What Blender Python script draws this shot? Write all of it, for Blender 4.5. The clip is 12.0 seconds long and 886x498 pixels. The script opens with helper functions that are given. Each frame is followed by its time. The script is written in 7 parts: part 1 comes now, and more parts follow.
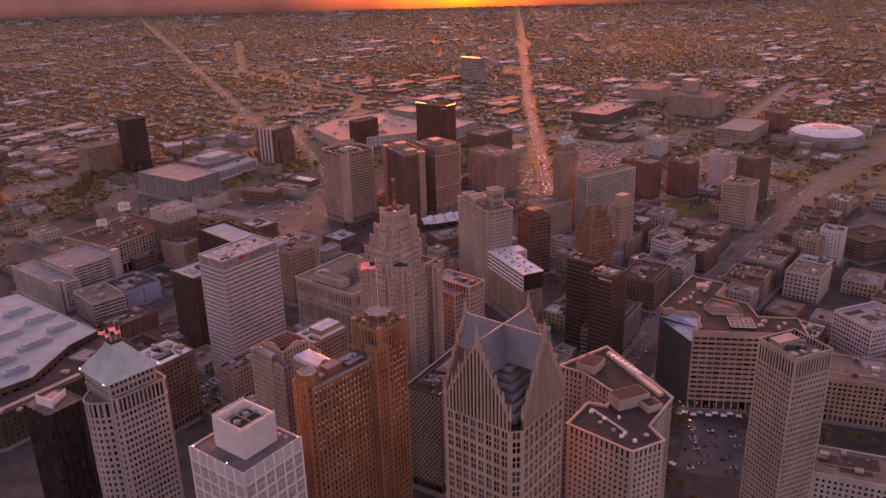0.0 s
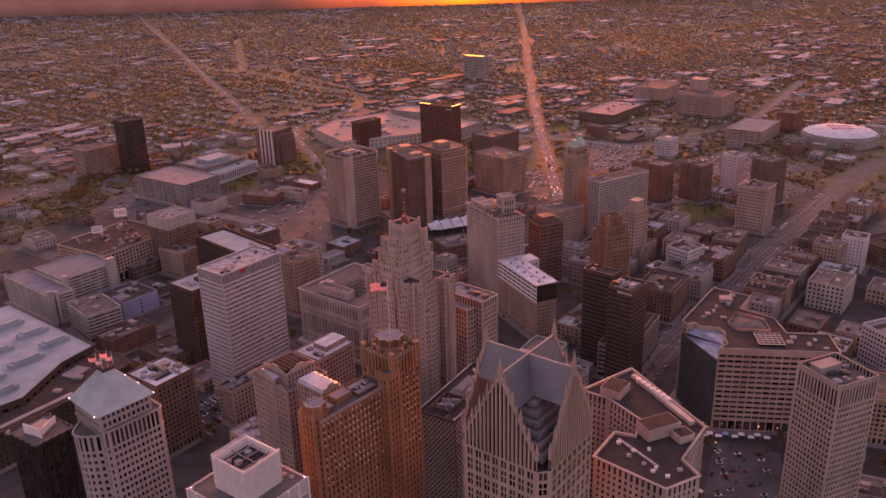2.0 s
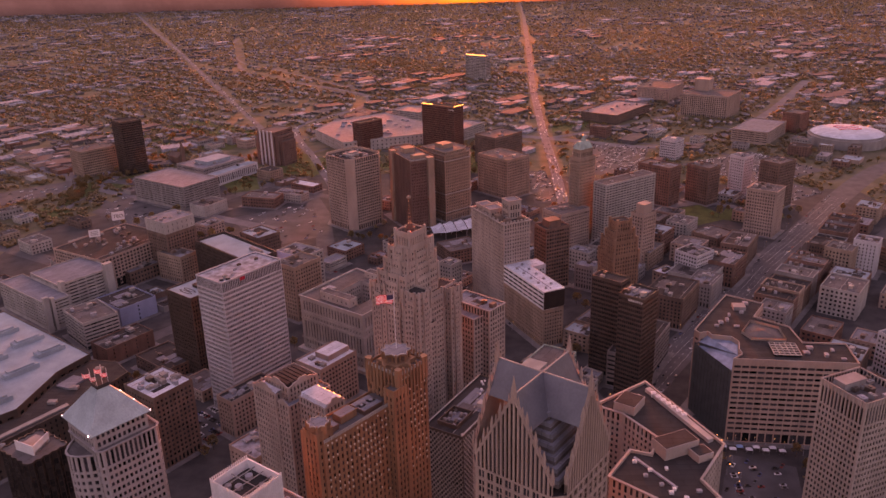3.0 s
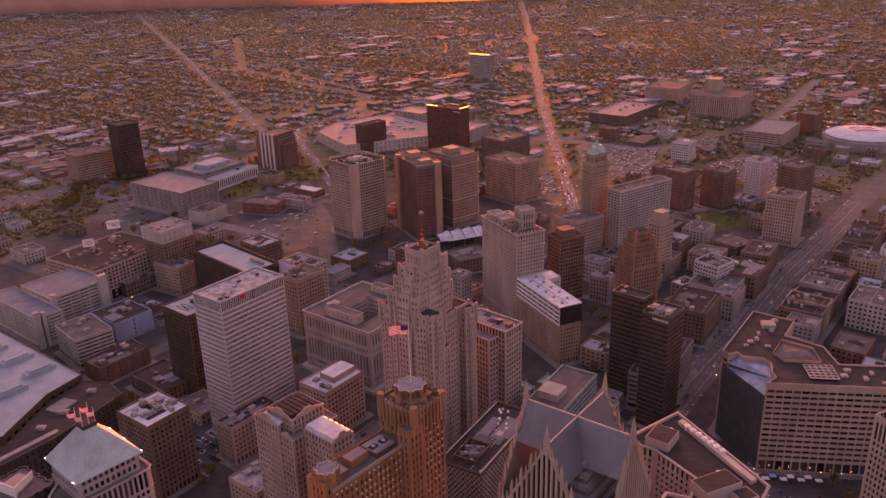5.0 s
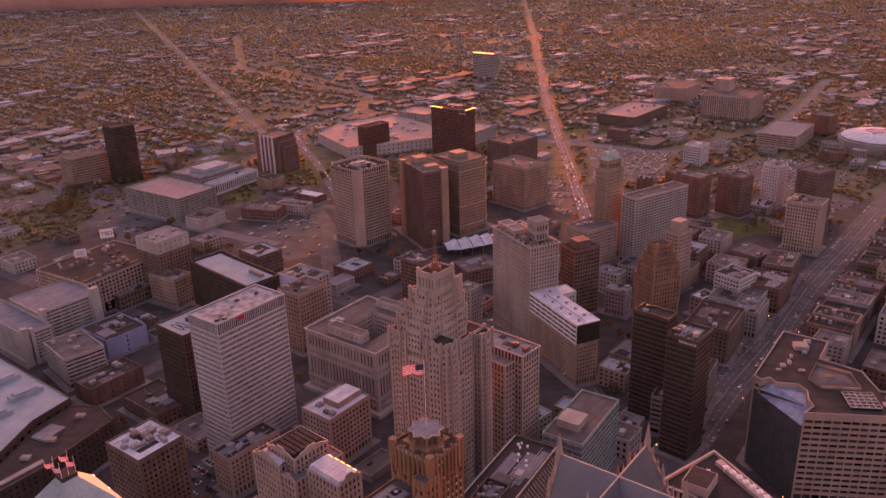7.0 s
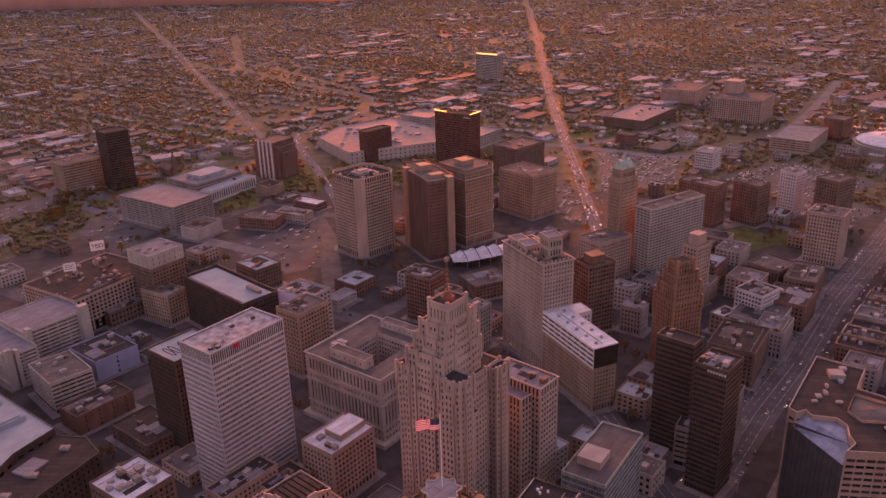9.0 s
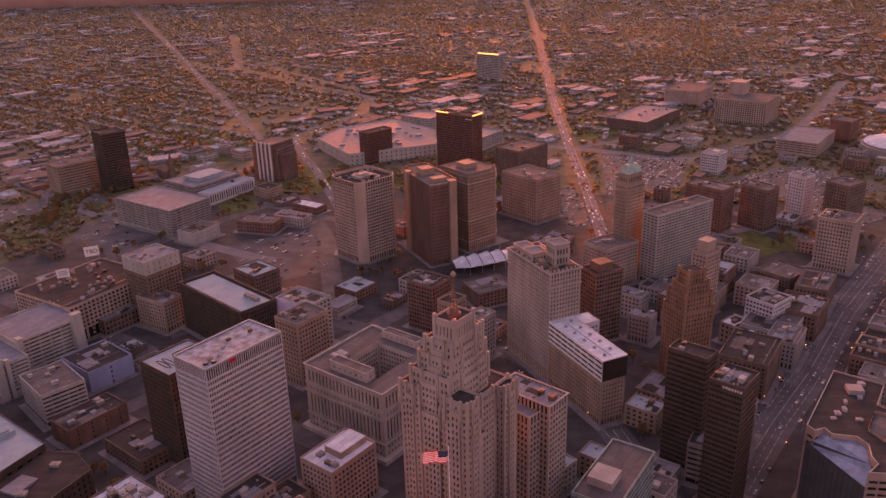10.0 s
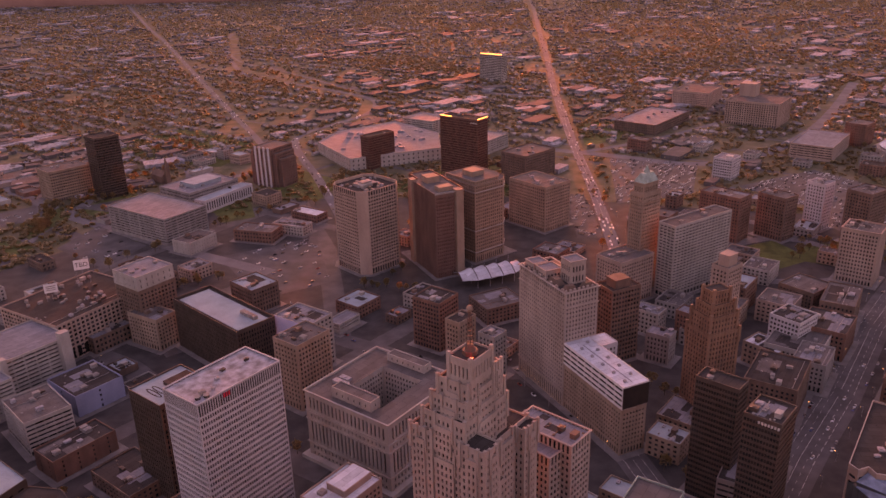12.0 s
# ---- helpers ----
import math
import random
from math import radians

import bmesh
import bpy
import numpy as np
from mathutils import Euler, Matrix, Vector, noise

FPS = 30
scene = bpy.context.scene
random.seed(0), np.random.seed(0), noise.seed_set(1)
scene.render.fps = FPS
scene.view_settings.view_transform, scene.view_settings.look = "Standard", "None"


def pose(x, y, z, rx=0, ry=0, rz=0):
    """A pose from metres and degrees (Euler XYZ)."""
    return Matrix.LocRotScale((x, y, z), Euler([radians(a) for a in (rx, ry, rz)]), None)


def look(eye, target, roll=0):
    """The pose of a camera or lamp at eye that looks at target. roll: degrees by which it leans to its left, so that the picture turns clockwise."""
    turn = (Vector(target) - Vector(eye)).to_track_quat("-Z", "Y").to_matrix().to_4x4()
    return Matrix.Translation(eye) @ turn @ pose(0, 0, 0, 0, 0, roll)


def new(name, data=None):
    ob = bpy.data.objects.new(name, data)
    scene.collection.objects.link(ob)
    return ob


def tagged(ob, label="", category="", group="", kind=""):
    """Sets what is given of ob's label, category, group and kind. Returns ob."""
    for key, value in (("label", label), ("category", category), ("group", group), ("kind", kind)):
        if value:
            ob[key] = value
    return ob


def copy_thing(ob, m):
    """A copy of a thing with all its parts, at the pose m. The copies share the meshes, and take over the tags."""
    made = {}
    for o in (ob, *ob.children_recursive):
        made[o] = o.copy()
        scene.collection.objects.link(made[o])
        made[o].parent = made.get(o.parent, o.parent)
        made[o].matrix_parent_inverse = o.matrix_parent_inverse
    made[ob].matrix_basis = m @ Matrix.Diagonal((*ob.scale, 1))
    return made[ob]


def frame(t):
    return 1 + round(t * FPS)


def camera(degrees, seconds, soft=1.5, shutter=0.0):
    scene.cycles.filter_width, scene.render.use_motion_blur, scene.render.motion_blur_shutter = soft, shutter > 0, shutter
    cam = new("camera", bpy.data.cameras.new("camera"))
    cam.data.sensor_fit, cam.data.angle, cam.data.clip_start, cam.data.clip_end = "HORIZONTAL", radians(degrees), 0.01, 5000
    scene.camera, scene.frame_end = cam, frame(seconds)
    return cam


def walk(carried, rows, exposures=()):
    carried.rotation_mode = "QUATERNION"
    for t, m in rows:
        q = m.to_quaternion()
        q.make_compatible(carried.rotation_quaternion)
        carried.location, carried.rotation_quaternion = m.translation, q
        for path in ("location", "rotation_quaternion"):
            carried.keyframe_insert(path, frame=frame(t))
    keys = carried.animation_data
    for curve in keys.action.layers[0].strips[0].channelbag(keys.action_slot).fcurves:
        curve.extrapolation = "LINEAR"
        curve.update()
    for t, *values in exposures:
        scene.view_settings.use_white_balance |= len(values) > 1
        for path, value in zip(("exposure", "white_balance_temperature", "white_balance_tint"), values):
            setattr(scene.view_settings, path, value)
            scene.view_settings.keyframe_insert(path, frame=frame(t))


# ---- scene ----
cam = camera(57.4, 12.0)
PATH = [
    (0, (3.674, 2.875, 330.477), (3.615, 4.747, 329.776), -1.5),
    (0.5, (1.578, 10.739, 330.448), (1.52, 12.61, 329.745), -1.5),
    (1, (-0.603, 18.753, 330.443), (-0.662, 20.624, 329.738), -1.6),
    (1.5, (-2.898, 26.931, 330.454), (-2.957, 28.802, 329.748), -1.6),
    (2, (-5.298, 35.302, 330.471), (-5.357, 37.172, 329.763), -1.6),
    (2.5, (-7.725, 43.85, 330.456), (-7.784, 45.719, 329.747), -1.6),
    (3, (-10.077, 52.657, 330.403), (-10.135, 54.525, 329.692), -1.6),
    (5, (-19.141, 88.913, 329.824), (-19.2, 90.779, 329.108), -1.7),
    (5.5, (-21.36, 98.144, 329.77), (-21.419, 100.009, 329.052), -1.7),
    (6, (-23.544, 107.551, 329.729), (-23.603, 109.416, 329.009), -1.7),
    (6.5, (-25.666, 117.011, 329.68), (-25.724, 118.876, 328.958), -1.7),
    (7, (-27.631, 126.608, 329.663), (-27.69, 128.472, 328.94), -1.7),
    (9, (-34.983, 165.491, 329.803), (-35.041, 167.354, 329.077), -1.7),
    (9.5, (-36.777, 175.237, 329.81), (-36.834, 177.099, 329.082), -1.6),
    (10, (-38.619, 184.958, 329.79), (-38.675, 186.82, 329.061), -1.6),
    (10.5, (-40.512, 194.546, 329.727), (-40.569, 196.408, 328.997), -1.6),
    (11, (-42.356, 204.013, 329.668), (-42.412, 205.874, 328.937), -1.6),
    (11.5, (-44.127, 213.416, 329.633), (-44.183, 215.276, 328.901), -1.6),
    (12, (-45.866, 222.842, 329.615), (-45.921, 224.702, 328.882), -1.6),
]
walk(cam, [(t, look(eye, target, roll)) for t, eye, target, roll in PATH], [(0, 3.65, 17000, 95), (12, 3.6, 17000, 95)])

# ---- world and light ----
SUN_ELEVATION, SUN_TURN = 2.2, 0.0  # degrees; the sun stands straight ahead, just over the horizon
world = bpy.data.worlds.new("dusk")
scene.world = world
world.use_nodes = True
wn = world.node_tree.nodes
sky = wn.new("ShaderNodeTexSky")
sky.sky_type = "NISHITA"
sky.sun_disc = False
sky.sun_elevation, sky.sun_rotation = radians(SUN_ELEVATION), radians(SUN_TURN)
sky.air_density, sky.dust_density, sky.ozone_density = 1.0, 5.0, 2.5
wn["Background"].inputs["Strength"].default_value = 0.15
world.node_tree.links.new(sky.outputs["Color"], wn["Background"].inputs["Color"])

sun_data = bpy.data.lights.new("sun", "SUN")
sun_data.energy, sun_data.angle, sun_data.color = 0.68, radians(3.0), (1.0, 0.27, 0.07)
sun = new("sun", sun_data)
sun.matrix_world = look((0, 0, 500), Vector((0, 0, 500)) - 100 * Vector((math.sin(radians(SUN_TURN)), math.cos(radians(SUN_TURN)), math.tan(radians(SUN_ELEVATION)))))


# ---- materials ----
def material(name, color, rough=0.8, vary=0.25, size=6.0, fine=0.6, bump=0.15, metal=0.0, gloss=0.5, each=0.0, second=None, streak=1.0, seams=None):
    """A surface with stains at the given size in metres, finer grain and relief. each: how far single pieces differ.
    second: the colour of the stains. streak: how far stains are drawn out downwards."""
    m = bpy.data.materials.new(name)
    m.use_nodes = True
    n, l = m.node_tree.nodes, m.node_tree.links
    b = n["Principled BSDF"]
    b.inputs["Roughness"].default_value, b.inputs["Metallic"].default_value = rough, metal
    b.inputs["Specular IOR Level"].default_value = gloss
    place = n.new("ShaderNodeTexCoord")
    scaled = n.new("ShaderNodeMapping")
    scaled.inputs["Scale"].default_value = (1, 1, 1 / streak)
    l.new(place.outputs["Object"], scaled.inputs["Vector"])
    big, small = n.new("ShaderNodeTexNoise"), n.new("ShaderNodeTexNoise")
    for node, s, d in ((big, 1 / size, 5), (small, 1 / fine, 3)):
        node.inputs["Scale"].default_value, node.inputs["Detail"].default_value = s, d
        l.new(scaled.outputs["Vector"], node.inputs["Vector"])
    ramp = n.new("ShaderNodeValToRGB")
    dark = second or tuple(c * (1 - vary) for c in color)
    light = tuple(min(c * (1 + vary * 0.6), 0.95) for c in color)
    ramp.color_ramp.elements[0].position, ramp.color_ramp.elements[1].position = 0.33, 0.68
    ramp.color_ramp.elements[0].color, ramp.color_ramp.elements[1].color = (*dark, 1), (*light, 1)
    l.new(big.outputs["Fac"], ramp.inputs["Fac"])
    mix = n.new("ShaderNodeMix")
    mix.data_type, mix.blend_type = "RGBA", "MULTIPLY"
    mix.inputs["Factor"].default_value = 0.5
    l.new(ramp.outputs["Color"], mix.inputs["A"])
    grain = n.new("ShaderNodeMapRange")
    grain.inputs["To Min"].default_value, grain.inputs["To Max"].default_value = 0.55, 1.35
    l.new(small.outputs["Fac"], grain.inputs["Value"])
    l.new(grain.outputs["Result"], mix.inputs["B"])
    out = mix.outputs["Result"]
    if seams:  # sheets of roofing with darker laps between them
        laps, over = n.new("ShaderNodeTexBrick"), n.new("ShaderNodeMix")
        laps.inputs["Scale"].default_value = 1.0
        laps.inputs["Brick Width"].default_value, laps.inputs["Row Height"].default_value = seams[0], seams[1]
        laps.inputs["Mortar Size"].default_value, laps.inputs["Mortar Smooth"].default_value = 0.12, 0.3
        laps.inputs["Color1"].default_value, laps.inputs["Color2"].default_value = (1.08, 1.08, 1.08, 1), (0.82, 0.82, 0.82, 1)
        laps.inputs["Mortar"].default_value = (0.55, 0.55, 0.55, 1)
        l.new(place.outputs["Object"], laps.inputs["Vector"])
        over.data_type, over.blend_type = "RGBA", "MULTIPLY"
        over.inputs["Factor"].default_value = 1.0
        l.new(out, over.inputs["A"])
        l.new(laps.outputs["Color"], over.inputs["B"])
        out = over.outputs["Result"]
    if each:
        geo, info, both, span, last = (n.new("ShaderNode" + k) for k in ("NewGeometry", "ObjectInfo", "Math", "MapRange", "Mix"))
        both.operation = "ADD"
        l.new(geo.outputs["Random Per Island"], both.inputs[0])
        l.new(info.outputs["Random"], both.inputs[1])
        wrap = n.new("ShaderNodeMath")
        wrap.operation = "FRACT"
        l.new(both.outputs[0], wrap.inputs[0])
        span.inputs["To Min"].default_value, span.inputs["To Max"].default_value = 1 - each, 1 + each
        l.new(wrap.outputs[0], span.inputs["Value"])
        last.data_type, last.blend_type = "RGBA", "MULTIPLY"
        last.inputs["Factor"].default_value = 1.0
        l.new(out, last.inputs["A"])
        l.new(span.outputs["Result"], last.inputs["B"])
        out = last.outputs["Result"]
    l.new(out, b.inputs["Base Color"])
    if bump:
        relief = n.new("ShaderNodeBump")
        relief.inputs["Strength"].default_value, relief.inputs["Distance"].default_value = bump, 0.1
        l.new(small.outputs["Fac"], relief.inputs["Height"])
        l.new(relief.outputs["Normal"], b.inputs["Normal"])
    return m


def glowing(name, color, strength):
    m = bpy.data.materials.new(name)
    m.use_nodes = True
    b = m.node_tree.nodes["Principled BSDF"]
    b.inputs["Base Color"].default_value = (*color, 1)
    b.inputs["Emission Color"].default_value = (*color, 1)
    b.inputs["Emission Strength"].default_value = strength
    return m


LIMESTONE = material("limestone", (0.355, 0.28, 0.245), 0.85, 0.22, 14, 0.8, streak=3)
BUFF = material("buff_brick", (0.31, 0.205, 0.155), 0.85, 0.25, 10, 0.5, streak=3)
TAN = material("tan_stone", (0.37, 0.25, 0.205), 0.85, 0.2, 12, 0.6, streak=3)
TERRACOTTA = material("terracotta_brick", (0.27, 0.13, 0.085), 0.8, 0.3, 9, 0.5, streak=3)
GLAZED = material("glazed_tile", (0.62, 0.52, 0.42), 0.4, 0.15, 3, 0.4)
GRANITE = material("pale_granite", (0.31, 0.275, 0.27), 0.8, 0.18, 12, 0.6, streak=3)
ORANGE = material("orange_brick", (0.3, 0.135, 0.075), 0.8, 0.3, 9, 0.5, streak=3)
RED = material("red_brick", (0.2, 0.095, 0.07), 0.85, 0.3, 8, 0.5, streak=2)
BROWN = material("brown_brick", (0.165, 0.098, 0.075), 0.85, 0.3, 8, 0.5, streak=2)
BROWNBRICK = material("dark_red_brown_brick", (0.15, 0.075, 0.055), 0.8, 0.25, 8, 0.5, streak=2)
WHITE = material("white_concrete", (0.42, 0.41, 0.42), 0.75, 0.12, 10, 0.6, streak=4)
GREY = material("grey_concrete", (0.24, 0.22, 0.21), 0.85, 0.22, 10, 0.7, streak=3)
PALE = material("pale_concrete", (0.34, 0.31, 0.285), 0.8, 0.2, 10, 0.7, streak=3)
BLACK = material("bronze_metal", (0.045, 0.032, 0.028), 0.45, 0.3, 8, 0.6, bump=0.05, metal=0.3)
BROWNMETAL = material("brown_cladding", (0.075, 0.05, 0.04), 0.6, 0.3, 8, 0.6, bump=0.05)
GLASS = material("window_glass", (0.03, 0.03, 0.034), 0.12, 0.3, 3, 0.8, bump=0.0, each=0.9, gloss=0.35)
REDGLASS = material("red_brown_glass", (0.1, 0.038, 0.032), 0.2, 0.3, 5, 1, bump=0.0, each=0.5, gloss=0.5)
REDBROWN = material("red_brown_cladding", (0.2, 0.1, 0.08), 0.7, 0.25, 8, 0.6, streak=3)
DARKGLASS = material("dark_glass", (0.026, 0.02, 0.018), 0.16, 0.3, 5, 1, bump=0.0, each=0.6, gloss=0.7)
BLUECLAD = material("blue_wall_paint", (0.2, 0.25, 0.36), 0.75, 0.15, 10, 0.6, streak=3)
BLUEGLASS = material("blue_glass", (0.1, 0.16, 0.22), 0.1, 0.3, 5, 1, bump=0.0, each=0.4, gloss=0.8)
GRAVEL = material("gravel_roof", (0.125, 0.112, 0.11), 0.9, 0.16, 9, 0.4, bump=0.3, gloss=0.1, seams=(9.0, 6.0))
DARKROOF = material("tar_roof", (0.055, 0.048, 0.046), 0.92, 0.18, 9, 0.5, bump=0.3, gloss=0.08, seams=(12.0, 4.0))
WHITEROOF = material("white_membrane_roof", (0.24, 0.33, 0.365), 0.9, 0.1, 12, 0.9, bump=0.05, second=(0.2, 0.275, 0.305), gloss=0.05)
PALEROOF = material("pale_roof", (0.18, 0.19, 0.215), 0.8, 0.14, 9, 0.7, bump=0.1, gloss=0.12, seams=(10.0, 4.0))
BRIGHTROOF = material("bright_white_roof", (0.5, 0.55, 0.6), 0.85, 0.12, 6, 0.8, bump=0.05, gloss=0.06, seams=(14.0, 5.0))
MOTTLED = material("patched_pale_roof", (0.34, 0.36, 0.4), 0.9, 0.1, 5, 0.7, bump=0.1, second=(0.17, 0.165, 0.17), gloss=0.1)
HALLGLASS = material("teal_hall_glass", (0.065, 0.08, 0.082), 0.3, 0.3, 6, 1, bump=0.0, gloss=0.6)
SLATE = material("slate_metal_roof", (0.13, 0.14, 0.16), 0.45, 0.15, 10, 1.0, bump=0.05, metal=0.4)
PATINA = material("pale_metal_roof", (0.28, 0.4, 0.41), 0.8, 0.15, 8, 1.0, bump=0.03, metal=0.0)
COPPER = material("green_copper", (0.22, 0.34, 0.3), 0.6, 0.3, 4, 0.6)
STEEL = material("galvanised_steel", (0.3, 0.3, 0.32), 0.75, 0.25, 2, 0.3, metal=0.1, gloss=0.2)
WHITEPAINT = material("white_paint", (0.62, 0.61, 0.61), 0.5, 0.1, 3, 0.4, bump=0.03)
ASPHALT = material("asphalt", (0.058, 0.053, 0.052), 0.9, 0.35, 14, 0.7, bump=0.2, gloss=0.25)
PAVING = material("paving", (0.16, 0.145, 0.14), 0.8, 0.3, 9, 0.6, bump=0.2)
LOT = material("parking_lot_asphalt", (0.085, 0.08, 0.082), 0.88, 0.35, 18, 0.8, bump=0.2, gloss=0.3)
GRASS = material("grass", (0.085, 0.1, 0.035), 0.95, 0.4, 12, 0.8, bump=0.4, gloss=0.2)
LEAF = material("leaves", (0.12, 0.1, 0.06), 0.5, 0.35, 3, 0.5, bump=0.3, each=0.3, gloss=0.8)
lt = LEAF.node_tree  # thin leaves let the low sun through
through_leaf, both_ways = lt.nodes.new("ShaderNodeBsdfTranslucent"), lt.nodes.new("ShaderNodeMixShader")
through_leaf.inputs["Color"].default_value = (0.6, 0.42, 0.2, 1)
both_ways.inputs["Fac"].default_value = 0.6
lt.links.new(lt.nodes["Principled BSDF"].outputs[0], both_ways.inputs[1])
lt.links.new(through_leaf.outputs[0], both_ways.inputs[2])
lt.links.new(both_ways.outputs[0], lt.nodes["Material Output"].inputs["Surface"])
BARK = material("bark", (0.12, 0.09, 0.07), 0.9, 0.3, 0.6, 0.1)
ROADPALE = material("pale_concrete_road", (0.175, 0.162, 0.165), 0.95, 0.2, 25, 2.0, bump=0.1, gloss=0.06)
ROADMID = material("worn_asphalt", (0.1, 0.092, 0.092), 0.88, 0.3, 14, 0.8, bump=0.15, gloss=0.3)
DISTANCE = material("distant_land_painted_glow", (0.1, 0.07, 0.06), 0.9, 0.4, 150, 30, bump=0.0)
dn, dl = DISTANCE.node_tree.nodes, DISTANCE.node_tree.links  # far evening haze and sun glow painted as emission, strongest below the sun
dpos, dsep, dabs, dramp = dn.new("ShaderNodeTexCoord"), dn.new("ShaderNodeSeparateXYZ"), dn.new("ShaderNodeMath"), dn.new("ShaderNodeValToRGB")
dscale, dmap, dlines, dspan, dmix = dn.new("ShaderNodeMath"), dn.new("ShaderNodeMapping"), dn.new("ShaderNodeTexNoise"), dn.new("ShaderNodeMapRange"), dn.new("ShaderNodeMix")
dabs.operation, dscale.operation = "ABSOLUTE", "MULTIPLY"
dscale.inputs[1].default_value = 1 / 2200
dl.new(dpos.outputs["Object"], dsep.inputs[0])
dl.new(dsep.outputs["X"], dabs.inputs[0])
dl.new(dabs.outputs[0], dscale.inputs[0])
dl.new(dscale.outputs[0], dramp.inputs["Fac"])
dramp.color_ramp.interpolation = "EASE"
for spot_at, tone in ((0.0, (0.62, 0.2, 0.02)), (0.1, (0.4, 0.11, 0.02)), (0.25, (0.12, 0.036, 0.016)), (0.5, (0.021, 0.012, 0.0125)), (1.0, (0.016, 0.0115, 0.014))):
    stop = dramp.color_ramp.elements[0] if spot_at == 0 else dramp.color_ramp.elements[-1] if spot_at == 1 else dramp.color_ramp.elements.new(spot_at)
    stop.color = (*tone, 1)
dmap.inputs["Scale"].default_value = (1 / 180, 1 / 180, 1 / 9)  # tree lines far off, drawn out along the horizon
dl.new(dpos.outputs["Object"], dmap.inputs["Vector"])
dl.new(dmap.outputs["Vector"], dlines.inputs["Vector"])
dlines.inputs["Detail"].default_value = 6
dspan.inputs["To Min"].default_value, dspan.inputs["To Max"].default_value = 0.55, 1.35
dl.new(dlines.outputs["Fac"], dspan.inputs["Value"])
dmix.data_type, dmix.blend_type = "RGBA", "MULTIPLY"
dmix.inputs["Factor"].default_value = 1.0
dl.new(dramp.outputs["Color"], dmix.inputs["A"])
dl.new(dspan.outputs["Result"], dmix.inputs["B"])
dhigh, dlift = dn.new("ShaderNodeMapRange"), dn.new("ShaderNodeMix")  # the painted glow gets brighter higher up, towards the horizon
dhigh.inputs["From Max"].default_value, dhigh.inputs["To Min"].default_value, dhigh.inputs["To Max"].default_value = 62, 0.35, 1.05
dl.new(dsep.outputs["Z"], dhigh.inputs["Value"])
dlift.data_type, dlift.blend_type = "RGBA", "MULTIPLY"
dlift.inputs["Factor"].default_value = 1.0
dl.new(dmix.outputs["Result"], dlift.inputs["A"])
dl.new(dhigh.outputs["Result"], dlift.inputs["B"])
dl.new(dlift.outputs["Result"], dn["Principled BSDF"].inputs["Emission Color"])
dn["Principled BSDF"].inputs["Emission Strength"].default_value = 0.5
PAINTLINE = material("road_paint", (0.55, 0.53, 0.5), 0.7, 0.3, 2, 0.3)


# ---- helpers for meshes ----
class Shape:
    """Collects faces, and becomes one mesh."""

    def __init__(self):
        self.v, self.f = [], []

    def face(self, *pts):
        k = len(self.v)
        self.v.extend(pts)
        self.f.append(tuple(range(k, k + len(pts))))

    def box(self, x0, y0, z0, x1, y1, z1, bottom=False):
        self.prism([(x0, y0), (x1, y0), (x1, y1), (x0, y1)], z0, z1, bottom)

    def prism(self, ring, z0, z1, bottom=False, top=True):
        k, n = len(self.v), len(ring)
        self.v.extend((x, y, z0) for x, y in ring)
        self.v.extend((x, y, z1) for x, y in ring)
        for i in range(n):
            j = (i + 1) % n
            self.f.append((k + i, k + j, k + n + j, k + n + i))
        if top:
            self.f.append(tuple(k + n + i for i in range(n)))
        if bottom:
            self.f.append(tuple(k + i for i in reversed(range(n))))

    def taper(self, ring, z0, ring2, z1, top=True):
        k, n = len(self.v), len(ring)
        self.v.extend((x, y, z0) for x, y in ring)
        self.v.extend((x, y, z1) for x, y in ring2)
        for i in range(n):
            j = (i + 1) % n
            self.f.append((k + i, k + j, k + n + j, k + n + i))
        if top:
            self.f.append(tuple(k + n + i for i in range(n)))

    def mesh(self, name, mat):
        me = bpy.data.meshes.new(name)
        me.from_pydata([tuple(p) for p in self.v], [], self.f)
        me.materials.append(mat)
        return me


def part(name, shape, mat, parent, label="", kind=""):
    ob = new(name, shape.mesh(name, mat))
    ob.parent = parent
    return tagged(ob, label=label, kind=kind)


def parts(name, shapes, mat, parent, label=""):
    for s in shapes:
        part(name, s, mat, parent, label)


def solid(kind, *args, **more):
    """A Shape that holds one solid: 'box', 'prism' or 'taper'."""
    s = Shape()
    {"box": s.box, "prism": s.prism, "taper": s.taper}[kind](*args, **more)
    return s


def thing(name, m, label, category, group="", kind=""):
    ob = new(name)
    ob.empty_display_size = 1
    ob.matrix_world = m
    return tagged(ob, label, category, group, kind)


def circle(r, n, cx=0.0, cy=0.0, turn=0.0):
    return [(cx + r * math.cos(turn + 2 * math.pi * i / n), cy + r * math.sin(turn + 2 * math.pi * i / n)) for i in range(n)]


def inset(ring, d):
    """The ring (counter-clockwise) moved inwards by d."""
    out, n = [], len(ring)
    for i in range(n):
        p, q, r = Vector(ring[i - 1]), Vector(ring[i]), Vector(ring[(i + 1) % n])
        a, b = (q - p).normalized(), (r - q).normalized()
        na, nb = Vector((-a.y, a.x)), Vector((-b.y, b.x))
        m = na + nb
        s = d / max(0.25, 1 + na.dot(nb))
        out.append(tuple(q + m * s))
    return out


# ---- facades ----
RIBS = []  # proud ribs of the facade at hand, which become parts of its block


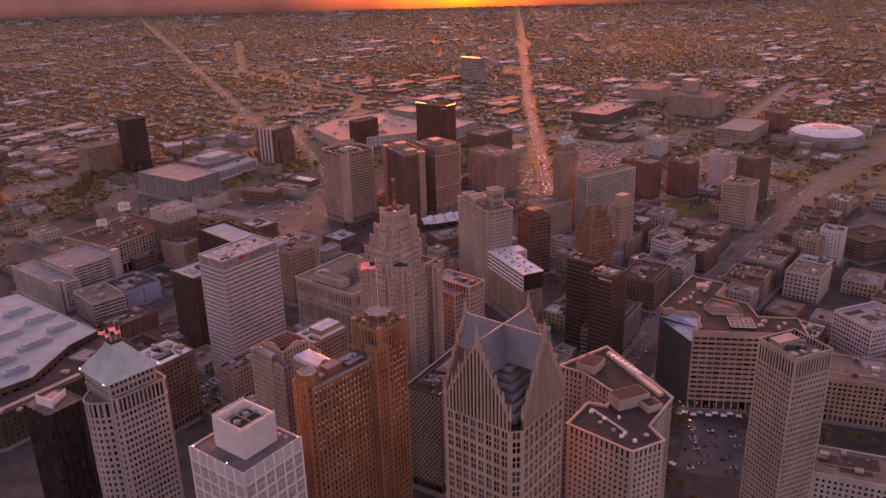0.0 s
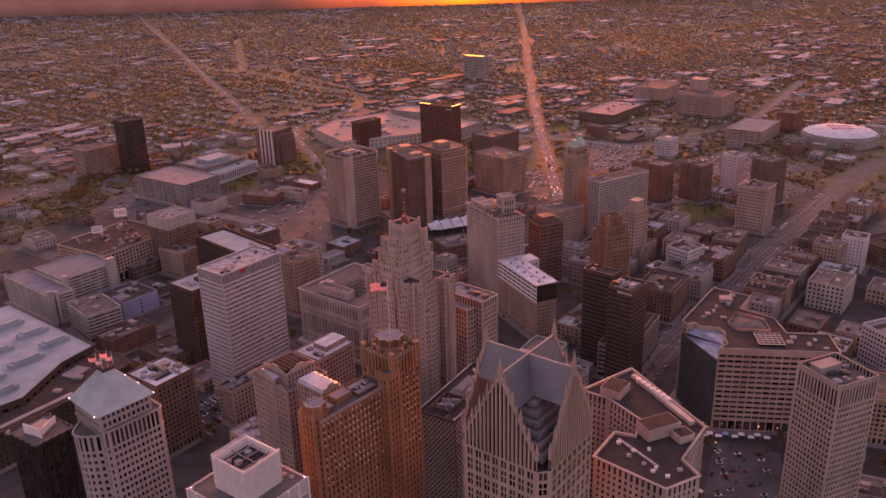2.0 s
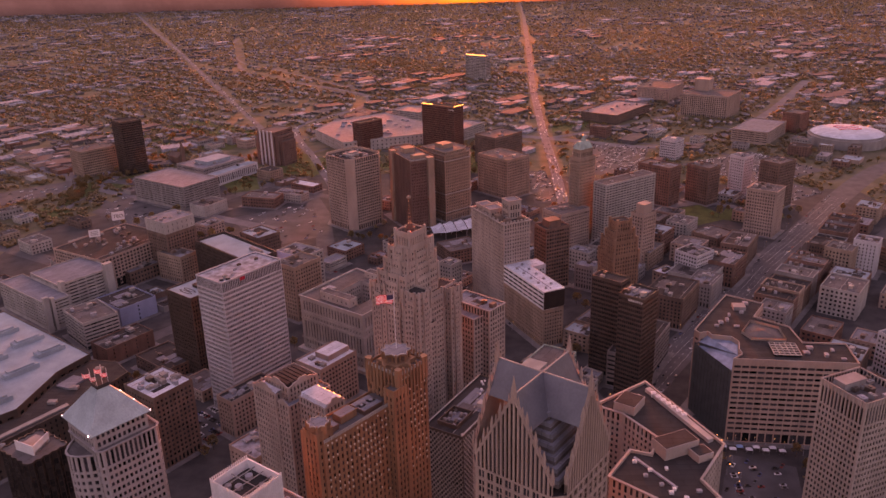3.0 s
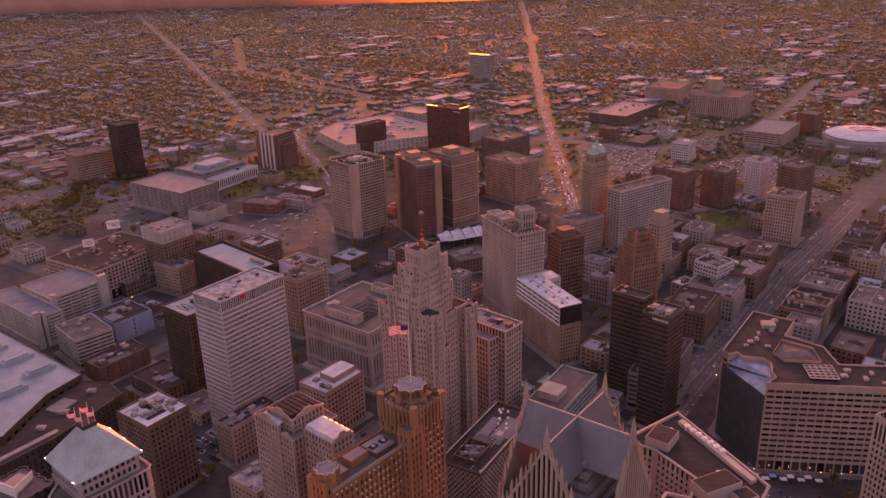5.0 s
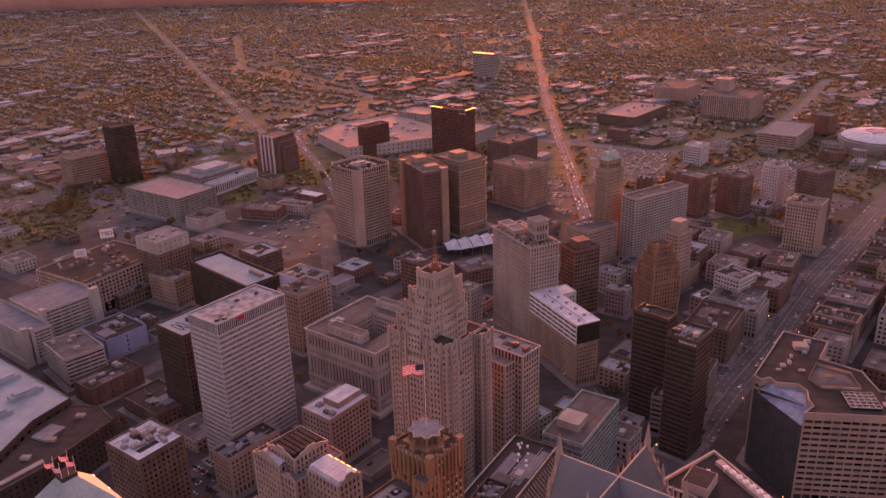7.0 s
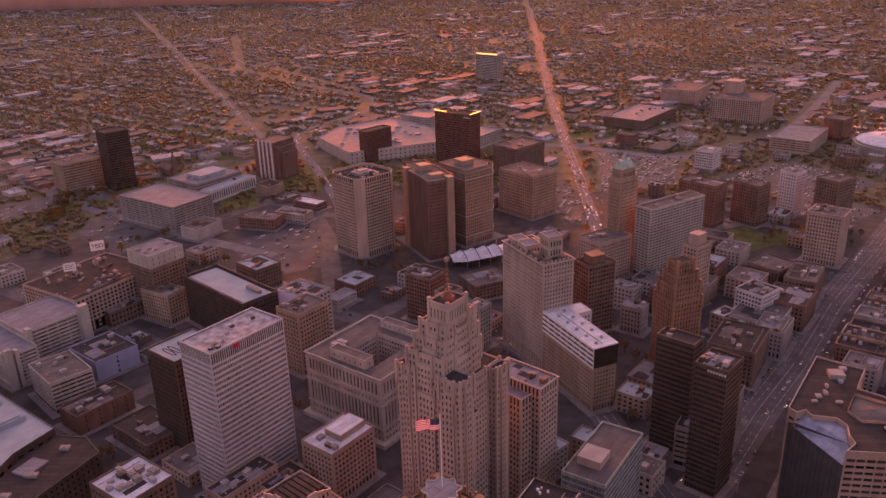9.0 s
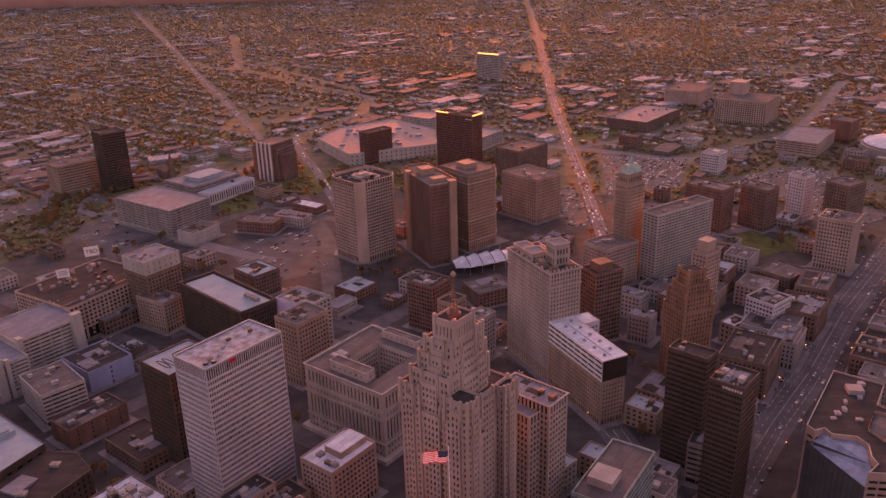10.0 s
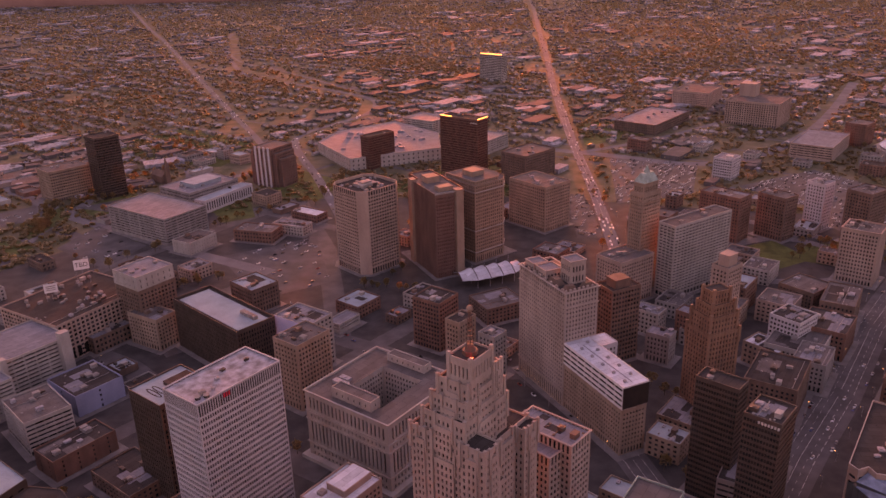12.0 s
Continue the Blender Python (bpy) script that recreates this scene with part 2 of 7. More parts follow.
def facade(wall, panes, p, q, z0, z1, s):
    """One upright face from p to q (outside on the right of the way), with windows sunk into it. s: the facade's measures."""
    p, q = Vector((*p, 0)), Vector((*q, 0))
    w = (q - p).length
    if w < 0.3:
        return
    u = (q - p) / w
    n = Vector((u.y, -u.x, 0))
    edge, base, top = s.get("edge", 1.0), s.get("base", 5.0), s.get("top", 2.0)
    bays = max(1, round((w - 2 * edge) / s["bay"]))
    floors = max(1, round((z1 - z0 - base - top) / s["floor"]))
    bw, fh = (w - 2 * edge) / bays, (z1 - z0 - base - top) / floors
    if bw < 0.6 or fh < 0.8 or w < 2 * edge + 1:
        wall.face(p + Vector((0, 0, z0)), q + Vector((0, 0, z0)), q + Vector((0, 0, z1)), p + Vector((0, 0, z1)))
        return
    ww, wh, deep = bw * s.get("ww", 0.5), fh * s.get("wh", 0.55), s.get("deep", 0.35)

    def at(a, z, d=0.0):
        return p + u * a - n * d + Vector((0, 0, z))

    def flat(a0, a1, za, zb, d=0.0):
        if a1 - a0 > 0.005 and zb - za > 0.005:
            wall.face(at(a0, za, d), at(a1, za, d), at(a1, zb, d), at(a0, zb, d))

    cuts = [(edge + bw * (i + 0.5) - ww / 2, edge + bw * (i + 0.5) + ww / 2) for i in range(bays)]
    last = 0.0
    for a0, a1 in cuts:  # piers, from the ground to the top
        flat(last, a0, z0, z1)
        last = a1
    flat(last, w, z0, z1)
    rows = [(z0 + base + fh * j + (fh - wh) * s.get("sill", 0.5), z0 + base + fh * j + (fh - wh) * s.get("sill", 0.5) + wh) for j in range(floors)]
    if base > 3.2:  # shop windows at the foot
        rows.insert(0, (z0 + 0.6, z0 + base - 1.2))
    if s.get("attic"):  # one tall row at the top
        rows.append((z1 - top + 0.4, z1 - 0.7))
    sd = s.get("spandrel", 0.0)
    for a0, a1 in cuts:
        last = z0
        for za, zb in rows:
            flat(a0, a1, last, za, sd)
            last = zb
            A, B, C, D = at(a0, za, sd), at(a1, za, sd), at(a1, zb, sd), at(a0, zb, sd)
            a, b, c, d = at(a0, za, deep), at(a1, za, deep), at(a1, zb, deep), at(a0, zb, deep)
            wall.face(A, B, b, a)
            wall.face(B, C, c, b)
            wall.face(C, D, d, c)
            wall.face(D, A, a, d)
            panes.append((a, u, n, a1 - a0, zb - za))
        flat(a0, a1, last, z1, sd)
        if sd > 0:
            for e, g in ((a0, 1), (a1, 0)):
                x, y = (at(e, z0), at(e, z0, sd)) if g else (at(e, z0, sd), at(e, z0))
                k = Vector((0, 0, z1 - z0))
                wall.face(x, y, y + k, x + k)
    pp = s.get("pier", 0.0)
    if pp > 0:  # ribs that stand proud of the wall
        pw, every = s.get("pierw", 0.5), s.get("every", 1)
        for i in range(0, bays + 1, every):
            a = min(max(edge + bw * i, pw / 2), w - pw / 2)
            rib = Shape()
            RIBS.append(rib)
            for x0, d0, x1, d1 in ((a - pw / 2, 0, a - pw / 2, -pp), (a - pw / 2, -pp, a + pw / 2, -pp), (a + pw / 2, -pp, a + pw / 2, 0)):
                rib.face(at(x0, z0, d0), at(x1, z0, d1), at(x1, z1, d1), at(x0, z1, d0))
            rib.face(at(a - pw / 2, z1, 0), at(a - pw / 2, z1, -pp), at(a + pw / 2, z1, -pp), at(a + pw / 2, z1, 0))
    bp = s.get("band", 0.0)
    if bp > 0:  # ledges between floors
        bh, every = s.get("bandh", 0.5), s.get("bandevery", 1)
        for j in range(0, floors + 1, every):
            z = z0 + base + fh * j
            za, zb = z - bh / 2, z + bh / 2
            wall.face(at(0, za, -bp), at(w, za, -bp), at(w, zb, -bp), at(0, zb, -bp))
            wall.face(at(0, zb, -bp), at(w, zb, -bp), at(w, zb, 0), at(0, zb, 0))
            wall.face(at(0, za, 0), at(w, za, 0), at(w, za, -bp), at(0, za, -bp))


def cornice(ring, z, out, high):
    s = Shape()
    s.taper(inset(ring, 0.02), z - high, inset(ring, -out), z - high * 0.35, top=False)
    s.taper(inset(ring, -out), z - high * 0.35, inset(ring, -out), z, top=False)
    outer, inner = inset(ring, -out), inset(ring, 0.02)
    for i in range(len(ring)):
        j = (i + 1) % len(ring)
        s.face((*outer[i], z), (*outer[j], z), (*inner[j], z), (*inner[i], z))
    return s


def block(parent, ring, z0, z1, s, wallmat, glassmat, roofmat, parapet=1.0, singles=0, ledge=0.0):
    """A storeyed block on a ring of corners: wall, windows, roof and parapet under the parent."""
    wall, panes = Shape(), []
    for i in range(len(ring)):
        facade(wall, panes, ring[i], ring[(i + 1) % len(ring)], z0, z1, s)
    inner = inset(ring, 0.45)
    for i in range(len(ring)):  # the parapet's coping and its inner side
        j = (i + 1) % len(ring)
        wall.face((*ring[i], z1), (*ring[j], z1), (*inner[j], z1), (*inner[i], z1))
        wall.face((*inner[i], z1), (*inner[j], z1), (*inner[j], z1 - parapet), (*inner[i], z1 - parapet))
    part("wall", wall, wallmat, parent)
    parts("rib", RIBS, wallmat, parent)
    RIBS.clear()
    roof = Shape()
    roof.prism(inset(ring, 0.455), z1 - parapet - 0.4, z1 - parapet)
    part("roof", roof, roofmat, parent)
    if ledge:
        part("cornice", cornice(ring, z1 - 0.1, ledge, ledge * 1.6), wallmat, parent)
    # windows: single panes where they are seen nearest, the rest together
    order = sorted(range(len(panes)), key=lambda k: -(panes[k][0].z + 60 * (panes[k][2].dot(FACING[0]) > 0.15)))
    chosen = set(order[:singles * 7 // 10])
    shared, rest = {}, Shape()
    for k, (a, u, n, w, h) in enumerate(panes):
        if k in chosen:
            key = (round(w, 2), round(h, 2))
            if key not in shared:
                one = Shape()
                one.box(0, 0.0, 0, w, 0.08, h)
                shared[key] = one.mesh("window", glassmat)
            ob = new("window", shared[key])
            ob.parent = parent
            ob.matrix_local = Matrix(((u.x, -n.x, 0, a.x), (u.y, -n.y, 0, a.y), (0, 0, 1, a.z), (0, 0, 0, 1)))
        else:
            b = a + u * w
            k3 = Vector((0, 0, h))
            rest.face(a, b, b + k3, a + k3)
    if rest.f:
        part("glazing", rest, glassmat, parent, kind="stuff")


FACING = [Vector((0, -1, 0))]
FOOTPRINTS = []  # rings of all buildings on the ground, for the pavements


def site(name, x, y, turn, label, category="building", foot=None, group=""):
    """A building's Empty at its near corner; foot: its ring on the ground."""
    m = pose(x, y, 0, 0, 0, turn)
    FACING[0] = Vector((0, -1, 0)) @ Matrix.Rotation(radians(turn), 3, "Z")
    if foot:
        FOOTPRINTS.append([tuple((m @ Vector((*p, 0))).xy) for p in foot])
    return thing(name, m, label, category, group)


def rect(a, b, x0=0.0, y0=0.0):
    return [(x0, y0), (x0 + a, y0), (x0 + a, y0 + b), (x0, y0 + b)]


def roof_unit(parent, x, y, z, w, d, h, turn=0.0, mat=None):
    """An air handler on a roof: a casing with a lid and a fan ring on feet."""
    s = Shape()
    s.box(x - w / 2, y - d / 2, z + 0.15, x + w / 2, y + d / 2, z + h, True)
    s.box(x - w / 2 - 0.1, y - d / 2 - 0.1, z + h, x + w / 2 + 0.1, y + d / 2 + 0.1, z + h + 0.12, True)
    s.prism(circle(min(w, d) * 0.32, 10, x, y), z + h + 0.12, z + h + 0.5)
    for fx in (-1, 1):
        s.box(x + fx * w * 0.4 - 0.15, y - d / 2, z, x + fx * w * 0.4 + 0.15, y + d / 2, z + 0.15)
    part("roof_unit", s, mat or STEEL, parent)


def roof_detail(parent, a, b, z, rng, roofmat):
    """Mended patches, a stair hut, hatches and a run of pipe on a flat roof."""
    if a < 16 or b < 16:
        return
    patch_shape, k = Shape(), 0
    for _ in range(rng.choice((2, 3, 4))):
        w, d = rng.uniform(0.15, 0.45) * a, rng.uniform(0.12, 0.4) * b
        px, py = rng.uniform(1.2, a - w - 1.2), rng.uniform(1.2, b - d - 1.2)
        patch_shape.prism(rect(w, d, px, py), z, z + 0.03 + 0.012 * k)
        k += 1
    part("roof_patch", patch_shape, DARKROOF if roofmat in (WHITEROOF, PALEROOF, BRIGHTROOF, MOTTLED) else rng.choice((GRAVEL, PALEROOF, DARKROOF)), parent, "mended roof patches")
    hut, hx, hy = Shape(), rng.uniform(2, a - 7), rng.uniform(2, b - 6)
    hut.box(hx, hy, z, hx + 4.6, hy + 3.2, z + 2.7)
    hut.box(hx - 0.15, hy - 0.15, z + 2.7, hx + 4.75, hy + 3.35, z + 2.9, True)
    for _ in range(5):
        px, py, w = rng.uniform(1.5, a - 3), rng.uniform(1.5, b - 3), rng.uniform(0.6, 1.3)
        hut.box(px, py, z, px + w, py + w, z + 0.6)
    py = rng.uniform(2, b - 2)
    hut.box(2, py, z + 0.3, a - 3, py + 0.3, z + 0.6, True)
    part("stair_hut", hut, rng.choice((GREY, BROWN, PALE)), parent)


def roof_clutter(parent, ring, z, count, rng, lo=2.0, hi=5.0, mat=None):
    xs, ys = [p[0] for p in ring], [p[1] for p in ring]
    cx, cy = sum(xs) / len(xs), sum(ys) / len(ys)
    for _ in range(count):
        i = rng.randrange(len(ring))
        k, g = rng.uniform(0.15, 0.8), rng.random()
        px = ring[i][0] * (1 - g) + ring[i - 1][0] * g
        py = ring[i][1] * (1 - g) + ring[i - 1][1] * g
        roof_unit(parent, cx + (px - cx) * k, cy + (py - cy) * k, z, rng.uniform(lo, hi), rng.uniform(lo, hi), rng.uniform(1.2, 2.8), mat=mat or rng.choice((STEEL, GREY, GREY, BROWNMETAL)))


def ccw(ring):
    area = sum(p[0] * q[1] - q[0] * p[1] for p, q in zip(ring, ring[1:] + ring[:1]))
    return ring if area > 0 else ring[::-1]


# facade measures
OLD = dict(bay=3.2, floor=3.7, ww=0.48, wh=0.55, deep=0.4, edge=1.2, base=6, top=3)
OFFICE = dict(bay=3.0, floor=3.8, ww=0.62, wh=0.55, deep=0.35, edge=0.8, base=5, top=2)
RIBBON = dict(bay=6.0, floor=3.9, ww=0.94, wh=0.45, deep=0.4, edge=0.6, base=5, top=2)
PIERS = dict(bay=2.4, floor=3.8, ww=0.55, wh=0.62, deep=0.6, edge=0.8, base=6, top=3, spandrel=0.3)
CURTAIN = dict(bay=1.6, floor=3.6, ww=0.9, wh=0.72, deep=0.12, edge=0.3, base=5, top=2)
GARAGE = dict(bay=9.0, floor=3.3, ww=0.93, wh=0.42, deep=1.2, edge=0.8, base=3, top=1.2)
LOW = dict(bay=4.0, floor=3.9, ww=0.5, wh=0.5, deep=0.3, edge=1.0, base=4.2, top=1.5)


def tower(name, x, y, turn, a, b, h, s, wallmat, roofmat, label, glassmat=None, parapet=1.2, singles=0, ledge=0.0, units=4, lo=2.0, hi=5.0, penthouse=None, category="building", group=""):
    """A plain building: near corner at x, y; a metres long along turn, b metres at right angles to it."""
    ring = rect(a, b)
    ob = site(name, x, y, turn, label, category, ring, group)
    block(ob, ring, 0, h, s, wallmat, glassmat or GLASS, roofmat, parapet, singles, ledge)
    rng = random.Random(name + label)
    z = h - parapet
    if penthouse:
        px, py, pa, pb, ph, pm = penthouse
        sh = Shape()
        sh.box(px, py, z, px + pa, py + pb, z + ph)
        sh.box(px - 0.2, py - 0.2, z + ph, px + pa + 0.2, py + pb + 0.2, z + ph + 0.3, True)
        part("penthouse", sh, pm, ob)
    roof_clutter(ob, ring, z, units, rng, lo, hi)
    if y < 1130 and not penthouse and s is not GARAGE and roofmat is not MOTTLED:
        roof_detail(ob, a, b, z, rng, roofmat)
    return ob
# ---- ground ----
def sheet(name, ring, z, mat, label, category, kind="structure"):
    s = Shape()
    s.face(*[(x, y, z) for x, y in ring])
    ob = new(name, s.mesh(name, mat))
    return tagged(ob, label, category, kind=kind)


def ribbon(name, pts, width, z, mat, label, category="road", kind="structure", smooth=True):
    """A strip along a line of points."""
    if smooth and len(pts) > 2:
        fine = []
        for i in range(len(pts) - 1):
            p0, p1, p2, p3 = (Vector(pts[max(0, min(len(pts) - 1, i + k))]) for k in (-1, 0, 1, 2))
            for t in range(6):
                t /= 6
                fine.append(0.5 * (2 * p1 + (p2 - p0) * t + (2 * p0 - 5 * p1 + 4 * p2 - p3) * t * t + (3 * p1 - p0 - 3 * p2 + p3) * t ** 3))
        pts = fine + [Vector(pts[-1])]
    pts = [Vector(p) for p in pts]
    s = Shape()
    left, right = [], []
    for i, p in enumerate(pts):
        d = (pts[min(i + 1, len(pts) - 1)] - pts[max(i - 1, 0)]).normalized()
        n = Vector((-d.y, d.x)) * width / 2
        left.append(p + n), right.append(p - n)
    for i in range(len(pts) - 1):
        s.face((*right[i], z), (*right[i + 1], z), (*left[i + 1], z), (*left[i], z))
    ob = new(name, s.mesh(name, mat))
    return tagged(ob, label, category, kind=kind)


GROUND = material("city_ground", (0.15, 0.115, 0.08), 0.9, 0.4, 28, 2.5, bump=0.1, gloss=0.12, second=(0.075, 0.075, 0.04))
sheet("ground", [(-16000, -1500), (16000, -1500), (16000, 20000), (-16000, 20000)], -0.3, GROUND, "dull brown and green city ground running to the horizon", "ground")

# ---- the towers downtown ----
W = 53.0  # the way of the western street grid, and of the eastern one
E = 26.0
tower("white_office_tower", -182, 569.5, 54, 55.5, 29, 111, dict(bay=1.5, floor=3.6, ww=0.72, wh=0.62, deep=0.5, edge=0.5, base=9, top=8.5, attic=True),
      WHITE, MOTTLED, "white concrete grid office tower with a pale flat roof", glassmat=GLASS, singles=200, units=5, lo=1.2, hi=3.0)
tower("bronze_office_block", -255, 651, -37, 33, 38, 72, PIERS, BROWNMETAL, WHITEROOF, "dark bronze office block with a white roof rim", glassmat=DARKGLASS, units=0, penthouse=(12, 17, 17, 17, 2.2, DARKROOF))
bronze = bpy.data.objects["bronze_office_block"]
marks = Shape()
for cx, cy in ((16, 7.5), (16, 11.5)):  # dark oval gravel beds on the white roof
    outer_oval = [(cx + 8 * math.cos(a * math.pi / 12), cy + 1.9 * math.sin(a * math.pi / 12)) for a in range(24)]
    inner_oval = [(cx + 6.6 * math.cos(a * math.pi / 12), cy + 0.9 * math.sin(a * math.pi / 12)) for a in range(24)]
    for k in range(24):
        j = (k + 1) % 24
        marks.face((*outer_oval[k], 70.83), (*outer_oval[j], 70.83), (*inner_oval[j], 70.83), (*inner_oval[k], 70.83))
part("gravel_bed", marks, DARKROOF, bronze, "dark oval gravel beds")
tower("dark_wide_office", -224, 778, 48, 36, 95, 45, dict(PIERS, bay=2.4, base=10, ww=0.5), BROWNMETAL, DARKROOF, "wide dark bronze ribbed office building with a sunken pale roof", glassmat=DARKGLASS, parapet=2.2, units=0, penthouse=(4, 4, 28, 87, 0.4, WHITEROOF))
wide = bpy.data.objects["dark_wide_office"]
for k in range(5):
    roof_unit(wide, 24, 10 + 4 * k, 43.4, 4, 3, 3.0, mat=GREY)
tower("buff_corner_office", -168, 734.5, 53, 33, 26, 55, OLD, BUFF, GRAVEL, "buff brick office block with tall window bays", units=4)
tower("mural_building", -169.7, 786, 56, 28, 38, 45, LOW, PALE, PALEROOF, "pale office block with a faded blue and pink side wall", units=3)
MURAL = material("faded_mural_paint", (0.5, 0.4, 0.5), 0.8, 0.2, 16, 0.6, second=(0.36, 0.38, 0.55))
part("mural_panel", solid("box", -0.14, 0.8, 5, -0.02, 37.2, 44.6, True), MURAL, bpy.data.objects["mural_building"], "faded blue and pink painted wall")
tower("brick_hall", -68, 822.5, 55, 27, 28, 45, OFFICE, RED, DARKROOF, "red brick and glass office block with a dark flat roof", units=2)
tower("slim_stone_block", -51.5, 767.5, 50, 20, 14, 55, OLD, BUFF, DARKROOF, "slim buff stone block with a dark roof", units=1)
tower("court_neighbour", -25, 772, 50, 16, 16, 40, OLD, PALE, PALEROOF, "small pale stone block with few windows", units=1)
tower("dark_tower", 107.5, 621.5, 50, 14, 26, 84, dict(CURTAIN, wh=0.55, ww=0.8), BROWNMETAL, DARKROOF, "dark bronze glass tower with a black roof", glassmat=DARKGLASS, units=2)
tower("dark_tower", 115, 579, 50, 23, 20, 89, dict(CURTAIN, wh=0.55, ww=0.8), BROWNMETAL, DARKROOF, "dark bronze glass tower with roof units", glassmat=DARKGLASS, units=3)
tower("strip_building", 122, 600, 60, 72, 28, 30, RIBBON, GREY, DARKROOF, "long low grey building with a dark roof", units=3)
tower("slab_apartments", 145.5, 917, 35, 79, 20, 74, dict(bay=4.5, floor=3.0, ww=0.85, wh=0.5, deep=1.0, edge=1.0, base=6, top=2), PALE, GRAVEL, "long concrete apartment slab with deep balconies", units=3)
tower("brown_block", 68, 798, 28, 28, 21, 65, OFFICE, BROWN, DARKROOF, "dark brown office block with a flat roof", units=2, penthouse=(6, 4, 14, 12, 7, BROWN))
tower("long_stone_block", 95, 902, 36, 44, 31, 45, OLD, TAN, GRAVEL, "tan stone block with even rows of windows", units=3)
tower("stepped_stone_tower", 172.5, 846, 40, 21, 16, 62, OLD, TAN, GRAVEL, "grey stone tower with a stepped top", units=0, penthouse=(4, 3, 13, 10, 10, TAN))
tower("orange_slab", 252, 1060, 45, 26, 48, 52, OLD, RED, GRAVEL, "broad orange brick block", units=3)
tower("white_stone_tower", 357, 1095, 38, 20, 22, 55, dict(OLD, bay=3.5), WHITE, PALEROOF, "white terracotta tower with tall top windows", units=1)
tower("brick_pair", 302, 1063, 38, 24, 34, 50, OLD, BROWN, GRAVEL, "brown brick apartment block with a flat roof", units=3)
tower("brick_tower", 382, 1041, 36, 35, 28, 60, OLD, BROWN, GRAVEL, "tall brown brick tower with rows of windows", units=2)
tower("stone_hotel", 342.5, 939, 52, 30, 34, 55, dict(OLD, bay=3), TAN, GRAVEL, "buff stone hotel with a ledge below the top floors", ledge=0.8, units=4)
tower("white_frame_block", 217, 799.5, 40, 28, 26, 34, OFFICE, WHITE, DARKROOF, "white framed commercial block with a fenced roof", units=4)
tower("square_block", 261.5, 880, 38, 34, 34, 22, OLD, BROWN, GRAVEL, "square brown block with a pale roof centre", units=2)
tower("arcade_hall", -382.5, 810, 60, 92, 78, 36, dict(LOW, bay=4.2, ww=0.6, wh=0.6), TAN, DARKROOF, "broad stone hall with rows of arched windows", units=34, lo=1.5, hi=4.0)
hall = bpy.data.objects["arcade_hall"]
for run, along in ((92, True), (78, False)):  # round arches along the foot of both street fronts
    for k in range(int(run / 6.6)):
        c, arch = 3.6 + 6.6 * k, Shape()
        outline = [(c - 1.9, 1.0), (c + 1.9, 1.0), (c + 1.9, 8.5)] + [(c + 1.9 * math.cos(math.pi * j / 8), 8.5 + 1.9 * math.sin(math.pi * j / 8)) for j in range(1, 8)] + [(c - 1.9, 8.5)]
        flat_at = [((u, -0.06, v) if along else (-0.06, u, v)) for u, v in outline]
        arch.face(*(flat_at if along else flat_at[::-1]))
        for (u0, v0), (u1, v1) in zip(outline[2:], outline[3:]):  # the arch's raised stone rim
            m0, m1 = (c + (u0 - c) * 1.16, 8.5 + (v0 - 8.5) * 1.16), (c + (u1 - c) * 1.16, 8.5 + (v1 - 8.5) * 1.16)
            q = [(u0, v0), (u1, v1), m1, m0]
            arch.face(*[((u, -0.2, v) if along else (-0.2, u, v)) for u, v in q])
        part("arched_window", arch, DARKGLASS, hall)
tower("buff_small_block", -308, 830.5, 60, 22, 36, 30, OLD, BUFF, GRAVEL, "small buff brick block", units=2)
tower("dark_low_block", -362.5, 827, 55, 40, 18, 15, LOW, BROWN, PALEROOF, "low dark brick block with roof units", units=4)
tower("beige_office", -346, 682, 46, 32, 44, 27, dict(RIBBON, floor=3.4), PALE, GRAVEL, "beige office block with a plain flat roof", units=4)
tower("blue_box", -334, 730, 52, 38, 43, 18, dict(LOW, bay=40, ww=0.04), BLUECLAD, DARKROOF, "blue clad low box", units=4)
tower("low_red_hall", -315, 654, 54, 45, 25, 16, dict(LOW, bay=12, ww=0.1), RED, DARKROOF, "low dark red brick hall", units=4)
tower("brown_brick_block", -216.5, 508, 55, 31, 33, 56, OLD, BROWN, BRIGHTROOF, "brown brick block with a patched white roof and air handlers", units=14, singles=100)
tower("low_hall", -254, 624, 53, 32, 45, 12, LOW, BROWN, DARKROOF, "low brown hall with a dark roof", units=3)
tower("lattice_bank", -14, 435, 60, 66, 26, 73, dict(bay=3.2, floor=3.3, ww=0.9, wh=0.8, deep=0.3, edge=0.5, base=6, top=2), BROWNMETAL, DARKROOF, "grey latticed bank block with a dark roof", units=0)
lattice = bpy.data.objects["lattice_bank"]
screen = Shape()  # a screen of crossing diagonal bars before the glass, on the street fronts
for run, along in ((66, True), (26, False)):
    for i in range(int(run / 2.6)):
        for j in range(19):
            u, z = 2.6 * i, 7.0 + 3.4 * j
            for (u0, z0), (u1, z1) in (((u, z), (u + 1.3, z + 1.7)), ((u + 2.6, z), (u + 1.3, z + 1.7)), ((u, z + 3.4), (u + 1.3, z + 1.7)), ((u + 2.6, z + 3.4), (u + 1.3, z + 1.7))):
                quad = [(u0, z0 - 0.5), (u1, z1 - 0.5), (u1, z1 + 0.5), (u0, z0 + 0.5)]
                screen.face(*[((a, -0.45, h) if along else (-0.45, a, h)) for a, h in quad])
part("lattice_screen", screen, PALE, lattice, "pale diamond lattice", kind="stuff")
pit = Shape()
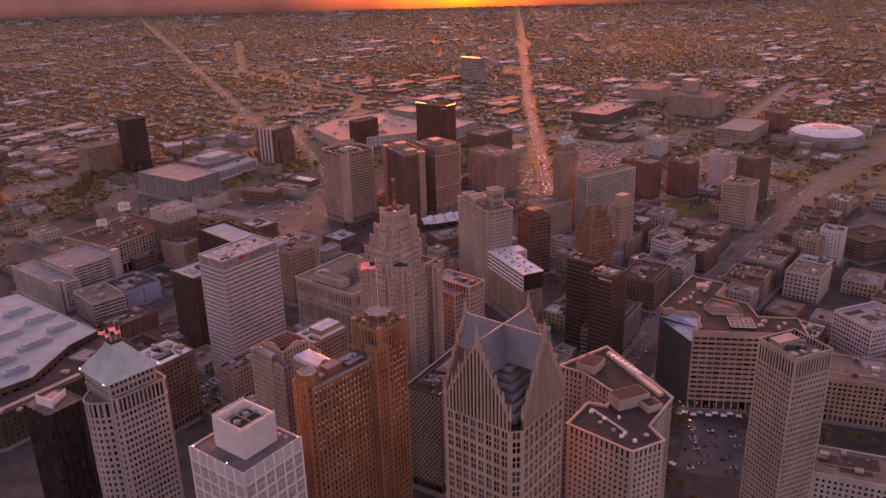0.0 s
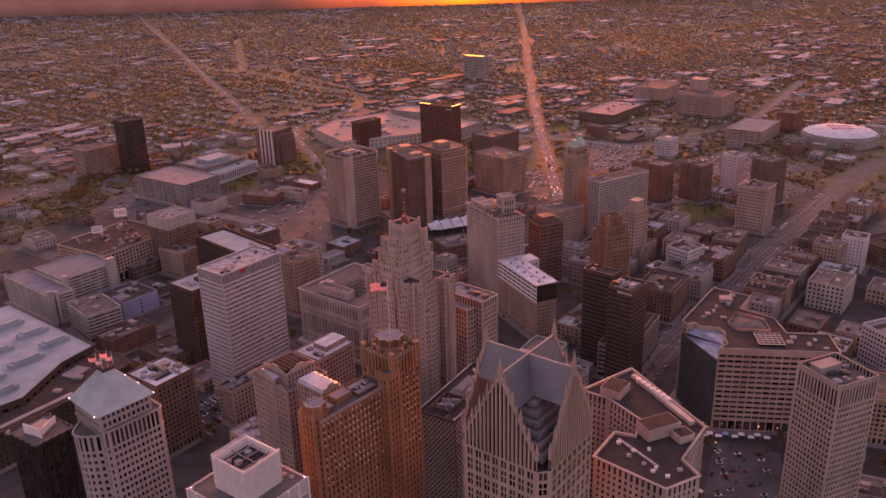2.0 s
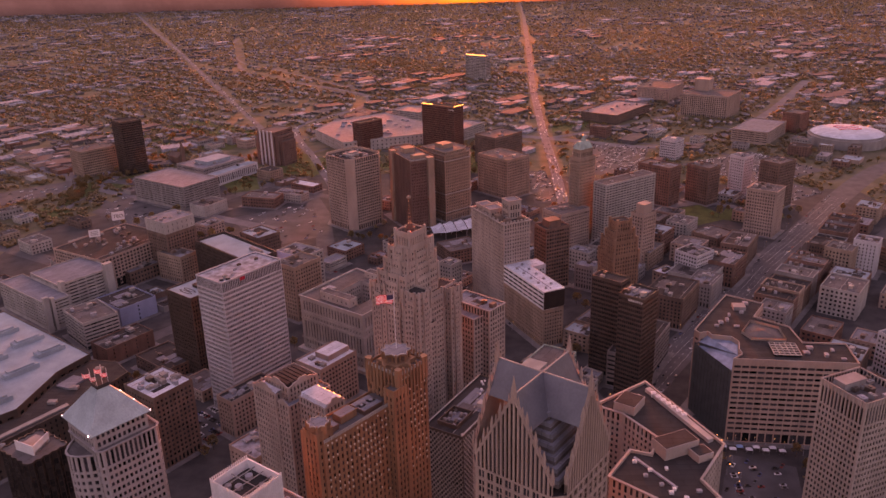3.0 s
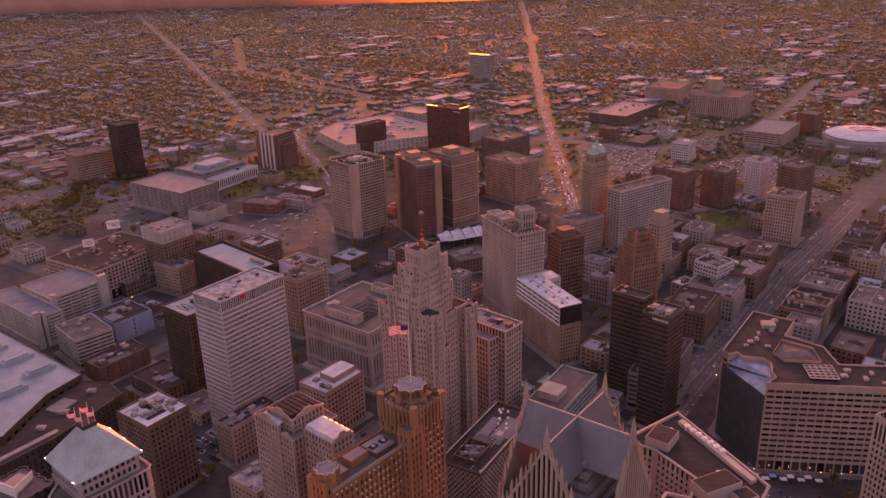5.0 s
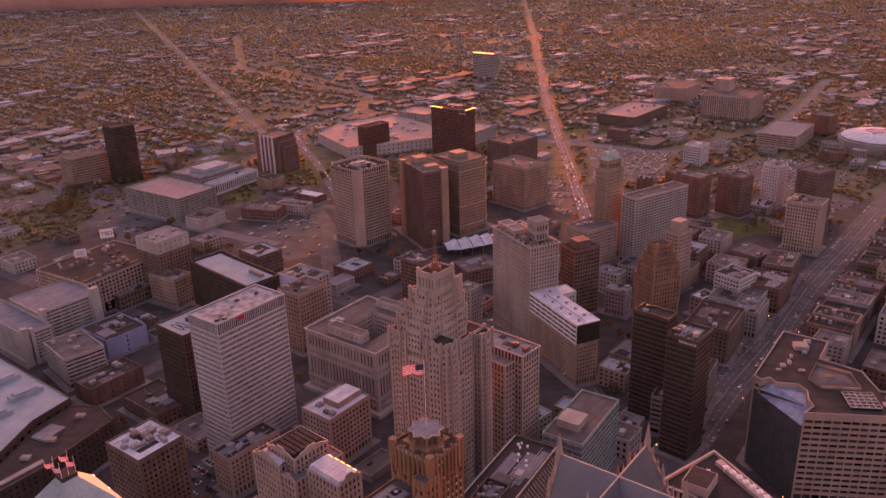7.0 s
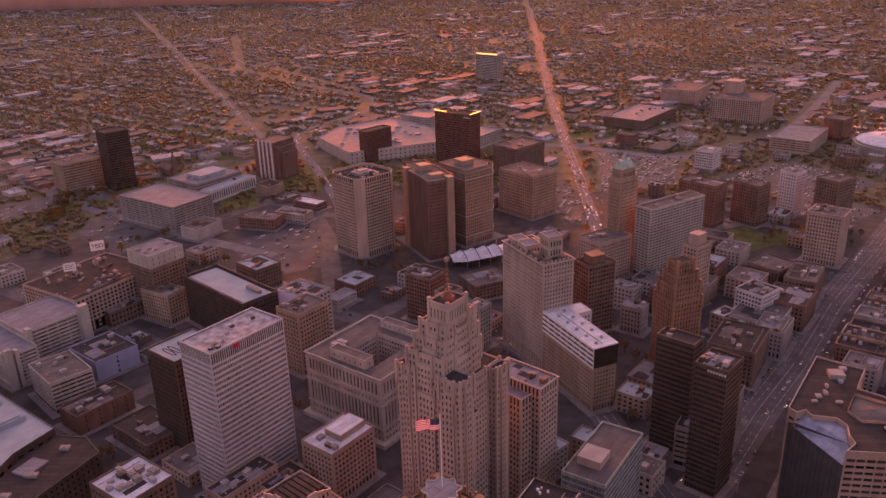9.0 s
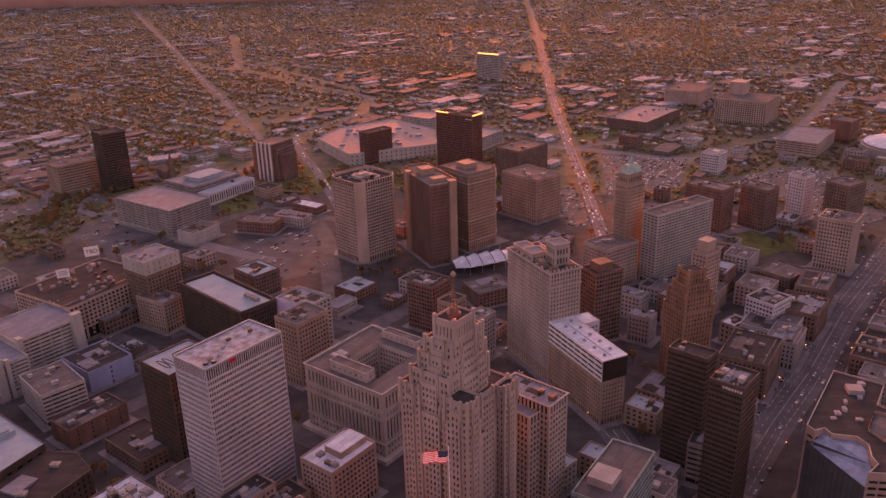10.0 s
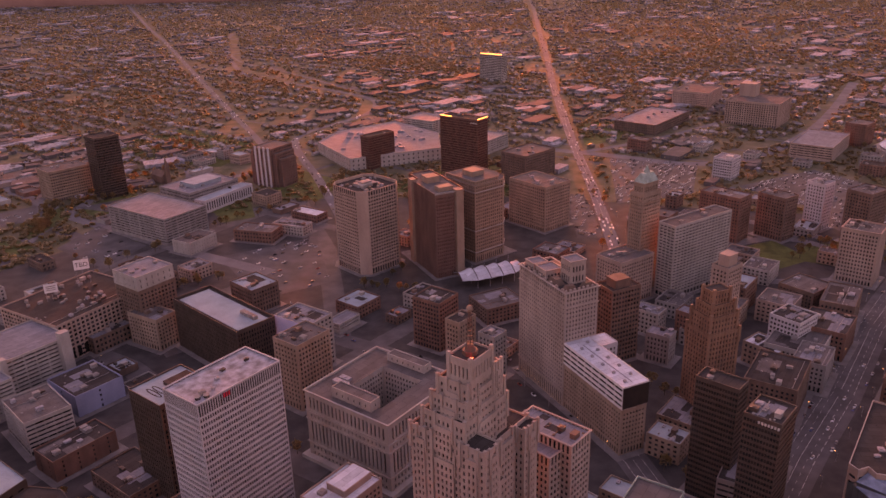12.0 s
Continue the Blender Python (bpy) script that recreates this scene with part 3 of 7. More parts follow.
for x0, y0, x1, y1 in ((6, 7, 24, 7.5), (6, 19.5, 24, 20), (6, 7.5, 6.5, 19.5), (23.5, 7.5, 24, 19.5)):
    pit.box(x0, y0, 71.8, x1, y1, 74.6)
part("plant_screen", pit, BROWNMETAL, lattice)
for k in range(14):
    roof_unit(lattice, 8.5 + 2.2 * (k % 7), 10.5 + 6 * (k // 7) + (k % 3) * 0.7, 71.8, 1.5 + 0.5 * (k % 2), 1.6, 1.2 + 0.4 * (k % 3), mat=(STEEL, BROWNMETAL, GREY)[k % 3])
part("skylight", solid("box", 27, 9, 71.8, 33, 19, 72.2), GRAVEL, lattice)
for k, (px, py) in enumerate(((46, 14), (48, 10), (51, 16), (54, 12), (57, 18), (59, 20), (61, 19), (60, 15), (44, 8))):
    part("roof_vent", solid("prism", circle(0.55 + 0.15 * (k % 3), 8, px, py), 71.8, 72.9), WHITEPAINT, lattice)
for y0 in (0.6, 24.6):
    part("coping", solid("box", 0.5, y0, 73.0, 65.5, y0 + 0.7, 73.15, True), PALE, lattice)
TWIN = dict(bay=2.7, floor=3.7, ww=0.56, wh=0.62, deep=0.5, edge=1.0, base=8, top=6.5, attic=True)
tower("twin_wing_office", -6, 557.5, 45, 13, 26, 86, TWIN, LIMESTONE, PALEROOF, "white glazed brick office with two wings", singles=120, units=1, ledge=0.6)
tower("twin_wing_office", 5, 560, 50, 18, 36, 91, TWIN, LIMESTONE, PALEROOF, "white glazed brick office wing", units=1, ledge=0.6)
tower("brick_office", 46.5, 1105, 42, 43, 58, 55, OLD, BUFF, GRAVEL, "buff brick office block", units=4)
tower("brick_office", 37, 1278, 45, 63, 44, 45, OLD, BROWN, GRAVEL, "brown brick office block", units=4)
tower("red_glass_tower", -26, 1325, 53, 24, 66, 85, CURTAIN, BROWNBRICK, DARKROOF, "dark red brown glass tower with a lit roof edge", glassmat=REDGLASS, units=2)
tower("red_slab", -185, 1385, 46, 50, 19, 50, CURTAIN, BROWNBRICK, DARKROOF, "dark red brown slab tower", glassmat=REDGLASS, units=1)
tower("casino_tower", 45, 2110, 53, 22, 62, 60, RIBBON, PALE, PALEROOF, "far banded hotel tower with a lit top edge", units=1)
tower("car_park_building", -386.5, 1081, 57, 61, 105, 33, GARAGE, GREY, PALEROOF, "grey car park with open decks", units=0)
tower("public_office", -399, 1208, 55, 80, 62, 24, OFFICE, GREY, PALEROOF, "grey public office with stepped pale roofs", units=6, penthouse=(20, 14, 44, 30, 5, WHITEROOF))
tower("white_front_office", -376, 1196, 60, 86, 19, 17, dict(bay=4, floor=12, ww=0.5, wh=0.8, deep=0.4, edge=2, base=2, top=2), WHITE, WHITEROOF, "white office front with tall narrow windows", units=1)

tower("dark_slab_tower", -535, 1262, 45, 34, 33, 85, CURTAIN, BROWNMETAL, DARKROOF, "plain black slab tower", glassmat=DARKGLASS, units=1)
tower("beige_block", -601, 1255, 48, 56, 40, 42, OFFICE, BUFF, GRAVEL, "beige office block with a flat roof", units=3)
tower("low_brick_block", -27.5, 870.5, 27, 40, 35, 16, LOW, BROWN, GRAVEL, "low brick block with a ramp", units=2)

tower("ribbed_stone_tower", 175, 383, 24, 26, 27, 124, dict(bay=2.1, floor=3.4, ww=0.62, wh=0.6, deep=0.5, edge=0.9, base=10, top=13, attic=True, spandrel=0.12), LIMESTONE, GRAVEL,
      "slim pale stone tower with close set windows", singles=200, units=9, lo=1.5, hi=4.0, parapet=3.5, penthouse=(4, 16, 14, 7, 4, GREY))


def white_topped_office():
    ob = site("white_topped_office", 54, 676, 26, "buff office slab with white banded top floors and white roof", foot=rect(21, 70))
    block(ob, rect(20, 69, 0.5, 0.5), 0, 36, dict(OLD, bay=2.6, floor=3.3, wh=0.5), BUFF, GLASS, GRAVEL, 0.6)
    block(ob, rect(21, 70), 36, 53, dict(bay=9, floor=4.0, ww=0.95, wh=0.5, deep=0.5, edge=0.4, base=0.6, top=1.0), WHITEPAINT, DARKGLASS, BRIGHTROOF, 0.5)
    block(ob, rect(14, 16, 20.8, 53), 0, 53, dict(OLD, bay=3), WHITE, GLASS, BRIGHTROOF, 0.5)
    end = Shape()
    end.box(0.3, -0.5, 36.5, 20.7, -0.02, 52, True)
    part("end_panel", end, BLACK, ob, "black glazed end wall")
    for k in range(10):
        roof_unit(ob, 6 + 9 * (k % 2), 6 + 6.2 * k, 52.5, 1.8, 1.8, 1.4)
    rail = Shape()
    rail.box(9.8, 4, 52.5, 10.2, 60, 53.0)
    part("roof_pipe", rail, STEEL, ob)


white_topped_office()


def convention_hall():
    ring = ccw([(-310, 616.6), (-424, 700), (-530, 600), (-445, 470), (-350, 512), (-327, 536), (-323, 588)])
    ob = site("convention_hall", 0, 0, 0, "vast convention hall with a white membrane roof", "hall", foot=ring)
    block(ob, ring, 0, 32, dict(LOW, bay=8, floor=9, wh=0.3), BROWNMETAL, DARKGLASS, WHITEROOF, 0.8)
    for px, py, w, d in ((-345, 622, 22, 9), (-372, 640, 24, 9), (-352, 590, 26, 8), (-385, 605, 26, 9), (-400, 655, 22, 8), (-365, 560, 22, 8), (-410, 575, 24, 9), (-345, 545, 18, 7)):
        c, s = math.cos(radians(53)), math.sin(radians(53))
        hut = Shape()
        hut.prism([(px + c * u - s * v, py + s * u + c * v) for u, v in rect(w, d, -w / 2, -d / 2)], 31.2, 34.6)
        hut.prism([(px + c * u - s * v, py + s * u + c * v) for u, v in rect(w - 6, d - 3, 3 - w / 2, 1.5 - d / 2)], 34.6, 36.0)
        part("roof_plant", hut, WHITEROOF, ob)
    well = Shape()
    well.prism(ccw([(-470, 610), (-440, 640), (-420, 610), (-450, 580)]), 31.2, 31.35)
    part("roof_deck", well, DARKROOF, ob)
    side = ccw([(-309, 616), (-288, 613), (-272, 596), (-296, 540), (-330, 490), (-440, 440), (-460, 460), (-349, 508), (-325, 534), (-321, 588)])
    ob = site("dark_roof_terminal", 0, 0, 0, "low dark roofed wing beside a white hall", "hall", foot=side)
    block(ob, side, 0, 27, dict(LOW, ww=0.3), BROWNMETAL, DARKGLASS, DARKROOF, 0.5)
    part("roof_light", solid("prism", ccw([(-318, 575), (-312, 590), (-300, 586), (-306, 570)]), 26.5, 28.0), PALEROOF, ob)
    for px, py in ((-296, 600), (-303, 572), (-310, 552)):
        roof_unit(ob, px, py, 26.5, 6, 4, 2.0, mat=GREY)
    for k in range(9):
        roof_unit(ob, -318 - 13 * k, 498 - 6 * k + 3 * (k % 2), 26.5, 3 + k % 3, 4, 1.6, mat=(GREY, STEEL, BROWNMETAL)[k % 3])
    part("walkway", solid("prism", ccw([(-296, 548), (-330, 498), (-438, 447), (-441, 451), (-332, 502), (-299, 551)]), 26.5, 27.4), GREY, ob)


convention_hall()


def zigzag(ring, deep, n):
    """The ring with small teeth along its edges."""
    out = []
    for i in range(len(ring)):
        p, q = Vector(ring[i]), Vector(ring[(i + 1) % len(ring)])
        m = q - p
        o = Vector((m.y, -m.x)).normalized() * deep
        out.append(tuple(p))
        for k in range(1, n * 2):
            out.append(tuple(p + m * k / (n * 2) + (o if k % 2 else Vector((0, 0)))))
    return out


def black_glass_tower():
    base = zigzag(rect(22, 26, 1, 1), 1.1, 5)
    ob = site("black_glass_tower", -236, 394, 57, "black glass tower with folded sides and thin ribs", foot=rect(24, 28))
    block(ob, base, 0, 86, dict(bay=2.2, floor=3.6, ww=0.86, wh=0.95, deep=0.15, edge=0.08, base=6, top=1.0), BLACK, DARKGLASS, GRAVEL, 0.8, singles=40)
    hut = Shape()
    hut.prism([(8, 6), (20, 12), (18, 22), (6, 20)], 85, 87)
    part("roof_house", hut, GREY, ob)
    for p, q in (((8, 6), (20, 12)), ((8, 6), (6, 20))):
        screen = Shape()
        d = (Vector(q) - Vector(p)).normalized() * 0.4
        screen.prism(ccw([p, q, (q[0] - d.y, q[1] + d.x), (p[0] - d.y, p[1] + d.x)]), 85, 91)
        part("roof_screen", screen, WHITEPAINT, ob, "white plant screen")


black_glass_tower()


def pink_box_tower():
    ob = site("pink_topped_tower", -326, 847.5, 55, "brown brick tower with a pale pink top box", foot=rect(37, 34))
    block(ob, rect(37, 34), 0, 49, dict(OLD, bay=3.4), BROWN, GLASS, GRAVEL, 0.5)
    block(ob, rect(37.4, 34.4, -0.2, -0.2), 49, 62, dict(bay=6, floor=6, ww=0.12, wh=0.5, deep=0.3, edge=1, base=0.5, top=2), PALE, GLASS, PALEROOF, 1.0)
    roof_clutter(ob, rect(37, 34), 61, 6, random.Random(4), 2, 5)


pink_box_tower()


def striped_office():
    ob = site("striped_office", -302, 1298, 60, "striped office block with stepped concrete sides", foot=rect(46, 58))
    s = dict(bay=3.4, floor=3.8, ww=0.55, wh=0.6, deep=0.6, edge=1.0, base=5, top=2)
    for k, (x0, y0, a, bb, h) in enumerate(((0, 12, 46, 34, 55), (4, 6, 38, 46, 48), (8, 0, 30, 58, 40))):
        block(ob, rect(a, bb, x0, y0), 0, h, s, REDBROWN, GLASS, GRAVEL, 0.8)
    for y in (14, 22, 30, 38):
        part("fin", solid("box", -0.8, y, 0, 0.0, y + 3.2, 57), WHITE, ob, "pale upright fin")


striped_office()


def street_car_park():
    ob = site("car_park_building", -398, 721, 53, "pale concrete car park with long open decks and stair towers", foot=[(0, 0), (24, 0), (24, 20), (80, 20), (80, 75), (24, 75), (24, 91), (0, 91)])
    block(ob, rect(24, 91), 0, 29, GARAGE, PALE, DARKGLASS, PALEROOF, 1.0)
    block(ob, rect(56, 55, 24.1, 20), 0, 34, GARAGE, PALE, DARKGLASS, PALEROOF, 1.0)
    for x0, y0, a, bb, h in ((70, 14, 8, 6, 41), (-2, -3, 5, 4, 35), (5, -3, 3, 4, 33), (24, 14, 4, 6, 38)):
        part("stair_tower", solid("box", x0, y0, 0, x0 + a, y0 + bb, h), PALE, ob)


street_car_park()

# ---- the landmark towers ----
def pinnacle(parent, x, y, z, r, h):
    """A stone spire on a small square shaft."""
    shape = Shape()
    shape.prism(circle(r, 4, x, y, math.pi / 4), z, z + h * 0.35)
    shape.taper(circle(r * 1.15, 4, x, y, math.pi / 4), z + h * 0.35, circle(0.12, 4, x, y, math.pi / 4), z + h)
    part("pinnacle", shape, TAN, parent)


def gabled_tower(x, y, turn, size=45.6, eave=131.0, ridge=164.5):
    ob = site("gabled_office_tower", x, y, turn, "pale granite office tower with steep gables and slate roof", foot=rect(size, size))
    c, n = 4.6, size
    ring = [(c, 0), (n - c, 0), (n, c), (n, n - c), (n - c, n), (c, n), (0, n - c), (0, c)]
    s = dict(bay=4.2, floor=7.7, ww=0.66, wh=0.76, deep=0.5, edge=0.6, base=8, top=5.0, attic=True)
    block(ob, ring, 0, eave - 7, s, TAN, GLASS, DARKROOF, 0.5, singles=250)
    # mullions that part each window in two by two
    bars = Shape()
    for k in range(8):
        p, q = Vector((*ring[k], 0)), Vector((*ring[(k + 1) % 8], 0))
        w = (q - p).length
        u = (q - p) / w
        o = Vector((u.y, -u.x, 0))
        bays = round((w - 1.2) / 4.2)
        bw = (w - 1.2) / bays
        for i in range(bays):
            a = p + u * (0.6 + bw * (i + 0.5)) - o * 0.4
            for z0, z1, half in ((8, eave - 7.4, 0.28),):
                bars.face(a - u * half + Vector((0, 0, z0)), a + u * half + Vector((0, 0, z0)), a + u * half + Vector((0, 0, z1)), a - u * half + Vector((0, 0, z1)))
    floors = round((eave - 7 - 8 - 5.0) / 7.7)
    fh = (eave - 20.0) / floors
    for k in range(8):  # and a cross bar at half height
        p, q = Vector((*ring[k], 0)), Vector((*ring[(k + 1) % 8], 0))
        w = (q - p).length
        if w > 3:
            u = (q - p) / w
            o = Vector((u.y, -u.x, 0))
            for j in range(floors):
                z = 8 + fh * (j + 0.5)
                a, c2 = p + u * 0.8 - o * 0.42, q - u * 0.8 - o * 0.42
                bars.face(a + Vector((0, 0, z - 0.4)), c2 + Vector((0, 0, z - 0.4)), c2 + Vector((0, 0, z + 0.4)), a + Vector((0, 0, z + 0.4)))
    part("mullion", bars, TAN, ob)
    steps, risers = Shape(), Shape()
    mid = n / 2
    for k in range(4):
        turn4 = Matrix.Rotation(math.pi / 2 * k, 3, "Z")

        def at(a, d, z):
            v = turn4 @ Vector((a - mid, d - mid, 0))
            return (v.x + mid, v.y + mid, z)

        gable_stone = Shape()
        lo, a0, a1 = eave - 7, c, n - c
        rise = (ridge - eave) / (mid - a0)
        strips = 18
        step = (a1 - a0) / strips
        for i in range(strips):  # upright stone ribs with glass slits between, cut off along the gable
            s0 = a0 + i * step
            edges = [s0, s0 + step * 0.46, s0 + step]
            for j, depth in ((0, 0.0), (1, 0.7)):
                e0, e1 = edges[j], edges[j + 1]
                t0 = eave + rise * (min(e0, n - e0) - a0)
                t1 = eave + rise * (min(e1, n - e1) - a0)
                tgt = gable_stone if j == 0 else Shape()
                off = 2.0 if j else 0.0
                tgt.face(at(e0, depth, lo), at(e1, depth, lo), at(e1, depth, max(t1 - off, lo + 0.1)), at(e0, depth, max(t0 - off, lo + 0.1)))
                if j:
                    part("slit_window", tgt, GLASS, ob)
                    gable_stone.face(at(e0, 0, t0 - off), at(e1, 0, t1 - off), at(e1, 0, t1), at(e0, 0, t0))
                    gable_stone.face(at(e0, 0, lo), at(e0, 0.7, lo), at(e0, 0.7, t0 - off), at(e0, 0, t0 - off))
                    gable_stone.face(at(e1, 0.7, lo), at(e1, 0, lo), at(e1, 0, t1 - off), at(e1, 0.7, t1 - off))
        gable_stone.face(at(a0, 1.4, eave), at(mid, 1.4, ridge), at(mid, 0, ridge), at(a0, 0, eave))
        gable_stone.face(at(mid, 1.4, ridge), at(a1, 1.4, eave), at(a1, 0, eave), at(mid, 0, ridge))
        gable_stone.face(at(a1, 1.4, eave), at(mid, 1.4, ridge), at(a0, 1.4, eave), at(a0, 1.4, lo), at(a1, 1.4, lo))
        for z0, z1, dd in ((lo - 0.5, lo + 0.5, 0.35), (eave - 12.3, eave - 11.9, 0.25)):  # string courses
            for e0, e1 in ((a0 - 0.5, a1 + 0.5),):
                gable_stone.face(at(e0, -dd, z0), at(e1, -dd, z0), at(e1, -dd, z1), at(e0, -dd, z1))
                gable_stone.face(at(e0, -dd, z1), at(e1, -dd, z1), at(e1, 0, z1), at(e0, 0, z1))
        part("gable", gable_stone, TAN, ob)
        for f in (0.0, 0.22, 0.44, 0.66):  # steps of pinnacles up both slopes, and the tall one on top
            for a in (a0 + (mid - a0) * f, a1 - (mid - a0) * f):
                px, py, _ = at(a, 0.7, 0)
                pinnacle(ob, px, py, eave + (ridge - eave) * f - 1.5, 0.85, 8.5 if f == 0 else 7.0)
        for f in (0.11, 0.33, 0.55, 0.77, 0.88):  # smaller spikes between them
            for a in (a0 + (mid - a0) * f, a1 - (mid - a0) * f):
                px, py, _ = at(a, 0.7, 0)
                pinnacle(ob, px, py, eave + (ridge - eave) * f - 0.8, 0.5, 4.2)
        px, py, _ = at(mid, 0.7, 0)
        pinnacle(ob, px, py, ridge - 4, 1.2, 12.0)
        # glass steps in the valley between two gables
        for j in range(7):
            d, zt = 3.6 + 1.85 * j, eave - 1 + j * 3.6
            spot = [at(d, d, zt), at(mid, d, zt), at(mid, mid, zt), at(d, mid, zt)]
            base = [(q[0], q[1], zt - 3.7) for q in spot]
            rim = [(q[0], q[1], zt - 1.9) for q in spot]
            for e in (0, 3):
                g = (e + 1) % 4
                risers.face(base[e], base[g], rim[g], rim[e])
                steps.face(rim[e], rim[g], spot[g], spot[e])
            steps.face(*spot)
    part("valley_step", steps, PALEROOF, ob)
    part("valley_riser", risers, GRAVEL, ob)
    roof = Shape()
    for k in range(4):
        turn4 = Matrix.Rotation(math.pi / 2 * k, 3, "Z")

        def at(a, d, z):
            v = turn4 @ Vector((a - mid, d - mid, 0))
            return (v.x + mid, v.y + mid, z)

        low = 15.0  # the slopes stop at the valley steps
        zl = eave + (ridge - eave) * (low - c) / (mid - c)
        for sgn in (1, -1):
            a_ = mid - (mid - low) if sgn > 0 else mid + (mid - low)
            pts = [at(mid, 1.4, ridge - 0.5), at(mid, mid, ridge - 0.5), at(a_, low, zl - 0.5), at(a_, 1.4, zl - 0.5)]
            roof.face(*(pts if sgn < 0 else pts[::-1]))
    roof_ob = part("roof", roof, SLATE, ob)
    caps = Shape()
    for p0, p1 in (((mid, 1), (mid, n - 1)), ((1, mid), (n - 1, mid))):
        caps.box(min(p0[0], p1[0]) - 0.25, min(p0[1], p1[1]) - 0.25, ridge - 0.6, max(p0[0], p1[0]) + 0.25, max(p0[1], p1[1]) + 0.25, ridge - 0.1)
    part("ridge_cap", caps, PALE, roof_ob)


gabled_tower(25.4, 314.1, 54.0)


def deco_tower(x, y, turn):
    ob = site("orange_art_deco_tower", x, y, turn, "orange brick art deco tower with notched pale tile crowns", foot=rect(66, 18))
    s = dict(bay=2.7, floor=3.7, ww=0.42, wh=0.6, deep=0.45, edge=1.0, base=8, top=3.5, spandrel=0.22)
    block(ob, rect(46, 16, 0, 0), 0, 124, s, ORANGE, GLASS, GRAVEL, 1.2, singles=150)
    block(ob, [(-3, 0.5), (6.5, 0.5), (6.5, 10), (-3, 10)], 0, 129, s, ORANGE, GLASS, PALEROOF, 1.0, singles=30)
    block(ob, rect(20, 22, 45, -3.5), 0, 139, s, ORANGE, GLASS, GRAVEL, 1.2, singles=60)
    block(ob, rect(9, 7, 40, -5), 0, 133, s, ORANGE, GLASS, GRAVEL, 1.0)
    trim, crown, teeth = Shape(), Shape(), Shape()
    # crowns with star-shaped tops
    star = [(r * math.cos(2 * math.pi * i / 16), r * math.sin(2 * math.pi * i / 16)) for i, r in enumerate([1.0, 0.74] * 8)]
    small, large = [(2.0 + 5.4 * a, 5.0 + 5.4 * b) for a, b in star], [(55.5 + 7.8 * a, 8 + 7.8 * b) for a, b in star]
    mid2 = [(55.5 + 6.6 * a, 8 + 6.6 * b) for a, b in star]
    crown.prism(small, 127, 131.5)
    crown.prism([(55.5 + 9.8 * a, 8 + 9.8 * b) for a, b in star], 137, 140.2)
    crown.taper(mid2, 143.2, large, 144.6)
    for ring, z in ((small, 131.5), (large, 144.6)):
        for px, py in ring[::2]:
            crown.prism(circle(0.42, 4, px, py), z - 1.5, z + 1.3)
    crown_ob = part("crown", crown, ORANGE, ob)
    # the shade between the crown's piers is put in as a dark brick core
    core = Shape()
    core.prism([(55.5 + 5.8 * a, 8 + 5.8 * b) for a, b in star], 140.2, 143.2, top=False)
    part("crown_core", core, BROWNBRICK, crown_ob, "recess below the crown, its shade put in as dark brick")
    for k in range(16):  # small piers round the recess
        a, b = star[k]
        part("crown_pier", solid("prism", circle(0.55, 4, 55.5 + 6.5 * a, 8 + 6.5 * b, k * math.pi / 8), 140.2, 143.4), ORANGE, crown_ob)
    for k in range(9):  # stepped piers with dark slots between them at the tower's head
        for px, py, up in ((46.2 + 2.2 * k, -3.9, k % 2), (65.3, -2.3 + 2.45 * k, k % 2), (44.7, -2.3 + 2.45 * k, k % 2)):
            part("head_pier", solid("box", px - 0.45, py - 0.45, 126 + 3 * up, px + 0.45, py + 0.45, 140.6 + 1.2 * up), ORANGE, ob)
    for ring, z in ((small, 131.5), (large, 144.6)):
        inner = inset(ring, 0.35)
        for i in range(len(ring)):
            j = (i + 1) % len(ring)
            trim.face((*ring[i], z), (*ring[j], z), (*ring[j], z + 0.5), (*ring[i], z + 0.5))
            trim.face((*ring[i], z + 0.5), (*ring[j], z + 0.5), (*inner[j], z + 0.5), (*inner[i], z + 0.5))
            trim.face((*inner[j], z), (*inner[i], z), (*inner[i], z + 0.5), (*inner[j], z + 0.5))
    part("crown_trim", trim, PALE, crown_ob)
    deck = Shape()
    deck.prism(inset(small, 0.4), 131.0, 131.6)
    deck.prism(inset(large, 0.4), 144.2, 144.7)
    part("crown_roof", deck, PALEROOF, crown_ob)
    # small teeth along the parapets
    for i in range(60):
        a = 0.4 + 46 * i / 60
        teeth.box(a, -0.35, 123.2, a + 0.4, 0.15, 124.9)
    for i in range(28):
        a = 45 + 20 * i / 28
        teeth.box(a, -3.85, 138.2, a + 0.4, -3.4, 140.0)
        b = -3.5 + 22 * i / 28
        teeth.box(64.9, b, 138.2, 65.4, b + 0.4, 140.0)
        teeth.box(44.6, b, 138.2, 45.1, b + 0.4, 140.0)
    part("parapet_tile", teeth, PALE, ob)
    # pale tiles set between the upper windows, thinning out downwards
    tile, tr = Shape(), random.Random(3)
    for k in range(17):
        for j in range(16):
            if tr.random() < 0.75 - 0.045 * j:
                a, z = 2.35 + 2.59 * k, 121.5 - 3.7 * j
                tile.box(a - 0.3, -0.36, z - 0.55, a + 0.3, 0.02, z + 0.3, True)
    for k in range(7):
        for j in range(20):
            if tr.random() < 0.85 - 0.04 * j:
                a, z = 47.3 + 2.57 * k, 136.0 - 3.7 * j
                tile.box(a - 0.3, -3.86, z - 0.55, a + 0.3, -3.48, z + 0.3, True)
                tile.box(64.98, a - 49.6, z - 0.55, 65.36, a - 49.0, z + 0.3, True)
    part("glazed_tile", tile, GLAZED, ob, "pale glazed tiles", kind="stuff")
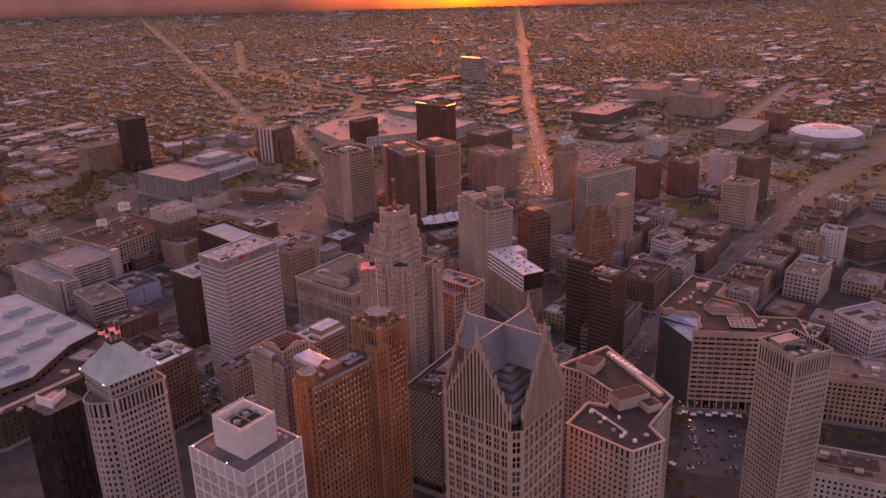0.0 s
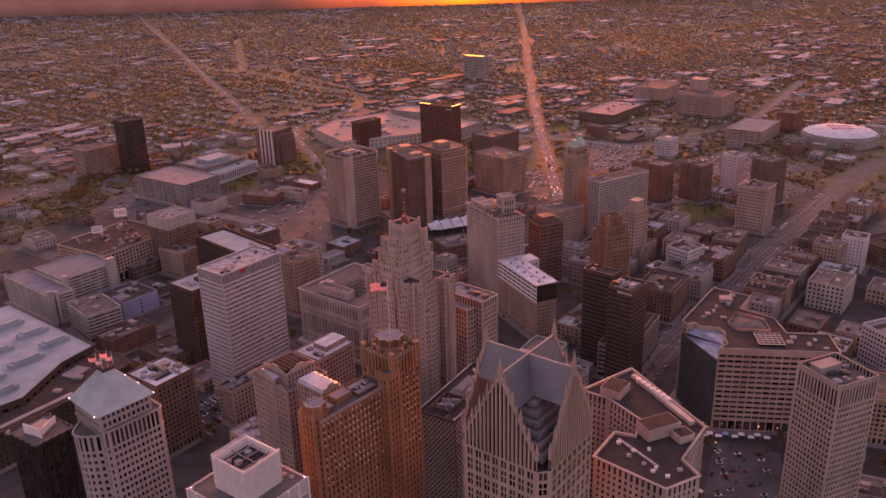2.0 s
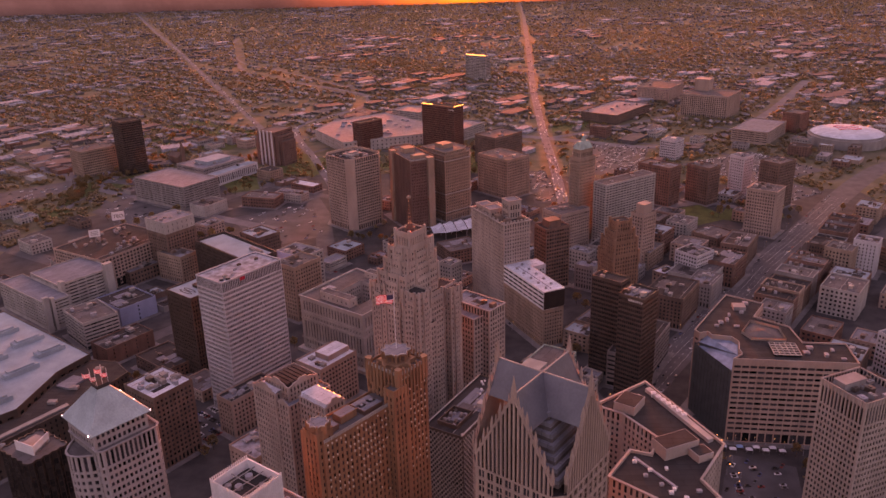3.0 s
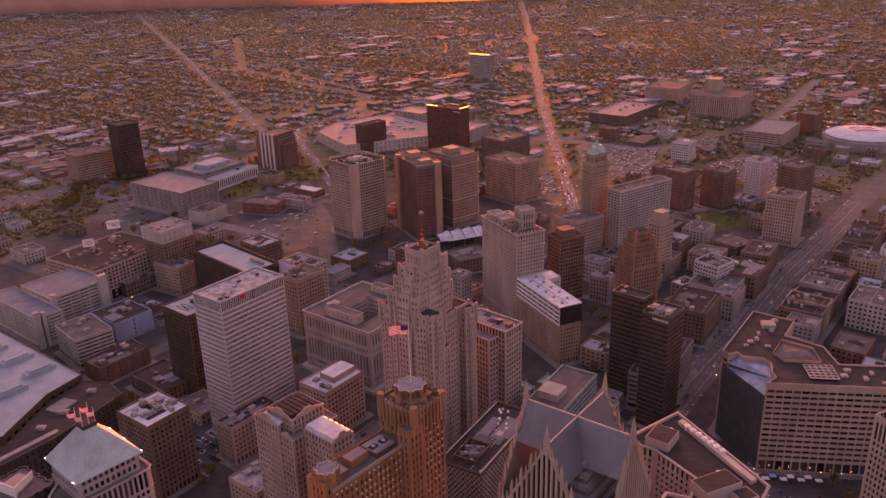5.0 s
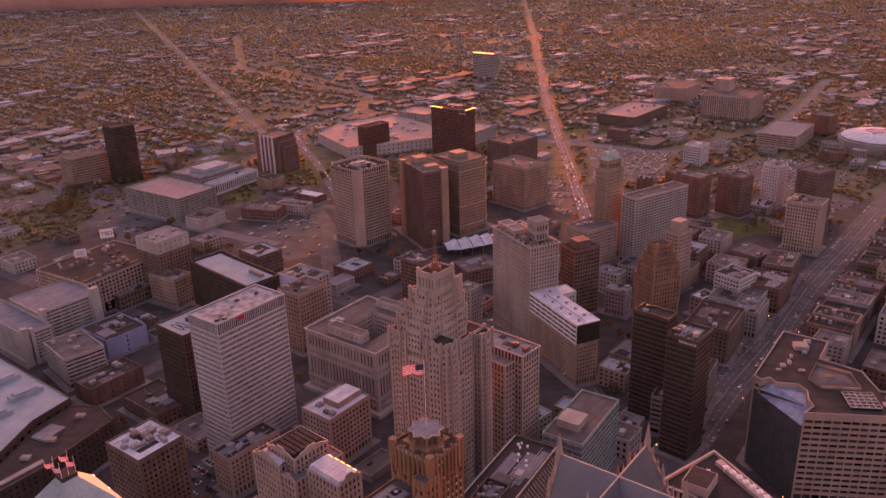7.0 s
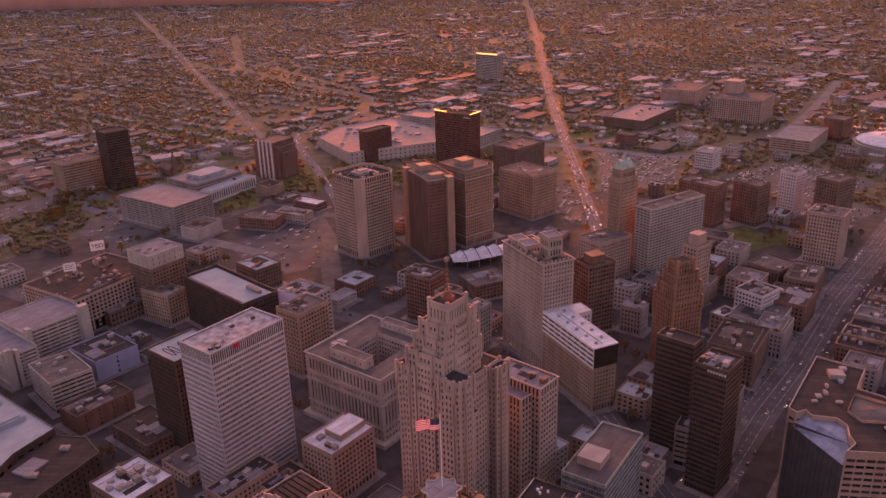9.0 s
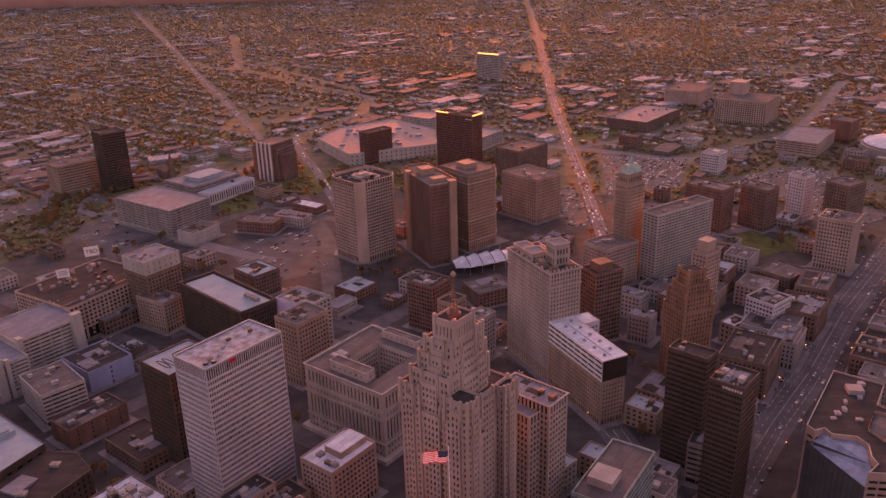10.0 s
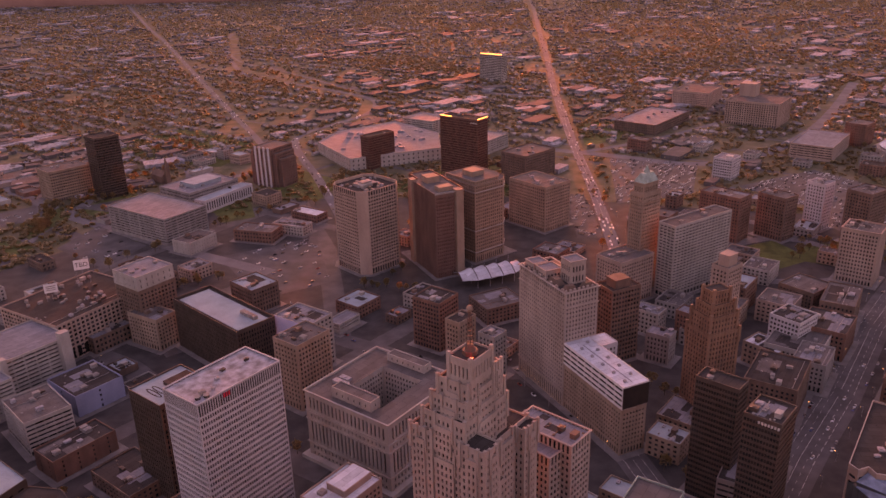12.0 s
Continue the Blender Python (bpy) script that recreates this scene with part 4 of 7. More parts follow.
    # corner turrets on the tower
    for px, py in ((46, -2.5), (64, -2.5), (46, 17.5), (64, 17.5)):
        part("turret", solid("prism", zigzag(circle(1.9, 4, px, py, 0.78), 0.3, 1), 130, 141.5), ORANGE, ob)
    for x0, y0, x1, y1, zt, hm in ((16, 6, 26, 12, 126.5, ORANGE), (28, 3, 40, 13, 125.0, BROWNBRICK), (8, 4, 13, 12, 125.5, BROWNBRICK)):
        part("roof_house", solid("box", x0, y0, 122.8, x1, y1, zt), hm, ob)
        part("roof_house_top", solid("box", x0 + 0.4, y0 + 0.4, zt, x1 - 0.4, y1 - 0.4, zt + 0.12), PALEROOF, ob)
    for px in (31, 37):
        roof_unit(ob, px, 8, 122.8, 4, 3, 2.2)
    pole = Shape()
    pole.prism(circle(0.18, 8, 57, 9), 144.7, 175)
    part("flagpole", pole, WHITEPAINT, ob)


deco_tower(-75.0, 356.0, 50.0)


def flag(x, y, z, turn, w, h, label, plain=False):
    """A striped flag with a dark canton, blown out in waves."""
    cloth = {"red": Shape(), "white": Shape(), "blue": Shape()}

    def at(u, v):
        return (u, 0.5 * math.sin(u * 1.3 + v * 0.3) * u / w + 0.2 * math.sin(u * 2.9), v - 0.12 * u - 0.4 * math.sin(u * 0.9))

    cols = 16
    for r in range(13):
        v0, v1 = h * (1 - (r + 1) / 13), h * (1 - r / 13)
        for cix in range(cols):
            u0, u1 = w * cix / cols, w * (cix + 1) / cols
            key = "blue" if (r < 7 and cix < 6 and not plain) else ("red" if r % 2 == 0 else "white")
            cloth[key].face(at(u0, v0), at(u1, v0), at(u1, v1), at(u0, v1))
    ob = thing("flag", pose(x, y, z, 0, 0, turn), label, "flag")
    part("stripe", cloth["red"], FLAGRED, ob, "bright red stripes")
    part("ground_cloth", cloth["white"], FLAGWHITE, ob, "pale stripes")
    if not plain:
        part("canton", cloth["blue"], FLAGBLUE, ob, "dark blue canton")
    return ob


FLAGRED = material("red_cloth", (0.8, 0.035, 0.05), 0.8, 0.1, 2, 0.3)
FLAGWHITE = material("white_cloth", (0.8, 0.76, 0.76), 0.8, 0.1, 2, 0.3)
FLAGBLUE = material("blue_cloth", (0.05, 0.04, 0.09), 0.8, 0.1, 2, 0.3)
for cloth_mat, tone in ((FLAGRED, (0.95, 0.05, 0.07, 1)), (FLAGWHITE, (0.85, 0.7, 0.68, 1))):  # thin cloth lets light through
    ct = cloth_mat.node_tree
    glow_through, cloth_mix = ct.nodes.new("ShaderNodeBsdfTranslucent"), ct.nodes.new("ShaderNodeMixShader")
    glow_through.inputs["Color"].default_value = tone
    cloth_mix.inputs["Fac"].default_value = 0.06
    ct.links.new(ct.nodes["Principled BSDF"].outputs[0], cloth_mix.inputs[1])
    ct.links.new(glow_through.outputs[0], cloth_mix.inputs[2])
    ct.links.new(cloth_mix.outputs[0], ct.nodes["Material Output"].inputs["Surface"])


def world_point(x, y, turn, px, py):
    v = pose(x, y, 0, 0, 0, turn) @ Vector((px, py, 0))
    return v.x, v.y


fx, fy = world_point(-75, 356, 50, 57, 9)
flag(fx - 0.3, fy, 169, 180, 8.4, 4.5, "striped red and white flag flying from a tower pole")


def pyramid_tower(x, y, turn):
    n, d = 31.0, 29.0
    ring = [(2, 2), (4, 0), (n, 0), (n + 2, 2), (n + 2, d), (n, d + 2), (4, d + 2), (2, d)]
    bow = [(2.2 - 8.2 * math.sin(math.pi * k / 10), d - 3 - (d - 8) * k / 10) for k in range(11)]
    ob = site("pyramid_roof_tower", x, y, turn, "pale stone tower with a bowed side and metal pyramid roof", foot=ccw(ring))
    s = dict(bay=2.4, floor=3.9, ww=0.62, wh=0.56, deep=0.5, edge=0.6, base=8, top=9.5, attic=True)
    block(ob, ring, 0, 115, s, GRANITE, GLASS, GRAVEL, 1.0, singles=200)
    block(ob, ccw(bow + [(4.5, 5), (4.5, d - 3)]), 0, 112, dict(s, edge=0.25), GRANITE, GLASS, GRAVEL, 1.0, singles=50, ledge=0.5)
    part("string_course", cornice(ring, 105.5, 0.4, 0.8), GRANITE, ob)
    part("cornice", cornice(ring, 115.2, 0.6, 1.0), GRANITE, ob)
    upper = rect(27, 26, 2.5, 4)
    block(ob, upper, 114, 123, dict(bay=2.6, floor=3.5, ww=0.6, wh=0.6, deep=0.4, edge=1, base=0.3, top=0.3), GRANITE, GLASS, GRAVEL, 0.3)
    roof = Shape()
    roof.taper(rect(30, 29, 1, 2.5), 123.1, rect(5.5, 5.5, 13, 14), 138.5)
    roof.prism(rect(30.4, 29.4, 0.8, 2.3), 122.5, 123.1, True)
    roof_ob = part("roof", roof, PATINA, ob, "pale green metal pyramid roof")
    seams = Shape()
    for k in range(1, 14):
        f = k / 14
        for (ax, ay), (bx, by), (tx, ty), (ux, uy) in ((((1, 2.5)), (31, 2.5), (13, 14), (18.5, 14)), ((1, 31.5), (1, 2.5), (13, 19.5), (13, 14))):
            px, py = ax + (bx - ax) * f, ay + (by - ay) * f
            qx, qy = tx + (ux - tx) * f, ty + (uy - ty) * f
            e = 0.07
            seams.face((px - e, py - e, 123.25), (px + e, py + e, 123.25), (qx + e, qy + e, 138.65), (qx - e, qy - e, 138.65))
    part("roof_seam", seams, PATINA, roof_ob)
    deck = Shape()
    deck.box(12.6, 13.6, 138.4, 18.9, 19.9, 140.2)
    part("roof_lantern", deck, DARKROOF, ob)
    for px, py in ((13, 14), (18.5, 14), (18.5, 19.5), (13, 19.5), (15.7, 14)):
        part("pole", solid("prism", circle(0.1, 6, px, py), 140.2, 147.5), WHITEPAINT, ob)
    for px, py in ((1, 31), (31, 31), (31, 18), (31, 3), (0.5, 4), (22, 31.5), (10, 31.5)):
        part("roof_lamp", solid("prism", circle(0.14, 8, px, py), 123.2, 123.5), LAMPWHITE, ob, "small white marker lamp")
    for px, py, k in ((13, 14, 0), (18.5, 14, 1), (18.5, 19.5, 2), (13, 19.5, 3)):
        wx, wy = world_point(x, y, turn, px, py)
        flag(wx, wy, 143.0, 172 + 6 * k, 3.8, 2.1, "small striped red flag over the pyramid roof", True)


LAMPWHITE = glowing("cool_lamp", (0.85, 0.8, 1.0), 1.5)
LAMPWARM = glowing("warm_lamp", (1.0, 0.6, 0.25), 0.6)
LAMPSTRIP = glowing("warm_strip", (1.0, 0.42, 0.14), 0.55)
LAMPRED = glowing("red_lamp", (1.0, 0.08, 0.05), 4)
pyramid_tower(-181.5, 361.0, 50.0)


def white_box_tower(x, y, turn):
    a, b, h = 34.0, 36.5, 120.0
    ob = site("white_ribbed_tower", x, y, turn, "slender white concrete tower with narrow windows and a white roof box", foot=rect(a, b))
    s = dict(bay=1.0, floor=3.6, ww=0.55, wh=0.85, deep=0.5, edge=0.4, base=9, top=7)
    block(ob, rect(a, b), 0, h, s, WHITE, GLASS, GRAVEL, 1.0, singles=150)
    ribs = Shape()
    for L, turnit in ((a, 0), (b, 1)):
        for k in range(0, 7):
            p = L * k / 6
            box = (p - 0.45, -0.45, p + 0.45, 0.02)
            if turnit:
                ribs.box(-0.45, p - 0.45, 0, 0.02, p + 0.45, h)
            else:
                ribs.box(box[0], box[1], 0, box[2], box[3], h)
    for k in range(0, 15):
        z = 9 + (h - 16) * k / 14
        ribs.box(-0.3, -0.3, z - 0.35, a, 0.02, z + 0.35, True)
        ribs.box(-0.3, -0.3, z - 0.35, 0.02, b, z + 0.35, True)
    part("rib", ribs, WHITEPAINT, ob)
    boxring = rect(19, 20, 8, 8)
    box = Shape()
    box.prism(boxring, h - 1, h + 9.5)
    inner = inset(boxring, 0.6)
    for i in range(4):
        j = (i + 1) % 4
        box.face((*boxring[i], h + 9.5), (*boxring[j], h + 9.5), (*boxring[j], h + 14), (*boxring[i], h + 14))
        box.face((*inner[j], h + 9.5), (*inner[i], h + 9.5), (*inner[i], h + 14), (*inner[j], h + 14))
        box.face((*boxring[i], h + 14), (*boxring[j], h + 14), (*inner[j], h + 14), (*inner[i], h + 14))
    fins = []
    for i in range(20):
        for px, py in ((8 + i * 0.97, 7.8), (8 + i * 0.97, 28.2)):
            fins.append(solid("box", px, py - 0.15, h, px + 0.45, py + 0.15, h + 15.4))
        fins.append(solid("box", 7.7, 8 + i, h, 8.0, 8.45 + i, h + 15.4))
    roof_box = part("roof_box", box, WHITEPAINT, ob)
    parts("fin", fins, WHITEPAINT, roof_box)
    well = Shape()
    well.prism(rect(17.6, 18.6, 8.7, 8.7), h + 9.52, h + 9.8)
    part("roof_box_deck", well, DARKROOF, roof_box)
    for k, (x0, y0, x1, y1) in enumerate(((9, 17.8, 26, 18.2), (17.2, 9, 17.6, 27), (9, 12.8, 26, 13.1), (9, 22.8, 26, 23.1))):
        part("beam", solid("box", x0, y0, h + 11.8 + 0.3 * (k % 2), x1, y1, h + 12.1 + 0.3 * (k % 2), True), GREY, roof_box)
    for k, (px, py) in enumerate(((12, 12), (15, 20), (21, 13), (22, 22), (13, 24))):
        part("cooling_fan", solid("prism", circle(1.3 + 0.3 * (k % 2), 10, px, py), h + 9.8, h + 11.2), STEEL, roof_box)
    for k in range(7):
        roof_unit(ob, 30.5 - 0.4 * (k % 2), 6 + 4 * k, h - 1, 1.6, 1.6, 1.0)
    for px, py in ((33, 1), (1, 35), (33, 35), (1, 12)):
        part("roof_lamp", solid("prism", circle(0.14, 8, px, py), h, h + 0.3), LAMPWHITE, ob, "small white marker lamp")


white_box_tower(-94.0, 293.0, 55.0)


def setback_tower(x, y, turn):
    foot = [(-2, 0), (9, 0), (9, 11), (34, 11), (34, 3), (45, 3), (45, 40), (-1, 40), (-1, 12), (-2, 12)]
    ob = site("stepped_limestone_tower", x, y, turn, "tall stepped limestone tower with many setbacks and a slim mast", foot=foot)
    s = dict(bay=2.3, floor=3.6, ww=0.42, wh=0.56, deep=0.5, edge=0.8, base=8, top=2.0)
    blocks = [((1, 9, 43, 31), 0, 122, 90), ((-2, 0, 11, 13), 0, 131, 90), ((34, 4, 11, 16), 0, 121, 30), ((-1, 29, 10, 12), 0, 130, 0),
              ((0.5, 12, 31, 23), 121, 139, 0), ((3, 12.6, 27, 19), 138, 147, 0), ((4.5, 13, 23, 16), 146, 155, 0), ((5.5, 12.2, 15.5, 12), 154, 166, 0),
              ((21, 12, 6, 6), 146, 158, 0), ((11, 5, 9, 6), 0, 104, 0)]
    for (bx, by, ba, bb), z0, z1, single in blocks:
        ss = dict(s, base=8 if z0 == 0 else 0.5)
        if z1 == 166:
            ss = dict(s, bay=1.9, base=1.5, floor=9, wh=0.62, ww=0.34, deep=0.7)
        block(ob, rect(ba, bb, bx, by), z0, z1, ss, LIMESTONE, GLASS, DARKROOF, 1.0, singles=single)
    # projecting bays and corner piers notch the outline of each tier
    for (bx, by, ba, bb), z0, z1, single in blocks:
        if z1 in (104, 166):
            continue
        low = max(z0, z1 - 34)
        for k, (px, py, pa, pb) in enumerate(((bx + ba * 0.3, by - 1.1, ba * 0.4, 1.2), (bx - 1.1, by + bb * 0.3, 1.2, bb * 0.4))):
            block(ob, rect(pa, pb, px, py), low if z0 else 0, z1 - 3.8 - 1.5 * k, dict(s, base=0.6, edge=0.35), LIMESTONE, GLASS, GRAVEL, 0.5)
        for px, py, up in ((bx, by, 1.6), (bx + ba, by, 1.2), (bx, by + bb, 1.2), (bx + ba * 0.3, by, 0.8), (bx + ba * 0.7, by, 0.8), (bx, by + bb * 0.3, 0.8), (bx, by + bb * 0.7, 0.8)):
            part("buttress", solid("box", px - 0.7, py - 0.7, z1 - 12, px + 0.7, py + 0.7, z1 + up), LIMESTONE, ob)
    for bx, by in ((5.5, 12.2), (20.2, 12.2), (5.5, 23.4)):
        part("buttress", solid("box", bx - 0.4, by - 0.4, 150, bx + 1.2, by + 1.2, 167.5), LIMESTONE, ob)
    mast = Shape()  # a small drum, then a slim lattice of four legs
    mast.prism(circle(3.4, 8, 13, 18), 164.8, 167.0)
    mast.taper(circle(2.4, 8, 13, 18), 167.0, circle(1.5, 8, 13, 18), 169.5)
    for k in range(4):
        lx, ly = (1, 1, -1, -1)[k], (1, -1, -1, 1)[k]
        mast.taper(circle(0.2, 5, 13 + lx, 18 + ly), 169.0, circle(0.14, 5, 13 + 0.35 * lx, 18 + 0.35 * ly), 184.6)
    for k in range(6):
        r = 1.3 - 0.16 * k
        mast.prism(circle(r, 4, 13, 18, math.pi / 4), 170.5 + 2.5 * k, 170.8 + 2.5 * k, True)
    mast_ob = part("mast", mast, BROWNBRICK, ob)
    ball = Shape()
    for k in range(6):
        a0, a1 = -math.pi / 2 + math.pi * k / 6, -math.pi / 2 + math.pi * (k + 1) / 6
        ball.taper(circle(1.4 * math.cos(a0) + 0.01, 12, 13, 18), 185.8 + 1.4 * math.sin(a0), circle(1.4 * math.cos(a1) + 0.01, 12, 13, 18), 185.8 + 1.4 * math.sin(a1), top=False)
    part("mast_ball", ball, TANBRICK, mast_ob, "dull orange ball on the mast")
    red = Shape()
    red.prism(circle(0.4, 8, 8, 13.4), 166.0, 166.6)
    part("beacon", red, LAMPRED, ob, "red warning beacon")


TANBRICK = material("tan_brick", (0.3, 0.19, 0.14), 0.85, 0.2, 8, 0.5, streak=2)
setback_tower(-38.0, 500.0, 53.0)


def cross_tower(x, y, turn):
    foot = [(5, -26), (20, -26), (20, -4), (29, -4), (29, 30), (-2.5, 30), (-2.5, -3), (5, -3)]
    ob = site("cross_roof_tower", x, y, turn, "limestone office tower with shaped gables and a cross roof", foot=foot)
    s = dict(bay=2.6, floor=3.7, ww=0.45, wh=0.6, deep=0.45, edge=1.0, base=8, top=4, attic=True)
    for bx, by, ba, bb, z, single in ((-2.5, -3, 31.5, 33, 86, 160), (5, -26, 15, 23, 90, 80), (2, 2, 22, 22, 94, 0), (-2.9, 8, 10.4, 21.7, 90, 30)):
        block(ob, rect(ba, bb, bx, by), 0 if z < 93 else 84, z, s if z < 93 else dict(s, base=0.4), LIMESTONE, GLASS, PALEROOF if z != 94 else DARKROOF, 1.4, singles=single)
    gable = Shape()  # shaped gables rise over the ends of the arms
    def shaped(ax, ay, bx, by, z, rise):
        p, q = Vector((ax, ay, z)), Vector((bx, by, z))
        pts = [p + (q - p) * f + Vector((0, 0, rise * g)) for f, g in ((0.0, 0.0), (0.12, 0.15), (0.2, 0.45), (0.32, 0.55), (0.4, 0.95), (0.6, 0.95), (0.68, 0.55), (0.8, 0.45), (0.88, 0.15), (1.0, 0.0))]
        d = (q - p).normalized()
        o = Vector((-d.y, d.x, 0)) * 0.7
        gable.face(p, q, *reversed(pts[1:-1]))
        gable.face(*[v + o for v in (p, *pts[1:-1], q)])
        for i in range(len(pts) - 1):
            gable.face(pts[i], pts[i + 1], pts[i + 1] + o, pts[i] + o)
    def shaped_part(*where):
        nonlocal gable
        gable = Shape()
        shaped(*where)
        part("gable", gable, LIMESTONE, ob)

    shaped_part(5, -26, 20, -26, 90, 4)
    shaped_part(-2.9, 29.7, -2.9, 8, 90, 4.5)
    shaped_part(-2.5, 8, -2.5, -3, 86, 3)
    shaped_part(2, 2, 24, 2, 94, 3.5)
    shaped_part(2, 24, 2, 2, 94, 3.5)
    roofs = Shape()
    roofs.taper(rect(13, 21.5, 6, -25), 89, rect(11, 21.5, 7, -25), 91.5)
    part("arm_roof", roofs, BRIGHTROOF, ob, "pale barrel roof")
    barrel = Shape()
    for k in range(8):
        a0, a1 = math.pi * k / 8, math.pi * (k + 1) / 8
        barrel.face((1 - 3.2 * math.cos(a0), 25.5, 89.2 + 1.6 * math.sin(a0)), (1 - 3.2 * math.cos(a0), 9, 89.2 + 1.6 * math.sin(a0)), (1 - 3.2 * math.cos(a1), 9, 89.2 + 1.6 * math.sin(a1)), (1 - 3.2 * math.cos(a1), 25.5, 89.2 + 1.6 * math.sin(a1)))
    part("arm_roof", barrel, BRIGHTROOF, ob, "pale barrel roof")
    for k in range(5):  # warm lamps along the edge of the arm's roof
        part("roof_lamp", solid("box", 18.2, -24 + 4.4 * k, 90.6, 18.8, -21.6 + 4.4 * k, 91.1), LAMPSTRIP, ob, "warm roof edge lamp")
    for k in range(6):
        vent = Shape()
        vent.box(4 + 3 * k, 5, 93, 6.2 + 3 * k, 20, 95.2, True)
        part("louvre", vent, DARKROOF, ob)


cross_tower(-113.0, 451.0, 50.0)


def courthouse(x, y, turn):
    ob = site("stone_courthouse", x, y, turn, "broad limestone courthouse with tall pilaster windows round an inner court", foot=rect(71, 72))
    outer = rect(71, 72)
    inner = [(13, 17), (13, 51), (54, 51), (54, 17)]  # clockwise, so that its sides face the court
    s = dict(bay=3.3, ww=0.42, deep=0.8, edge=2.6, top=0.8)
    tiers = ((0, 13, dict(s, floor=6, wh=0.55, base=1.5)), (13, 31, dict(s, floor=16, wh=0.86, base=0.8, spandrel=0.5)), (31, 37, dict(s, floor=5, wh=0.5, base=0.6, ww=0.34)), (37, 52, dict(s, floor=11, wh=0.8, base=1.0, top=3.0)))
    wall, panes, glass, roof = Shape(), [], Shape(), Shape()
    for i in range(4):
        for za, zb, measures in tiers:
            facade(wall, panes, outer[i], outer[(i + 1) % 4], za, zb, measures)
        facade(wall, panes, inner[i], inner[(i + 1) % 4], 0, 51, dict(OLD, bay=2.6))
    for px0, py0, px1, py1 in ((0.45, 0.45, 70.5, 17), (0.45, 51, 70.5, 71.5), (0.45, 17, 13, 51), (54, 17, 70.5, 51)):
        roof.face((px0, py0, 50.8), (px1, py0, 50.8), (px1, py1, 50.8), (px0, py1, 50.8))
    ring, ins = outer, inset(outer, 0.45)
    for i in range(4):
        j = (i + 1) % 4
        wall.face((*ring[i], 52), (*ring[j], 52), (*ins[j], 52), (*ins[i], 52))
        wall.face((*ins[i], 52), (*ins[j], 52), (*ins[j], 50.8), (*ins[i], 50.8))
    part("wall", wall, PALE, ob)
    part("roof", roof, GRAVEL, ob)
    for k, (a, u, nn, w, h) in enumerate(panes):
        b = a + u * w
        z3 = Vector((0, 0, h))
        glass.face(a, b, b + z3, a + z3)
    part("glazing", glass, GLASS, ob, kind="stuff")
    for z, o in ((52.2, 0.9), (37.4, 0.6), (31.2, 0.6), (13.2, 0.8)):
        part("string_course", cornice(outer, z, o, 1.0), PALE, ob)
    plinth = Shape()
    plinth.prism(inset(outer, -4), 0.15, 3.0)
    part("plinth", plinth, PALE, ob)
    for bx, by, ba, bb, z in ((6, 19, 9, 34, 58), (62, 21, 8, 33, 56.5)):
        block(ob, rect(ba, bb, bx, by), 50.5, z, dict(bay=5, floor=5, ww=0.2, wh=0.35, deep=0.3, edge=2, base=0.3, top=1), PALE, GLASS, GRAVEL, 0.6)
    roof_unit(ob, 20, 58, 50.8, 4, 12, 2.5)
    roof_unit(ob, 26, 60, 50.8, 4, 8, 2.0)


courthouse(-94.5, 638.0, 54.0)


def bank(x, y):
    ring = [(84.9, 348), (102.8, 357.5), (98, 371), (117, 399), (91, 461), (58.5, 437), (72, 428), (86, 405), (79.5, 391), (69.6, 394.7), (55.7, 374)]
    ob = site("angled_bank_building", 0, 0, 0, "pale limestone bank building with angled wings and dark roofs", foot=ring)
    block(ob, ring, 0, 92, dict(OLD, bay=3.0, attic=True, top=6), LIMESTONE, GLASS, DARKROOF, 1.5, singles=200, ledge=0.8)
    for px, py, pa, pb, ph, t in ((92, 396, 20, 11, 6, 24), (77, 436, 14, 12, 4.5, 55), (103, 390, 9, 8, 3.5, 24)):
        sh = Shape()
        c, sn = math.cos(radians(t)), math.sin(radians(t))
        ring2 = [(px + c * u - sn * v, py + sn * u + c * v) for u, v in rect(pa, pb, -pa / 2, -pb / 2)]
        sh.prism(ring2, 90, 91 + ph)
        part("penthouse", sh, LIMESTONE, ob)
        sh = Shape()
        sh.prism(inset(ring2, 0.5), 91 + ph, 91.15 + ph)
        part("penthouse_roof", sh, DARKROOF, ob)
    for k in range(7):  # row of white cooling units along the ridge of the wing
        roof_unit(ob, 92.5 + 1.9 * k, 447 - 3.6 * k, 90.5, 2.6, 2.6, 2.2, mat=WHITEPAINT)
    for px, py in ((82, 362), (84, 364.5), (79, 368), (88, 358), (73, 375), (76, 379), (95, 363), (70, 386), (84, 380), (98, 410), (72, 440), (84, 446)):
        roof_unit(ob, px, py, 90.5, 1.4 + (px % 3) * 0.5, 1.6, 1.2, mat=STEEL if px % 2 else WHITEPAINT)
    duct = Shape()
    duct.prism(ccw([(70, 389), (71, 390), (86, 366), (85, 365.3)]), 90.6, 91.4)
    part("duct", duct, STEEL, ob)
    screen = Shape()
    screen.prism(ccw([(89, 452), (92, 453.5), (113, 403), (110, 401.5)]), 90.5, 92.6)
    part("plant_screen", screen, PALE, ob)


bank(0, 0)


